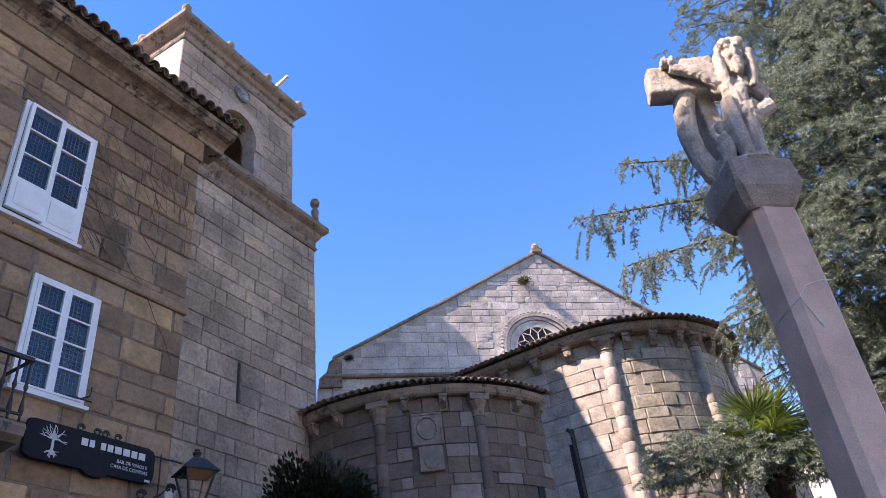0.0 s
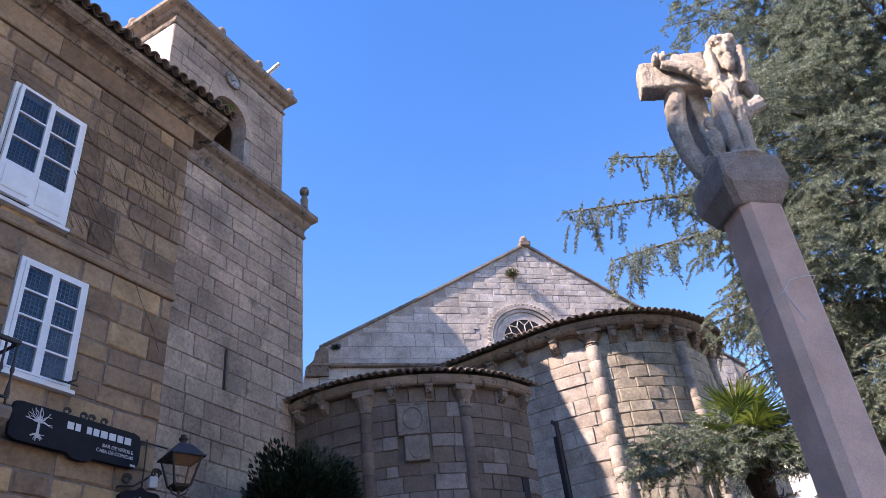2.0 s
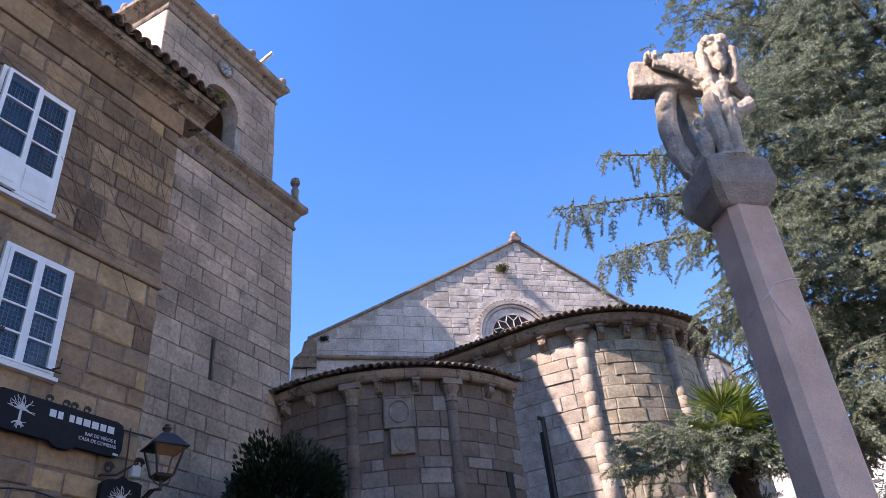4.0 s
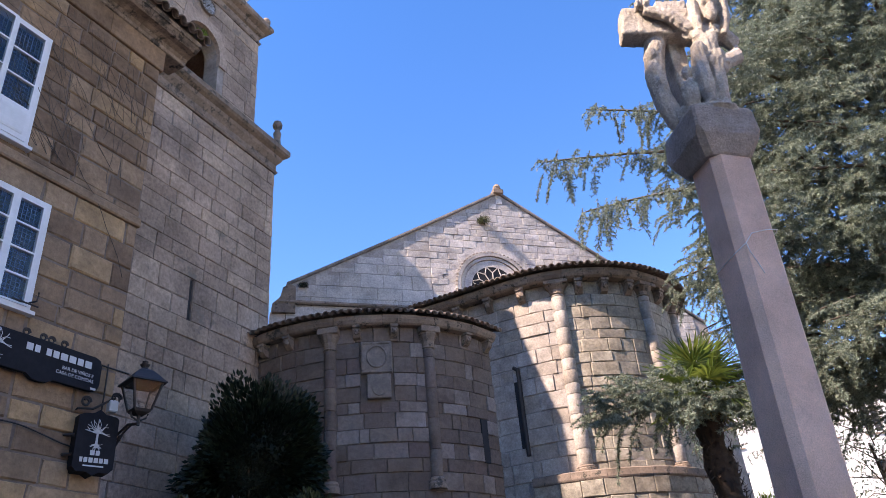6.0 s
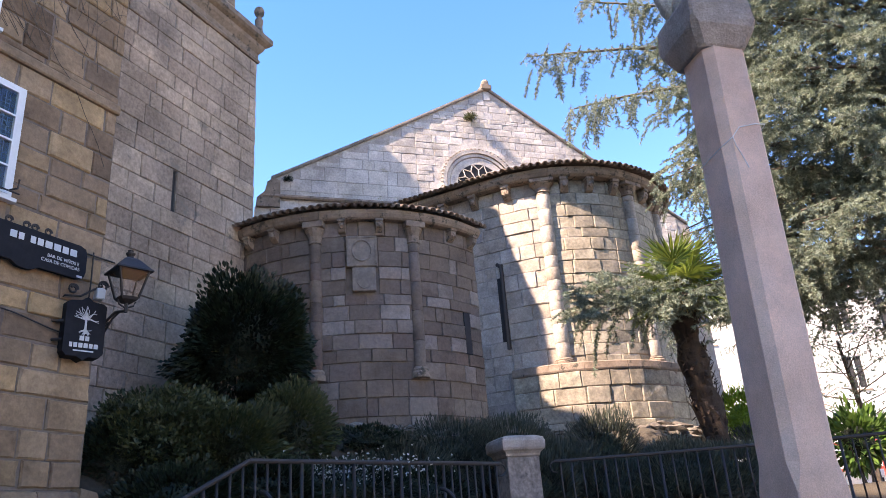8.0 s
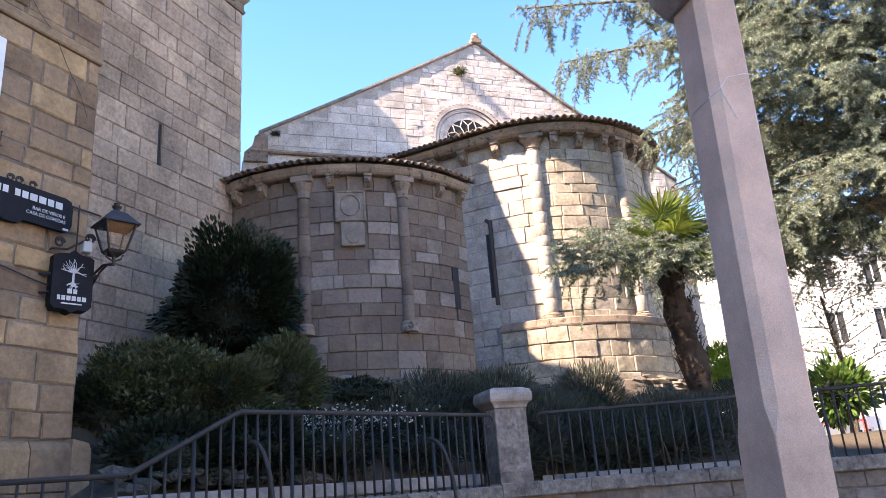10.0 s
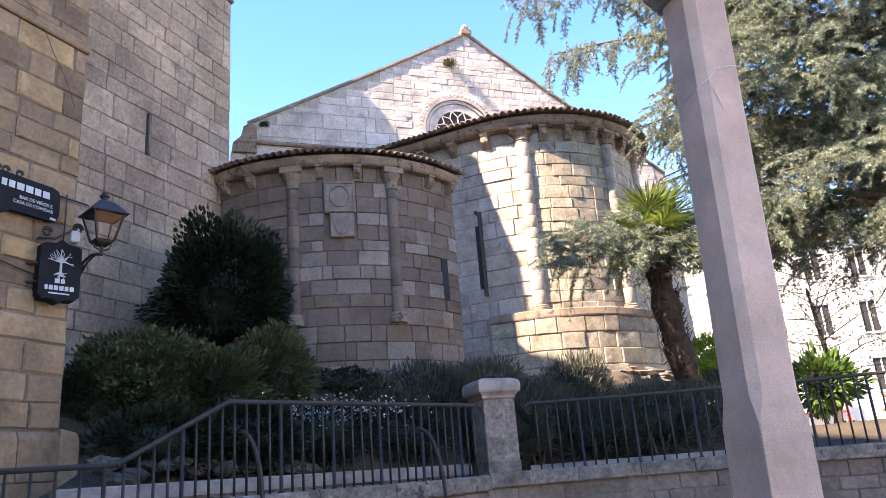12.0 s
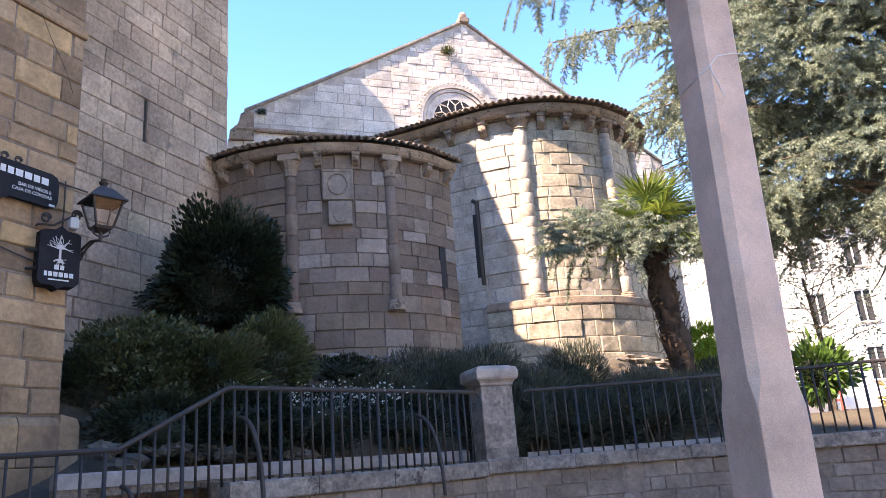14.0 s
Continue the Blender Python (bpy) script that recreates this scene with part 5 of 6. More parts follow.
for a, b in zip(edge, edge[1:]):
    v = []
    for u in (a + 0.005, b - 0.005):
        z = gable_top(u)
        v += [gable_pt(u, 0.05, z - 0.02), gable_pt(u, 0.075, z + 0.02), gable_pt(u, 0.07, z + 0.09), gable_pt(u, -0.6, z + 0.09), gable_pt(u, -0.6, z - 0.02)]
    f = [(k, (k + 1) % 5, 5 + (k + 1) % 5, 5 + k) for k in range(5)] + [(4, 3, 2, 1, 0), (5, 6, 7, 8, 9)]
    part("raking_coping", (v, f), COPING_GREY, gable)
part("apex_stone", join(moved(block(0.42, 0.5, 0.22, 0.03), Matrix.Translation(gable_pt(PEAK_U, -0.1, PEAK_Z - 0.06)) @ Matrix.Rotation(radians(GA), 4, 'Z')), moved(blob(0.17, 0.15, 0.2, 7, 0.2, 3.0), Matrix.Translation(gable_pt(PEAK_U + 0.02, -0.05, PEAK_Z + 0.26)))), CORNICE, gable)
part("ledge", sweep(gmap, LEFT_U - 0.25, -1.5, [(-0.1, 12.28), (0.1, 12.28), (0.14, 12.33), (0.12, 12.40), (-0.1, 12.5)], 2.0), CORNICE, gable)
KN = [(-0.45, 11.95), (-0.45, 12.25), (-0.2, 12.5), (-0.12, 12.85), (0.1, 13.02), (0.3, 12.9), (0.3, 11.95)]
kv = [gable_pt(LEFT_U + u, o, z) for o in (0.1, -0.5) for u, z in KN]
part("kneeler", (kv, [tuple(range(7)), tuple(range(13, 6, -1))] + [(k, 7 + k, 7 + (k + 1) % 7, (k + 1) % 7) for k in range(7)]), CORNICE, gable)
part("nave_roof", ([gable_pt(LEFT_U - 0.1, -0.3, LEFT_Z), gable_pt(PEAK_U, -0.3, PEAK_Z + 0.1), gable_pt(9.0, -0.3, gable_top(9.0)), gable_pt(LEFT_U - 0.1, -14, LEFT_Z), gable_pt(PEAK_U, -14, PEAK_Z + 0.1), gable_pt(9.0, -14, gable_top(9.0))], [(0, 1, 4, 3), (1, 2, 5, 4)]), TILE, church)
part("side_wall", ([gable_pt(LEFT_U, -0.5, 0), gable_pt(LEFT_U, -14, 0), gable_pt(LEFT_U, -14, LEFT_Z), gable_pt(LEFT_U, -0.5, LEFT_Z), gable_pt(LEFT_U + 0.5, -0.5, 0), gable_pt(LEFT_U + 0.5, -14, 0), gable_pt(LEFT_U + 0.5, -14, LEFT_Z), gable_pt(LEFT_U + 0.5, -0.5, LEFT_Z)], [(0, 3, 2, 1), (4, 5, 6, 7), (3, 7, 6, 2), (0, 1, 5, 4)]), GABLE_STONE, church)
# round window under a moulded arch
ROSE_U, ROSE_Z = 0.05, 13.32


def rose_ring(r0, r1, out, thick, n=44, a0=-40.0, a1=220.0):
    v, f = [], []
    for k in range(n + 1):
        a = radians(a0 + (a1 - a0) * k / n)
        for r, o in ((r0, out), (r1, out), (r1, out - thick), (r0, out - thick)):
            v.append(gable_pt(ROSE_U + r * math.cos(a), o, ROSE_Z + r * math.sin(a)))
    for k in range(n):
        for i in range(4):
            f.append((k * 4 + i, k * 4 + (i + 1) % 4, k * 4 + 4 + (i + 1) % 4, k * 4 + 4 + i))
    return v, f


rose = put("rose_window", mesh_of("rose_window", *rose_ring(0.86, 1.0, 0.03, 0.1), GABLE_STONE), gable, None, "round traceried window under carved arch mouldings")
part("moulding", rose_ring(1.30, 1.42, 0.10, 0.14), GABLE_STONE, rose)
part("moulding", rose_ring(1.16, 1.27, 0.055, 0.1), GABLE_STONE, rose)
part("moulding", rose_ring(1.0, 1.13, 0.02, 0.08), GABLE_STONE, rose)
for k in range(40):
    a = radians(-30 + 240 * k / 39)
    part("billet", moved(block(0.07, 0.08, 0.06, 0.01), Matrix.Translation(gable_pt(ROSE_U + 1.46 * math.cos(a), 0.08, ROSE_Z + 1.46 * math.sin(a)))), GABLE_STONE, rose)
disc = [gable_pt(ROSE_U + 0.87 * math.cos(2 * math.pi * k / 32), 0.012, ROSE_Z + 0.87 * math.sin(2 * math.pi * k / 32)) for k in range(32)]
part("glazing", (disc, [tuple(range(32))]), INSIDE_SHADE, rose, "dark leaded glazing")
for k in range(12):
    a = 2 * math.pi * k / 12
    pts = [gable_pt(ROSE_U + r * math.cos(a + da), 0.03, ROSE_Z + r * math.sin(a + da)) for r, da in ((0.22, 0), (0.45, 0.0), (0.62, 0.0), (0.74, 0.16), (0.84, 0.24))]
    pts2 = [gable_pt(ROSE_U + r * math.cos(a + da), 0.03, ROSE_Z + r * math.sin(a + da)) for r, da in ((0.62, 0.0), (0.74, -0.16), (0.84, -0.24))]
    part("tracery", join(tube(pts, 0.022, 5), tube(pts2, 0.02, 5)), GABLE_STONE, rose)
part("hub", rose_ring(0.17, 0.25, 0.05, 0.06, 20, 0, 360), GABLE_STONE, rose)

# ---- wayside cross on its shaft ----
CX = Vector((2.0, 3.22))
COL = Matrix.Translation((CX.x - 0.112, CX.y, 0)) @ Matrix.Rotation(radians(1.75), 4, 'Y') @ Matrix.Rotation(radians(8), 4, 'Z')
cross = thing("stone_cross_column", (CX.x, CX.y, 0), "tall pink granite wayside cross shaft with chamfered corners", "stone cross")


def chamfered(levels):
    """Square section with cut corners: (half width, cut, z)."""
    v, f = [], []
    for w, c, z in levels:
        v += [(-w + c, -w, z), (w - c, -w, z), (w, -w + c, z), (w, w - c, z), (w - c, w, z), (-w + c, w, z), (-w, w - c, z), (-w, -w + c, z)]
    for k in range(len(levels) - 1):
        for j in range(8):
            f.append((k * 8 + j, k * 8 + (j + 1) % 8, k * 8 + 8 + (j + 1) % 8, k * 8 + 8 + j))
    f.append(tuple(range(7, -1, -1)))
    f.append(tuple(len(levels) * 8 - 8 + j for j in range(8)))
    return v, f


part("shaft", moved(chamfered([(0.133, 0.004, 0.35), (0.132, 0.004, 1.48), (0.131, 0.006, 1.56), (0.131, 0.040, 1.68), (0.130, 0.043, 3.83)]), COL), GRANITE, cross)
part("base_block", moved(join(block(1.2, 1.2, 0.18, 0.02), moved(block(0.7, 0.7, 0.2, 0.02), Matrix.Translation((0, 0, 0.18)))), COL), GRANITE_DARK, cross)
part("capital", moved(chamfered([(0.13, 0.03, 3.79), (0.14, 0.03, 3.80), (0.186, 0.03, 3.90), (0.19, 0.012, 3.94), (0.182, 0.012, 4.07), (0.172, 0.014, 4.095)]), COL @ Matrix.Translation((-0.02, 0, 0)) @ Matrix.Rotation(radians(-3), 4, 'Z')), GRANITE_DARK, cross, "rough dark weathered capital")
loop = [tuple(COL @ Vector((p[0] * 1.0, p[1] * 1.0, p[2] + 0.1))) for p in ((-0.133, -0.086, 3.10), (-0.111, -0.112, 3.12), (-0.088, -0.133, 3.14), (-0.04, -0.134, 3.20), (0.06, -0.134, 3.23), (0.12, -0.132, 3.235), (0.133, -0.10, 3.235), (0.134, 0.1, 3.22), (0.0, 0.133, 3.18), (-0.132, 0.1, 3.08), (-0.133, -0.086, 3.10))]
string = thing("string", (CX.x, CX.y, 3.2), "thin white string tied round the cross shaft", "string")
part("loop", tube(loop, 0.0028, 5), STRING, string)
part("tail", tube([tuple(COL @ Vector((p[0] * 1.0, p[1] * 1.0, p[2] + 0.1))) for p in ((-0.088, -0.134, 3.14), (-0.08, -0.136, 3.09), (-0.06, -0.138, 3.04), (-0.035, -0.14, 2.97))], 0.0028, 5), STRING, string)


def statue():
    """Plain carved group on a cross, fused and roughened into one mesh."""
    s = []

    def egg(x, y, z, rx, ry, rz, seed=0.0, rot=0.0):
        s.append(moved(blob(rx, ry, rz, 10, 0.15, seed, 2.5), Matrix.Translation((x, y, z)) @ Matrix.Rotation(radians(rot), 4, 'Y')))

    def beam(a, b, w, d):
        a, b = Vector(a), Vector(b)
        q = (b - a).to_track_quat('Z', 'Y').to_matrix().to_4x4()
        s.append(moved(block(w, d, (b - a).length, 0.012), Matrix.Translation(a) @ q))
    beam((-0.42, -0.02, 0.60), (0.26, 0.03, 0.59), 0.14, 0.16)
    beam((-0.16, 0.11, 0.74), (0.06, 0.12, 0.74), 0.12, 0.14)
    beam((0.0, 0.12, 0.0), (-0.10, 0.10, 0.72), 0.14, 0.11)
    # stem at the side, thick and scalloped on its outer face
    s.append(tube([(-0.05, 0.0, 0.0), (-0.14, 0.0, 0.06), (-0.20, 0.0, 0.17), (-0.225, 0.01, 0.30), (-0.215, 0.02, 0.43), (-0.19, 0.02, 0.55)], [0.06, 0.06, 0.062, 0.066, 0.07, 0.07], 10))
    for k in range(4):
        egg(-0.255 + 0.025 * abs(k - 2.5), -0.02, 0.16 + 0.085 * k, 0.03, 0.05, 0.04, 40 + k)
    # torso, shoulders and lap
    egg(0.09, -0.08, 0.38, 0.085, 0.07, 0.14, 1)
    egg(0.045, -0.115, 0.45, 0.035, 0.03, 0.032, 17)
    egg(0.135, -0.115, 0.45, 0.035, 0.03, 0.032, 18)
    egg(0.11, -0.06, 0.50, 0.145, 0.06, 0.045, 21)
    egg(0.09, -0.10, 0.275, 0.12, 0.085, 0.05, 7)
    # head with hair, brow, nose and beard
    egg(0.14, -0.10, 0.635, 0.066, 0.070, 0.105, 2)
    egg(0.14, -0.05, 0.69, 0.096, 0.095, 0.075, 3)
    egg(0.14, -0.085, 0.735, 0.082, 0.075, 0.028, 30)
    for sx in (-1, 1):
        egg(0.14 + sx * 0.045, -0.15, 0.715, 0.04, 0.03, 0.03, 31 + sx)
    egg(0.14, -0.168, 0.680, 0.050, 0.016, 0.012, 15)
    egg(0.14, -0.180, 0.640, 0.013, 0.024, 0.034, 14)
    egg(0.14, -0.158, 0.560, 0.040, 0.034, 0.045, 13)
    egg(0.14, -0.178, 0.596, 0.028, 0.014, 0.008, 16)
    for sx in (-1, 1):
        egg(0.14 + sx * 0.034, -0.155, 0.632, 0.02, 0.016, 0.022, 60 + sx)
        s.append(tube([(0.14 + sx * 0.07, -0.09, 0.73), (0.14 + sx * 0.098, -0.12, 0.65), (0.14 + sx * 0.09, -0.125, 0.53), (0.14 + sx * 0.07, -0.12, 0.45)], [0.03, 0.036, 0.034, 0.02], 8))
    # arm along the beam, with its fist
    s.append(tube([(0.02, -0.08, 0.52), (-0.12, -0.115, 0.59), (-0.27, -0.115, 0.635)], [0.045, 0.036, 0.03], 8))
    for k in range(4):
        egg(-0.31 + 0.022 * k, -0.125, 0.66 + 0.01 * (k % 2), 0.016, 0.035, 0.03, 50 + k)
    # bent arm on the other side
    s.append(tube([(0.22, -0.04, 0.50), (0.29, -0.02, 0.45), (0.29, -0.04, 0.37), (0.16, -0.10, 0.29)], [0.048, 0.048, 0.045, 0.038], 8))
    # knees and shins
    s.append(tube([(0.05, -0.08, 0.28), (0.02, -0.17, 0.33), (0.025, -0.17, 0.19), (0.045, -0.15, 0.05), (0.04, -0.18, 0.03)], [0.065, 0.055, 0.048, 0.042, 0.036], 8))
    s.append(tube([(0.14, -0.08, 0.27), (0.13, -0.14, 0.31), (0.12, -0.14, 0.18), (0.125, -0.13, 0.05), (0.12, -0.16, 0.03)], [0.065, 0.055, 0.046, 0.04, 0.036], 8))
    egg(0.085, -0.09, 0.15, 0.095, 0.06, 0.14, 70)
    # small winged shape beside the knees
    egg(-0.06, -0.13, 0.11, 0.055, 0.045, 0.085, 8)
    egg(-0.065, -0.13, 0.235, 0.03, 0.03, 0.036, 9)
    s.append(tube([(-0.09, -0.12, 0.15), (-0.115, -0.12, 0.2), (-0.11, -0.12, 0.24)], [0.026, 0.02, 0.015], 6))
    s.append(tube([(-0.05, -0.13, 0.15), (-0.015, -0.15, 0.21), (-0.02, -0.15, 0.26)], [0.024, 0.02, 0.018], 6))
    egg(0.06, -0.06, 0.02, 0.17, 0.15, 0.05, 10)
    egg(-0.07, -0.06, 0.04, 0.07, 0.08, 0.06, 11)
    egg(-0.12, 0.10, 0.70, 0.09, 0.07, 0.06, 12)
    v, f = join(*s)
    ob = put("statue", mesh_of("statue", v, f, STATUE, True), None, COL @ Matrix.Translation((-0.045, 0.02, 4.08)) @ Matrix.Rotation(radians(-20), 4, 'Z') @ Matrix.Rotation(radians(4.5), 4, 'Y') @ Matrix.Diagonal((0.93, 0.95, 1.36, 1)))
    rem = ob.modifiers.new("fuse", 'REMESH')
    rem.mode, rem.voxel_size, rem.use_smooth_shade = 'VOXEL', 0.006, True
    sm = ob.modifiers.new("worn", 'SMOOTH')
    sm.iterations, sm.factor = 1, 0.5
    tex = bpy.data.textures.new("worn_stone", 'CLOUDS')
    tex.noise_scale, tex.noise_depth = 0.028, 3
    dis = ob.modifiers.new("rough", 'DISPLACE')
    dis.texture, dis.strength, dis.texture_coords = tex, 0.013, 'LOCAL'
    return tagged(ob, "weathered carved granite cross with seated figure shapes", "statue")


statue()

# ---- pieces of the church walls ----
APSE_UNITS = unit_stones("stone", APSE_STONE)
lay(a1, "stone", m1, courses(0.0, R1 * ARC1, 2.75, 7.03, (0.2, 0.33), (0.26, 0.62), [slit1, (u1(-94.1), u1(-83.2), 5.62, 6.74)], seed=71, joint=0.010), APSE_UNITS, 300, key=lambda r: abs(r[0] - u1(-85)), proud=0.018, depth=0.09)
MAIN_UNITS = unit_stones("stone", MAIN_STONE, 9, 1.5)
CHOIR_UNITS = unit_stones("stone", CHOIR_STONE, 9, 1.2)
lay(a2, "stone", m2, courses(-4.5, u2(-105), 4.9, 11.552, (0.36, 0.52), (0.45, 0.95), [(-0.42, -0.24, 6.71, 8.686)], seed=72, joint=0.010), CHOIR_UNITS, 150, key=lambda r: -r[0], proud=0.02, depth=0.1)
lay(a2, "stone", m2, courses(u2(-105), R2 * radians(120), 4.9, 11.552, (0.30, 0.46), (0.4, 0.9), seed=76, joint=0.012), MAIN_UNITS, 150, key=lambda r: abs(r[0] - u2(-95)), proud=0.022, depth=0.1)
lay(plinth, "stone", mp, courses(0.0, R2P * radians(125), 3.7, 5.498, (0.36, 0.52), (0.5, 1.0), seed=73, joint=0.012), MAIN_UNITS, 120, proud=0.022, depth=0.1)
GABLE_UNITS = unit_stones("stone", GABLE_STONE)
hole = [(ROSE_U - 1.42, ROSE_U + 1.42, 12.6, 13.6), (ROSE_U - 1.3, ROSE_U + 1.3, 13.6, 14.0), (ROSE_U - 1.02, ROSE_U + 1.02, 14.0, 14.4), (ROSE_U - 0.55, ROSE_U + 0.55, 14.4, 14.68)]
RUBBLE_U = -2.3
lay(gable, "stone", gmap, courses(LEFT_U, RUBBLE_U, 11.0, 17.4, (0.34, 0.46), (0.5, 1.0), hole, top=gable_top, seed=74, joint=0.007), GABLE_UNITS, 110, key=lambda r: abs(r[0] + 1) - r[1] * 0.4, proud=0.006, depth=0.08)
lay(gable, "stone", gmap, courses(RUBBLE_U, 8.2, 11.0, 17.5, (0.17, 0.36), (0.22, 0.72), hole, top=gable_top, seed=75, joint=0.004), GABLE_UNITS, 300, key=lambda r: abs(r[0] + 1) - r[1] * 0.4, proud=0.011, depth=0.1)
part("wall_fill", rose_ring(1.41, 1.75, 0.0, 0.05), GABLE_STONE, gable)

# ---- rubble below the apses ----
ROCKS = [mesh_of("rock", *blob(0.5, 0.4, 0.32, 6, 0.45, k * 3.1, 1.6), ROCK) for k in range(5)]
g = random.Random(81)
rubble = thing("rubble", (0.4, 12.2, 2.9), "rough dark and pale rubble footing under the small apse", "rubble")
for k in range(110):
    a = radians(g.uniform(-125, -38))
    r = R1 + g.uniform(-0.05, 0.45)
    s = g.uniform(0.25, 0.6)
    put("rock", ROCKS[k % 5], rubble, Matrix.Translation((A1[0] + r * math.cos(a), A1[1] + r * math.sin(a), 3.22 - (r - R1) * 1.0 + g.uniform(-0.1, 0.06))) @ Matrix.Rotation(g.uniform(0, 6), 4, 'Z') @ Matrix.Diagonal((s, s, s * 0.75, 1)))
for k in range(120):
    a = radians(g.uniform(-112, -50))
    r = R1 + g.uniform(0.1, 1.0)
    s = g.uniform(0.12, 0.38)
    x, y = A1[0] + r * math.cos(a), A1[1] + r * math.sin(a)
    put("rock", ROCKS[k % 5], rubble, Matrix.Translation((x, y, garden_z(x, y) + 0.03)) @ Matrix.Rotation(g.uniform(0, 6), 4, 'Z') @ Matrix.Diagonal((s, s, s * 0.6, 1)))
rubble2 = thing("rubble", (6.4, 19.6, 3.4), "rough pale rock ledge under the main apse plinth", "rubble")
for k in range(60):
    a = radians(g.uniform(-125, -40))
    r = R2P + g.uniform(-0.05, 0.55)
    s = g.uniform(0.45, 0.95)
    put("rock", ROCKS[k % 5], rubble2, Matrix.Translation((A2[0] + r * math.cos(a), A2[1] + r * math.sin(a), 3.85 - (r - R2P) * 0.5 + g.uniform(-0.15, 0.05))) @ Matrix.Rotation(g.uniform(0, 6), 4, 'Z') @ Matrix.Diagonal((s, s, s * 0.55, 1)))

# ---- shrubs ----


def shrub(name, centre, radii, leaf, count, length, width, label, category, seed, core, rough=0.3, upright=0.0, spikes=False):
    """A shrub: short stems, an inner mass, mostly dark for the shade within, and many leaves over its uneven outline.
    """
    c = Vector(centre)
    base = garden_z(c.x, c.y)
    bush = thing(name, (c.x, c.y, base), label, category)
    rng = np.random.default_rng(seed)
    d = rng.normal(0, 1, (count, 3))
    d /= np.linalg.norm(d, axis=1)[:, None]
    lump = np.array([noise.fractal(Vector(q) * 1.9 + Vector((seed, 0, 0)), 1.0, 2.0, 3) for q in d])
    depth = 1 - np.abs(rng.normal(0, 0.16, count))
    r = (1 + rough * lump) * depth
    p = d * r[:, None] * np.array(radii) + np.array(centre)
    keep = p[:, 2] > base - 0.9
    p, d = p[keep], d[keep]
    nd = d + np.array([0, 0, upright])
    v, f = leaf_cloud(p, nd, length, width, seed, 0.35 if spikes else 0.7)
    put("foliage", array_mesh("foliage", v, f, leaf), bush)
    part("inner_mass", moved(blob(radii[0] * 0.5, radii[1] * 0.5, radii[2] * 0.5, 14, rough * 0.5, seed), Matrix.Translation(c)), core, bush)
    for k in range(4):
        a = 1.57 * k + seed
        part("stem", tube([(c.x + 0.08 * math.cos(a), c.y + 0.08 * math.sin(a), base - 0.05), tuple(c + Vector((math.cos(a) * radii[0] * 0.4, math.sin(a) * radii[1] * 0.4, 0)))], [0.03, 0.012], 5), BARK, bush)
    return bush


# near-black core colour that paints the shade between the leaves
SHRUB_SHADE = surface("shrub_shade", [(0.010, 0.016, 0.008), (0.018, 0.026, 0.012)], bump=0.3)
shrub("laurel_bush", (-1.62, 11.35, 4.35), (1.0, 0.85, 1.05), DARK_LEAF, 19000, 0.10, 0.026, "tall dark green laurel bush against the tower", "bush", 3, SHRUB_SHADE, 0.5)
shrub("hebe_bush", (-2.42, 10.0, 2.85), (0.92, 0.8, 0.66), OLIVE_LEAF, 15000, 0.085, 0.019, "rounded olive green shrub beside the house wall", "bush", 5, SHRUB_SHADE, 0.45, 0.4)
shrub("hebe_bush", (-1.62, 10.05, 2.72), (0.8, 0.7, 0.56), OLIVE_LEAF, 12000, 0.085, 0.019, "low spreading olive green shrub", "bush", 6, SHRUB_SHADE, 0.45, 0.4)
shrub("hebe_bush", (-0.86, 10.65, 2.98), (0.5, 0.48, 0.68), OLIVE_LEAF, 9000, 0.08, 0.018, "upright olive green shrub in front of the small apse", "bush", 7, SHRUB_SHADE, 0.4, 0.5)
shrub("flowering_shrub", (-0.15, 9.95, 2.1), (0.85, 0.42, 0.42), DARK_LEAF, 6000, 0.06, 0.012, "low dark shrub dotted with small white flowers", "bush", 8, SHRUB_SHADE, 0.35, 0.5)
shrub("flowering_shrub", (1.0, 10.9, 2.05), (0.7, 0.45, 0.4), DARK_LEAF, 5000, 0.06, 0.012, "low dark green shrub behind the railing", "bush", 9, SHRUB_SHADE, 0.35, 0.5)
shrub("ground_cover", (-2.0, 9.1, 2.05), (0.75, 0.4, 0.42), DARK_LEAF, 5000, 0.07, 0.018, "dark ivy-like ground cover at the foot of the house", "plants", 11, SHRUB_SHADE, 0.35, 0.3)
shrub("ground_cover", (-1.05, 9.45, 2.1), (0.7, 0.4, 0.4), DARK_LEAF, 5000, 0.07, 0.018, "dark ground cover below the olive shrubs", "plants", 12, SHRUB_SHADE, 0.35, 0.3)
shrub("ground_cover", (-2.75, 9.5, 2.6), (0.5, 0.4, 0.5), DARK_LEAF, 4000, 0.07, 0.018, "dark ground cover between house and shrubs", "plants", 13, SHRUB_SHADE, 0.35, 0.3)
shrub("ground_cover", (0.2, 11.2, 2.88), (0.62, 0.3, 0.2), DARK_LEAF, 2600, 0.06, 0.014, "low dark ground cover among rubble below the small apse", "plants", 14, SHRUB_SHADE, 0.5, 0.4)
DARK_ROCK = surface("mossy_rock", [(0.04, 0.036, 0.028), (0.075, 0.066, 0.052), (0.12, 0.105, 0.088)], bump=0.9, grain=18.0, stain=4.0, spread=0.6, dirt=0.45)
EDGE_ROCKS = [mesh_of("rock", *blob(0.5, 0.4, 0.32, 6, 0.45, k * 3.1 + 1, 1.6), DARK_ROCK) for k in range(5)]
edging = thing("rock_edging", (-1.5, 8.95, 1.7), "low edging of mossy grey rocks along the garden bed", "rocks")
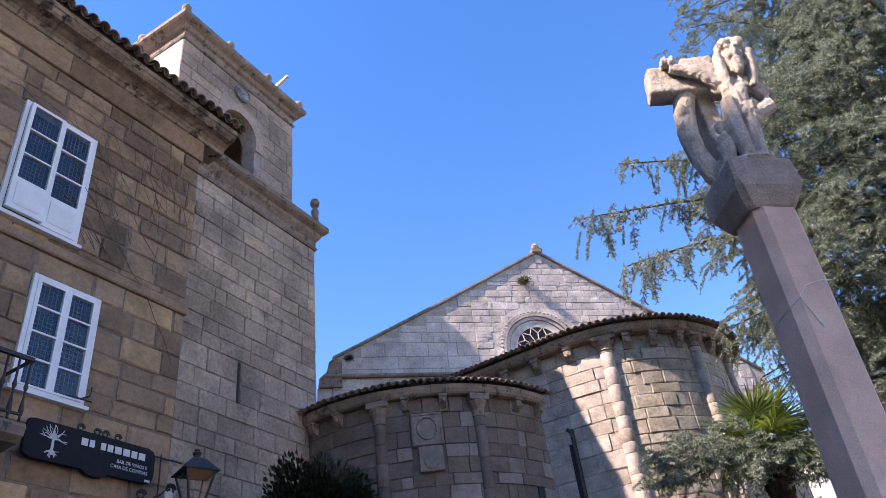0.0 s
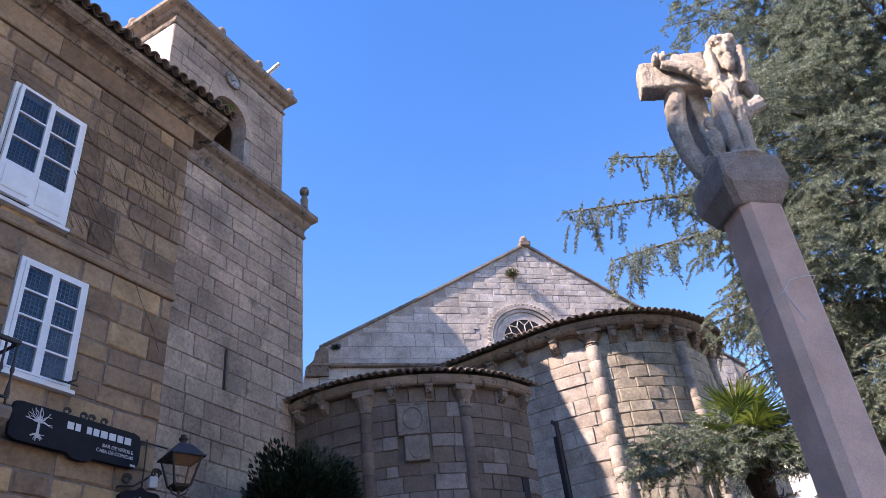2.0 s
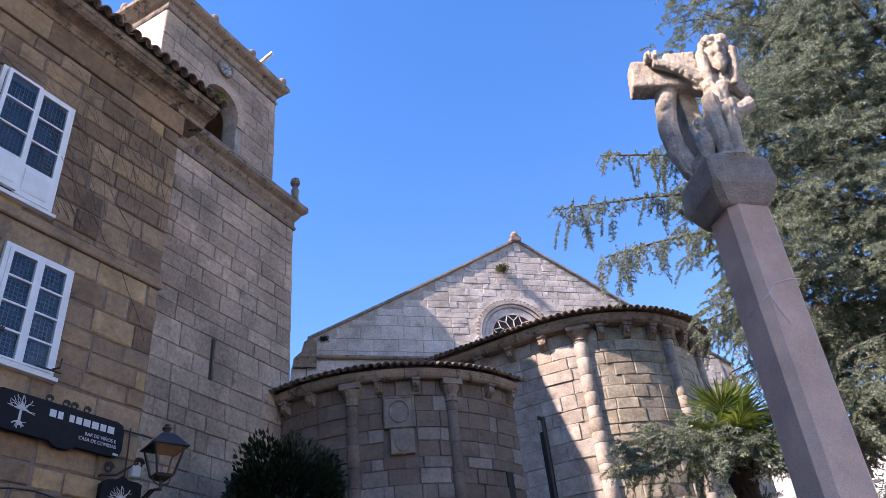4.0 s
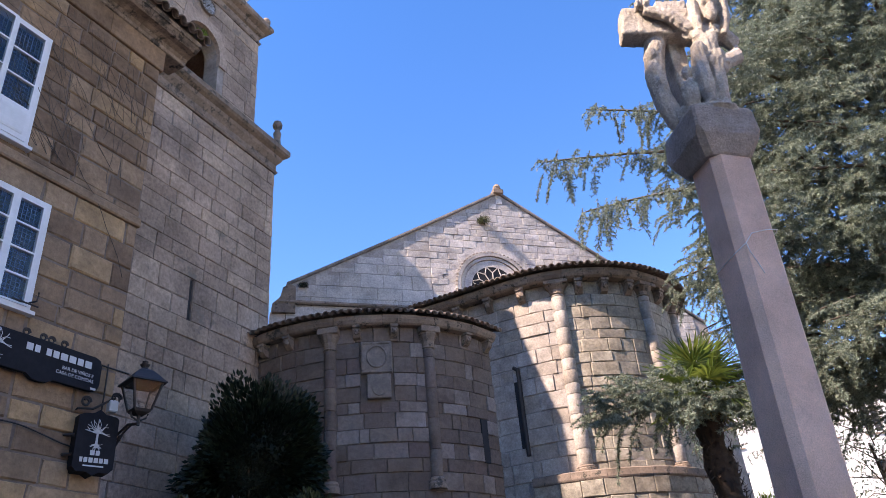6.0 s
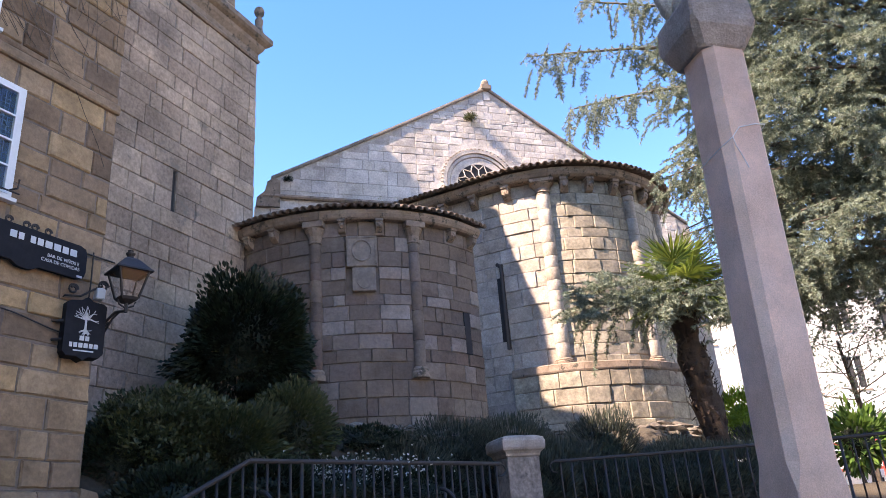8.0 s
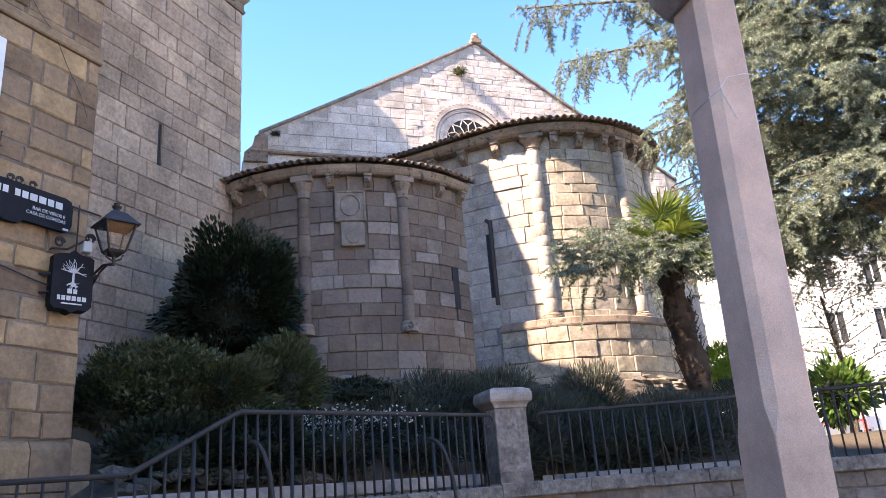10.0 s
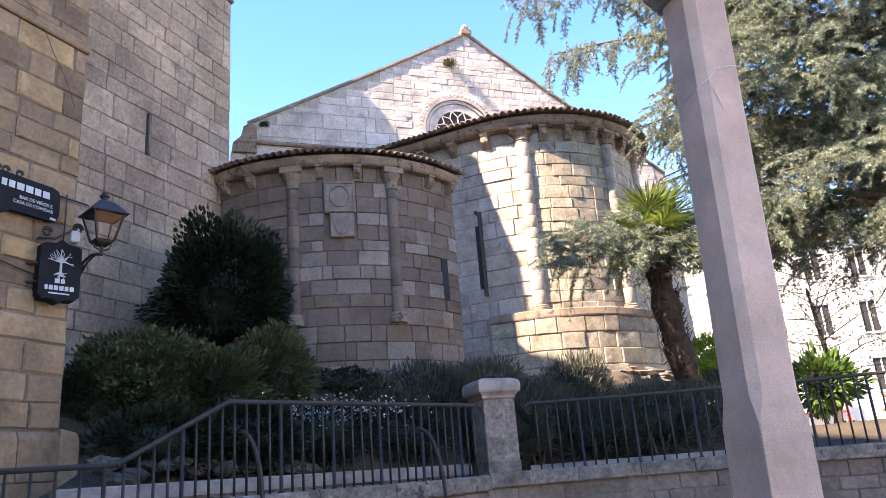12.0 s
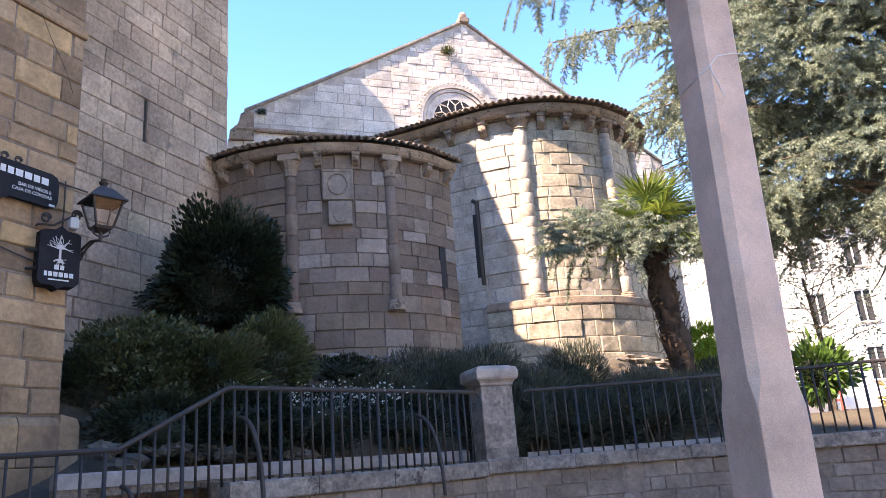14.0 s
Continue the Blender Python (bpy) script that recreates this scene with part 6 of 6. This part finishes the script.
for k in range(26):
    t = k / 25
    s = g.uniform(0.16, 0.32)
    put("rock", EDGE_ROCKS[k % 5], edging, Matrix.Translation((-2.35 + 2.3 * t, 8.32 + 1.62 * t + g.uniform(-0.05, 0.12), 1.66 + g.uniform(-0.04, 0.2) * (1 - 0.6 * t))) @ Matrix.Rotation(g.uniform(0, 6), 4, 'Z') @ Matrix.Diagonal((s, s, s * 0.8, 1)))
rng = np.random.default_rng(10)
n = 520
p = np.stack([rng.normal(0.0, 0.5, n), rng.normal(9.85, 0.2, n), 2.36 + rng.normal(0, 0.09, n)], 1)
d = np.tile([0.0, -0.5, 0.8], (n, 1))
vv, ff = [], []
for k in range(4):
    a, b = leaf_cloud(p, d, 0.024, 0.010, 20 + k, 1.0)
    ff.append(b + len(np.concatenate(vv)) if vv else b)
    vv.append(a)
flowers = tagged(put("flowers", array_mesh("flowers", np.concatenate(vv), np.concatenate(ff), PETAL)), "scattered small white flowers on the low shrub", "flowers", kind="stuff")
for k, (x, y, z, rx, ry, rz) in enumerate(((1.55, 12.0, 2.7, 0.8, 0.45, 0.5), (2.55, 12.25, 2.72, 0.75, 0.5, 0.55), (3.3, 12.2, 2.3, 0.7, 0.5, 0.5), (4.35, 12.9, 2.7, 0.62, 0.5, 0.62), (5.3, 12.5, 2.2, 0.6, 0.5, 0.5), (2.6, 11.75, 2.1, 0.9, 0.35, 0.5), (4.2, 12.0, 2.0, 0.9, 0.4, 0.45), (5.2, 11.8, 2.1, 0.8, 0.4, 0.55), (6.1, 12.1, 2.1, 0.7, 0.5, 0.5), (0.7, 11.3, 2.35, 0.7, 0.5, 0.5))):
    shrub("lavender_bush", (x, y, z), (rx, ry, rz), GREY_LEAF, 5200, 0.13, 0.008, "spiky grey-green lavender bush behind the railing", "bush", 30 + k, SHRUB_SHADE, 0.3, 1.2, True)
shrub("lime_shrub", (7.35, 13.6, 3.15), (0.55, 0.5, 0.6), LIME_LEAF, 5000, 0.08, 0.016, "bright lime green sunlit shrub by the palm", "bush", 50, LIME_LEAF, 0.3, 0.6)
shrub("lavender_bush", (7.3, 13.1, 2.4), (0.6, 0.4, 0.6), GREY_LEAF, 4000, 0.13, 0.009, "pale grey-green bush below the lime shrub", "bush", 51, SHRUB_SHADE, 0.3, 1.0, True)
shrub("broad_leaf_shrub", (9.1, 12.9, 2.6), (0.62, 0.5, 0.5), BROAD_LEAF, 1100, 0.2, 0.042, "broad-leaved green shrub behind the railing", "bush", 52, SHRUB_SHADE, 0.6, 0.3)
shrub("broad_leaf_shrub", (10.7, 12.0, 2.0), (0.9, 0.5, 0.5), DRY_LEAF, 1200, 0.16, 0.03, "low half-dry planting behind the railing", "bush", 53, SOIL, 0.4, 0.3)

# tufts growing on the masonry
for x, y, z, s, label, leaf in ((*gable_pt(-0.1, 0.15, 16.05), 0.32, "small green bush rooted in the gable wall", OLIVE_LEAF), (*gable_pt(LEFT_U + 0.55, 0.1, 12.95), 0.2, "dark tuft of weeds on the gable kneeler", DARK_LEAF), (*[HC[i] + HN[i] * 0.40 + HD[i] * 0.3 for i in (0, 1)], 10.36, 0.15, "yellow-green weeds growing on the house eave", LIME_LEAF)):
    tuft = thing("wall_weeds", (x, y, z), label, "weeds")
    n = 420
    d = rng.normal(0, 1, (n, 3))
    d /= np.linalg.norm(d, axis=1)[:, None]
    d[:, 2] = np.abs(d[:, 2]) * 0.8
    p = np.array([x, y, z]) + d * rng.uniform(0.0, 0.7, (n, 1)) * s
    v, f = leaf_cloud(p, d, s * 0.5, s * 0.035, 60, 0.4)
    put("foliage", array_mesh("foliage", v, f, leaf), tuft)

# ---- palm ----
palm = thing("palm_tree", (6.48, 13.0, 2.2), "fan palm with a dark fibrous trunk and green fans", "palm tree")
pts = [(6.48 - 0.02 * k + 0.04 * math.sin(k * 0.6), 13.0, 2.2 + 0.295 * k) for k in range(13)]
part("trunk", tube(pts, [0.24 + 0.05 * math.sin(k * 2.1) for k in range(13)], 12), PALM_BARK, palm, "dark fibrous palm trunk", True)
g = random.Random(91)
flaps = []
for k in range(420):
    z = g.uniform(2.25, 5.55)
    a = g.uniform(0, 2 * math.pi)
    r = 0.25
    b = Vector((6.48 - 0.068 * (z - 2.2) + r * math.cos(a), 13.0 + r * math.sin(a), z))
    o = Vector((math.cos(a), math.sin(a), 0))
    t = Vector((-math.sin(a), math.cos(a), 0)) * g.uniform(0.025, 0.05)
    up = Vector((0, 0, g.uniform(-0.16, 0.2)))
    q = b + o * g.uniform(0.03, 0.11) + up
    flaps.append(([tuple(b - t), tuple(b + t), tuple(q + t * 0.3), tuple(q - t * 0.3)], [(0, 1, 2, 3)]))
tagged(part("trunk_fibre", join(*flaps), PALM_BARK, palm), kind="stuff")
TOP = Vector((6.25, 12.9, 5.62))


def palm_fan(length, size, n=22):
    """One fan leaf: stalk along +x, then pleated blades."""
    v, f = tube([(0, 0, 0), (length * 0.6, 0, 0.02), (length, 0, 0)], [0.014, 0.01, 0.008], 5)
    v, f = list(v), list(f)
    for k in range(n):
        a = radians(-125 + 250 * k / (n - 1))
        ln = size * (0.72 + 0.28 * math.cos(a * 0.75))
        droop = -0.22 * size * (k % 3) / 2 * 0.6
        dx, dy = math.cos(a), math.sin(a)
        w = 0.030 * size / 0.6
        b = len(v)
        m = 0.5
        v += [(length, 0, 0), (length + dx * ln * m - dy * w, dy * ln * m + dx * w, 0.02), (length + dx * ln, dy * ln, droop - 0.05), (length + dx * ln * m + dy * w, dy * ln * m - dx * w, 0.02), (length + dx * ln * m, dy * ln * m, -0.012)]
        f += [(b, b + 3, b + 4), (b, b + 4, b + 1), (b + 3, b + 2, b + 4), (b + 4, b + 2, b + 1)]
    return v, f


FANS = [mesh_of("fan_leaf", *palm_fan(0.42, 0.74, 18), PALM_LEAF), mesh_of("fan_leaf", *palm_fan(0.6, 0.66, 18), PALM_LEAF)]
DRY_FAN = mesh_of("dry_fan_leaf", *palm_fan(0.32, 0.4), DRY_LEAF)
for k in range(30):
    a = k * 2.39996
    el = radians(80 - 125 * (k / 30) ** 0.9)
    d = Vector((math.cos(a) * math.cos(el), math.sin(a) * math.cos(el), math.sin(el)))
    up = Vector((0, 0, 1)) - d * d.z
    up = (up if up.length > 0.05 else Vector((math.cos(a + 3), math.sin(a + 3), 0))).normalized()
    s = up.cross(d)
    o = TOP - Vector((0, 0, 0.25 * k / 30))
    m = Matrix(((d.x, s.x, up.x, o.x), (d.y, s.y, up.y, o.y), (d.z, s.z, up.z, o.z), (0, 0, 0, 1)))
    put("fan_leaf", DRY_FAN if k > 26 else FANS[k % 2], palm, m)

# ---- the great cedar ----
cedar = thing("cedar_tree", (14.2, 13.8, 1.4), "great old cedar with drooping blue-green needle sprays", "cedar tree")
part("trunk", tube([(14.3, 13.8, 1.2), (14.2, 13.8, 3.0), (14.15, 13.85, 7), (14.2, 13.9, 12), (14.1, 14.0, 18), (14.1, 14.0, 23)], [0.62, 0.5, 0.44, 0.34, 0.2, 0.05], 12), BARK, cedar, "thick brown cedar trunk", True)
g = random.Random(101)
rng = np.random.default_rng(102)
twig_a, twig_b = [], []


def spray(path, reach, density=1.0, hang=1.0, bare=0.25):
    """Side shoots with hanging twigs along a limb."""
    total = sum((Vector(b) - Vector(a)).length for a, b in zip(path, path[1:]))
    n = int(total / 0.16 * density)
    for k in range(n):
        t = bare + (1 - bare) * (k + g.random()) / n
        q = t * (len(path) - 1)
        i = min(int(q), len(path) - 2)
        a = Vector(path[i]).lerp(Vector(path[i + 1]), q - i)
        d = (Vector(path[i + 1]) - Vector(path[i])).normalized()
        s = Vector((-d.y, d.x, 0)).normalized() * (1 if k % 2 else -1)
        ln = reach * (1.15 - t * 0.75) * g.uniform(0.5, 1.1)
        dirn = (d * 0.75 + s * g.uniform(0.45, 1.0) + Vector((0, 0, g.uniform(-0.4, 0.12)))).normalized()
        p = a
        m = max(3, int(ln / 0.12))
        for j in range(m):
            nxt = p + dirn * (ln / m) + Vector((0, 0, -0.016 * j * hang / m * 3))
            twig_a.append(p), twig_b.append(nxt)
            if g.random() < 0.62:
                w = nxt
                wd = Vector((g.uniform(-0.6, 0.6), g.uniform(-0.6, 0.6), -g.uniform(0.25, 1.0) * hang + 0.15)).normalized()
                for _ in range(g.randint(1, 3)):
                    w2 = w + wd * 0.10
                    twig_a.append(w), twig_b.append(w2)
                    w = w2
                    wd = (wd + Vector((g.uniform(-0.3, 0.3), g.uniform(-0.3, 0.3), -0.12 * hang))).normalized()
            p = nxt


def hanging_spray(p, ln, drift):
    """A flat drooping spray: a leading shoot with side shoots left and right, shorter towards the tip."""
    p = Vector(p)
    d_ = (drift + Vector((g.uniform(-0.4, 0.4), g.uniform(-0.4, 0.4), g.uniform(-0.25, 0.2)))).normalized()
    n_ = max(3, int(ln / 0.11))
    for k_ in range(n_):
        q = p + d_ * 0.11
        twig_a.append(p), twig_b.append(q)
        flat = Vector((-d_.y, d_.x, g.uniform(-0.25, 0.1))).normalized()
        for sgn in (1, -1):
            if g.random() < 0.28:
                continue
            w, wd = q, (d_ * 0.75 + flat * sgn * 0.8 + Vector((0, 0, g.uniform(-0.45, 0.0)))).normalized()
            for _ in range(max(1, round((1.2 - k_ / n_) * ln * 3.2 * g.uniform(0.5, 1.0)))):
                w2 = w + wd * 0.09
                twig_a.append(w), twig_b.append(w2)
                w = w2
                wd = (wd + Vector((0, 0, -0.14))).normalized()
        p = q
        d_ = (d_ + Vector((0, 0, -0.11))).normalized()


def limb(z0, tip, sag, reach, density=1.0, hang=1.0, r=0.09, bare=0.25, droop=0):
    a, b = Vector((14.2, 13.85, z0)), Vector(tip)
    side_ = Vector((-(b - a).y, (b - a).x, 0)).normalized()
    wob = g.uniform(-0.4, 0.4)
    path = []
    for k in range(11):
        t = k / 10
        path.append(tuple(a.lerp(b, t) + Vector((0, 0, sag * math.sin(math.pi * t))) + side_ * wob * math.sin(math.pi * t * 1.6)))
    part("limb", tube(path, [r * (1 - 0.9 * k / 10) + 0.006 for k in range(11)], 6), BARK, cedar, "", True)
    spray(path, reach, density, hang, bare)
    if droop:
        for _ in range(droop):
            t = g.uniform(bare, 1.0) * 10
            i = min(int(t), 9)
            q = Vector(path[i]).lerp(Vector(path[i + 1]), t - i)
            hanging_spray(q + Vector((g.uniform(-0.3, 0.3), g.uniform(-0.4, 0.4), g.uniform(-0.1, 0.05))), g.uniform(0.4, 1.1), Vector((-0.35, -0.1, -0.8)))


# long limbs towards the church
for z0, tip, sag, reach in ((10.5, (3.85, 12.6, 10.7), 0.7, 0.6), (10.0, (4.45, 12.3, 9.1), 0.8, 0.65), (11.6, (5.1, 12.6, 12.05), 0.4, 0.55), (9.2, (6.5, 13.2, 8.0), 0.6, 0.6), (12.4, (7.3, 12.2, 13.2), 0.5, 0.75), (8.6, (6.7, 12.6, 7.4), 0.4, 0.6), (14.0, (8.7, 12.8, 15.0), 0.3, 0.8), (15.5, (9.0, 12.6, 16.9), 0.3, 0.9), (8.0, (6.8, 13.4, 6.9), 0.5, 0.6)):
    limb(z0, tip, sag, reach, 1.1, 1.1, 0.085, 0.3, 46)
# low limb across the palm
for tip, sag, reach in (((3.95, 12.4, 5.15), 0.75, 0.62), ((4.5, 12.2, 5.0), 0.85, 0.7), ((5.2, 11.9, 4.9), 0.8, 0.7)):
    limb(6.0, tip, sag, reach, 1.5, 0.9, 0.08, 0.35, 20)
# the crown
for k in range(110):
    z0 = 6.3 + 15.0 * (k / 110) ** 1.1
    a = radians(180 + g.uniform(-62, 75)) if k % 5 else radians(g.uniform(-80, 80))
    ln = (7.0 - (z0 - 5) * 0.13) * g.uniform(0.6, 1.0)
    tip = (14.2 + ln * math.cos(a), 13.85 + ln * math.sin(a), z0 + g.uniform(-0.9, 0.5) - (0.5 if z0 < 8 else 0))
    limb(z0, tip, g.uniform(0.2, 0.7), 1.15, 0.8 if k % 5 else 0.35, 1.2, 0.08, 0.12)


made = 0
while made < 6000:
    x, y, z = g.uniform(7.2, 14.0), g.uniform(10.8, 16.5), g.uniform(5.0, 19.5)
    edge_x = 8.0 + 0.9 * math.sin(z * 1.9) + (0.9 if z < 7 else 0) + (0.9 if z > 11.5 else 0) + (1.4 if z > 15.5 else 0) + 0.5 * math.sin(z * 0.8 + 1)
    if x < edge_x or z < 5.6 + 0.5 * math.sin(x * 2.3) or noise.noise(Vector((x * 0.8, y * 0.7, z * 1.25))) < 0.0:
        continue
    hanging_spray((x, y, z), g.uniform(0.45, 1.0), Vector((g.uniform(-1.1, 0.1), g.uniform(-0.9, 0.1), g.uniform(-0.5, 0.0))))
    made += 1
for _ in range(190):
    x = g.uniform(4.0, 6.9)
    hanging_spray((x, g.uniform(11.9, 12.7), 4.85 + 0.5 * math.sin((x - 3.8) * 1.05) + g.uniform(-0.35, 0.35)), g.uniform(0.3, 0.6), Vector((-0.6, -0.4, 0.15)))
A_, B_ = np.array([tuple(q) for q in twig_a]), np.array([tuple(q) for q in twig_b])
nn = 12
axis = B_ - A_
axis /= np.linalg.norm(axis, axis=1)[:, None]
t_ = rng.uniform(0, 1, (len(A_), nn, 1))
base = (A_[:, None, :] * (1 - t_) + B_[:, None, :] * t_).reshape(-1, 3)
ax = np.repeat(axis, nn, axis=0)
radial = np.cross(ax, rng.normal(0, 1, base.shape))
radial /= np.linalg.norm(radial, axis=1)[:, None]
d = radial * rng.uniform(0.6, 1.2, (len(base), 1)) + ax * 0.6
d /= np.linalg.norm(d, axis=1)[:, None]
s = np.cross(d, rng.normal(0, 1, base.shape))
s /= np.linalg.norm(s, axis=1)[:, None]
L = rng.uniform(0.04, 0.085, (len(base), 1))
V = np.stack([base - s * 0.0085, base + s * 0.0085, base + d * L], 1).reshape(-1, 3)
F = np.arange(len(V)).reshape(-1, 3)
tagged(put("needles", array_mesh("needles", V, F, NEEDLE), cedar, None, "drooping blue-green needle sprays"), kind="stuff")
o1, o2 = np.array([0.006, 0, 0]), np.array([-0.003, 0.005, 0.003])
V = np.stack([A_ + o1, A_ + o2, B_ + o1 * 0.6, B_ + o2 * 0.6], 1).reshape(-1, 3)
i = np.arange(len(A_))[:, None] * 4
F = np.concatenate([i + [0, 1, 2], i + [1, 3, 2]], 1).reshape(-1, 3)
tagged(put("fine_wood", array_mesh("fine_wood", V, F, BARK), cedar, None, "thin brown twigs"), kind="stuff")

# ---- a young broad-leaved tree beyond the railing ----
young = thing("young_tree", (12.2, 17.0, 1.8), "young broad-leaved tree with dark sparse leaves", "tree")
part("trunk", tube([(12.2, 17.0, 1.7), (12.3, 17.0, 3.6), (12.2, 17.1, 5.4)], [0.1, 0.07, 0.03], 8), BARK, young)
pl = []
for k in range(26):
    a, z = k * 2.4, 3.0 + 3.4 * k / 26
    ln = g.uniform(1.2, 2.6)
    tip = Vector((12.25 + ln * math.cos(a), 17.0 + ln * math.sin(a), z + g.uniform(-0.2, 0.6)))
    part("limb", tube([(12.25, 17.0, z - 0.3), tuple(Vector((12.25, 17.0, z)).lerp(tip, 0.5)), tuple(tip)], [0.018, 0.011, 0.004], 5), BARK, young)
    for _ in range(100):
        q = Vector((12.25, 17.0, z)).lerp(tip, g.uniform(0.25, 1.05))
        pl.append((q.x + g.gauss(0, 0.2), q.y + g.gauss(0, 0.2), q.z + g.gauss(0, 0.2)))
pl = np.array(pl)
v, f = leaf_cloud(pl, np.tile([0.1, -0.2, -0.3], (len(pl), 1)), 0.12, 0.022, 77, 1.0)
tagged(put("leaves", array_mesh("leaves", v, f, NEEDLE), young), kind="stuff")

# ---- houses across the street, and unseen ones added behind the viewer ----


def town_house(name, x, y, angle, width, depth, height, label, storeys, cols, wall_mat):
    """A plain rendered house front with windows in rows."""
    at = line_map(x, y, angle)
    h = thing(name, (x, y, 0), label, "house", group="town houses")
    holes = []
    sh = height / storeys
    for r in range(storeys):
        for c in range(cols):
            uc = width * (c + 0.5) / cols
            holes.append((uc - 0.55, uc + 0.55, r * sh + 0.9, r * sh + sh - 0.55))
    part("wall", panel_with_holes(at, 0, width, 0, height, holes, 0.0, 0.35), wall_mat, h)
    part("side_wall", sweep(line_map(x, y, angle + 90), 0.36, depth, [(0.0, 0), (0.0, height), (0.3, height), (0.3, 0)], 50), wall_mat, h)
    x2, y2 = at(width)[:2]
    part("side_wall", sweep(line_map(x2, y2, angle + 90), 0.36, depth, [(0.0, 0), (0.0, height), (0.3, height), (0.3, 0)], 50), wall_mat, h)
    part("roof", moved(([(-0.3, -0.4, height), (width + 0.3, -0.4, height), (width + 0.3, depth, height), (-0.3, depth, height), (-0.3, depth / 2, height + depth * 0.2), (width + 0.3, depth / 2, height + depth * 0.2)], [(0, 1, 5, 4), (2, 3, 4, 5), (0, 4, 3), (1, 2, 5), (3, 2, 1, 0)]), Matrix.Translation((x, y, 0)) @ Matrix.Rotation(radians(angle), 4, 'Z')), TILE, h)
    for a, b, c, d_ in holes:
        w = put("window", mesh_of("window", *panel_with_holes(at, a, b, c, d_, [(a + 0.08, (a + b) / 2 - 0.04, c + 0.08, d_ - 0.08), ((a + b) / 2 + 0.04, b - 0.08, c + 0.08, d_ - 0.08)], -0.1, 0.06), WHITE_PAINT), h)
        part("pane", sweep(at, a + 0.02, b - 0.02, [(-0.17, c + 0.02), (-0.17, d_ - 0.02), (-0.19, d_ - 0.02), (-0.19, c + 0.02)], 50), INSIDE_SHADE, w)
        part("sill", sweep(at, a - 0.1, b + 0.1, [(-0.05, c - 0.1), (0.08, c - 0.1), (0.08, c - 0.02), (-0.05, c)], 50), CORNICE, w)
    return h


town_house("town_house", 18.0, 44.0, -14, 22, 10, 14.0, "white rendered town house across the street in bright sun", 4, 8, RENDER_WHITE)
town_house("town_house", 40.0, 39.0, -30, 22, 10, 15.0, "white rendered town house further down the street", 4, 8, RENDER_WHITE)
shop = thing("shop_sign", (27.5, 38.5, 3.5), "faded red framed shop board across the street", "sign")
part("frame", moved(panel_with_holes(line_map(0, 0, -14), 0, 3.2, 0, 1.6, [(0.15, 3.05, 0.15, 1.4)], 0.0, 0.15), Matrix.Translation((26.5, 40.9, 3.3))), RED_PAINT, shop)
part("board", moved(sweep(line_map(0, 0, -14), 0.15, 3.05, [(-0.04, 0.15), (-0.04, 1.4), (-0.1, 1.4), (-0.1, 0.15)], 50), Matrix.Translation((26.5, 40.9, 3.3))), RENDER_WHITE, shop)
part("post", moved(block(0.15, 0.15, 3.4), Matrix.Translation((26.65, 40.8, 0))), RED_PAINT, shop)
part("post", moved(block(0.15, 0.15, 3.4), Matrix.Translation((29.5, 40.1, 0))), RED_PAINT, shop)
# plain unseen fronts, added to close the square behind the viewer and shape the light
town_house("town_house", -4.18, -7.25, 140, 2.9, 8, 12.6, "narrow plain stone house, unseen, added behind the cross", 4, 2, TOWER_STONE)
town_house("town_house", -6.41, -5.38, 140, 2.48, 8, 11.4, "plain stone house, unseen, added to close the square behind the cross", 4, 1, TOWER_STONE)
# heights set so their shadows cover shaft and wall but spare the statue
town_house("town_house", -12.5, -12.8, 109, 10.6, 8, 22.4, "tall plain stone house, unseen, added at the square's end to shade the cross shaft", 7, 5, TOWER_STONE)
town_house("town_house", -15.98, -2.75, 109, 5.6, 8, 28.0, "narrow plain stone tower house, unseen, added at the square's end to shade the retaining wall", 9, 2, TOWER_STONE)
# unseen front added to hold sky light off the walls at the left
town_house("town_house", 18.0, 3.0, -123, 16, 8, 7.2, "brown stone house, unseen, added on the street side to screen sky light", 3, 6, HOUSE_STONE)
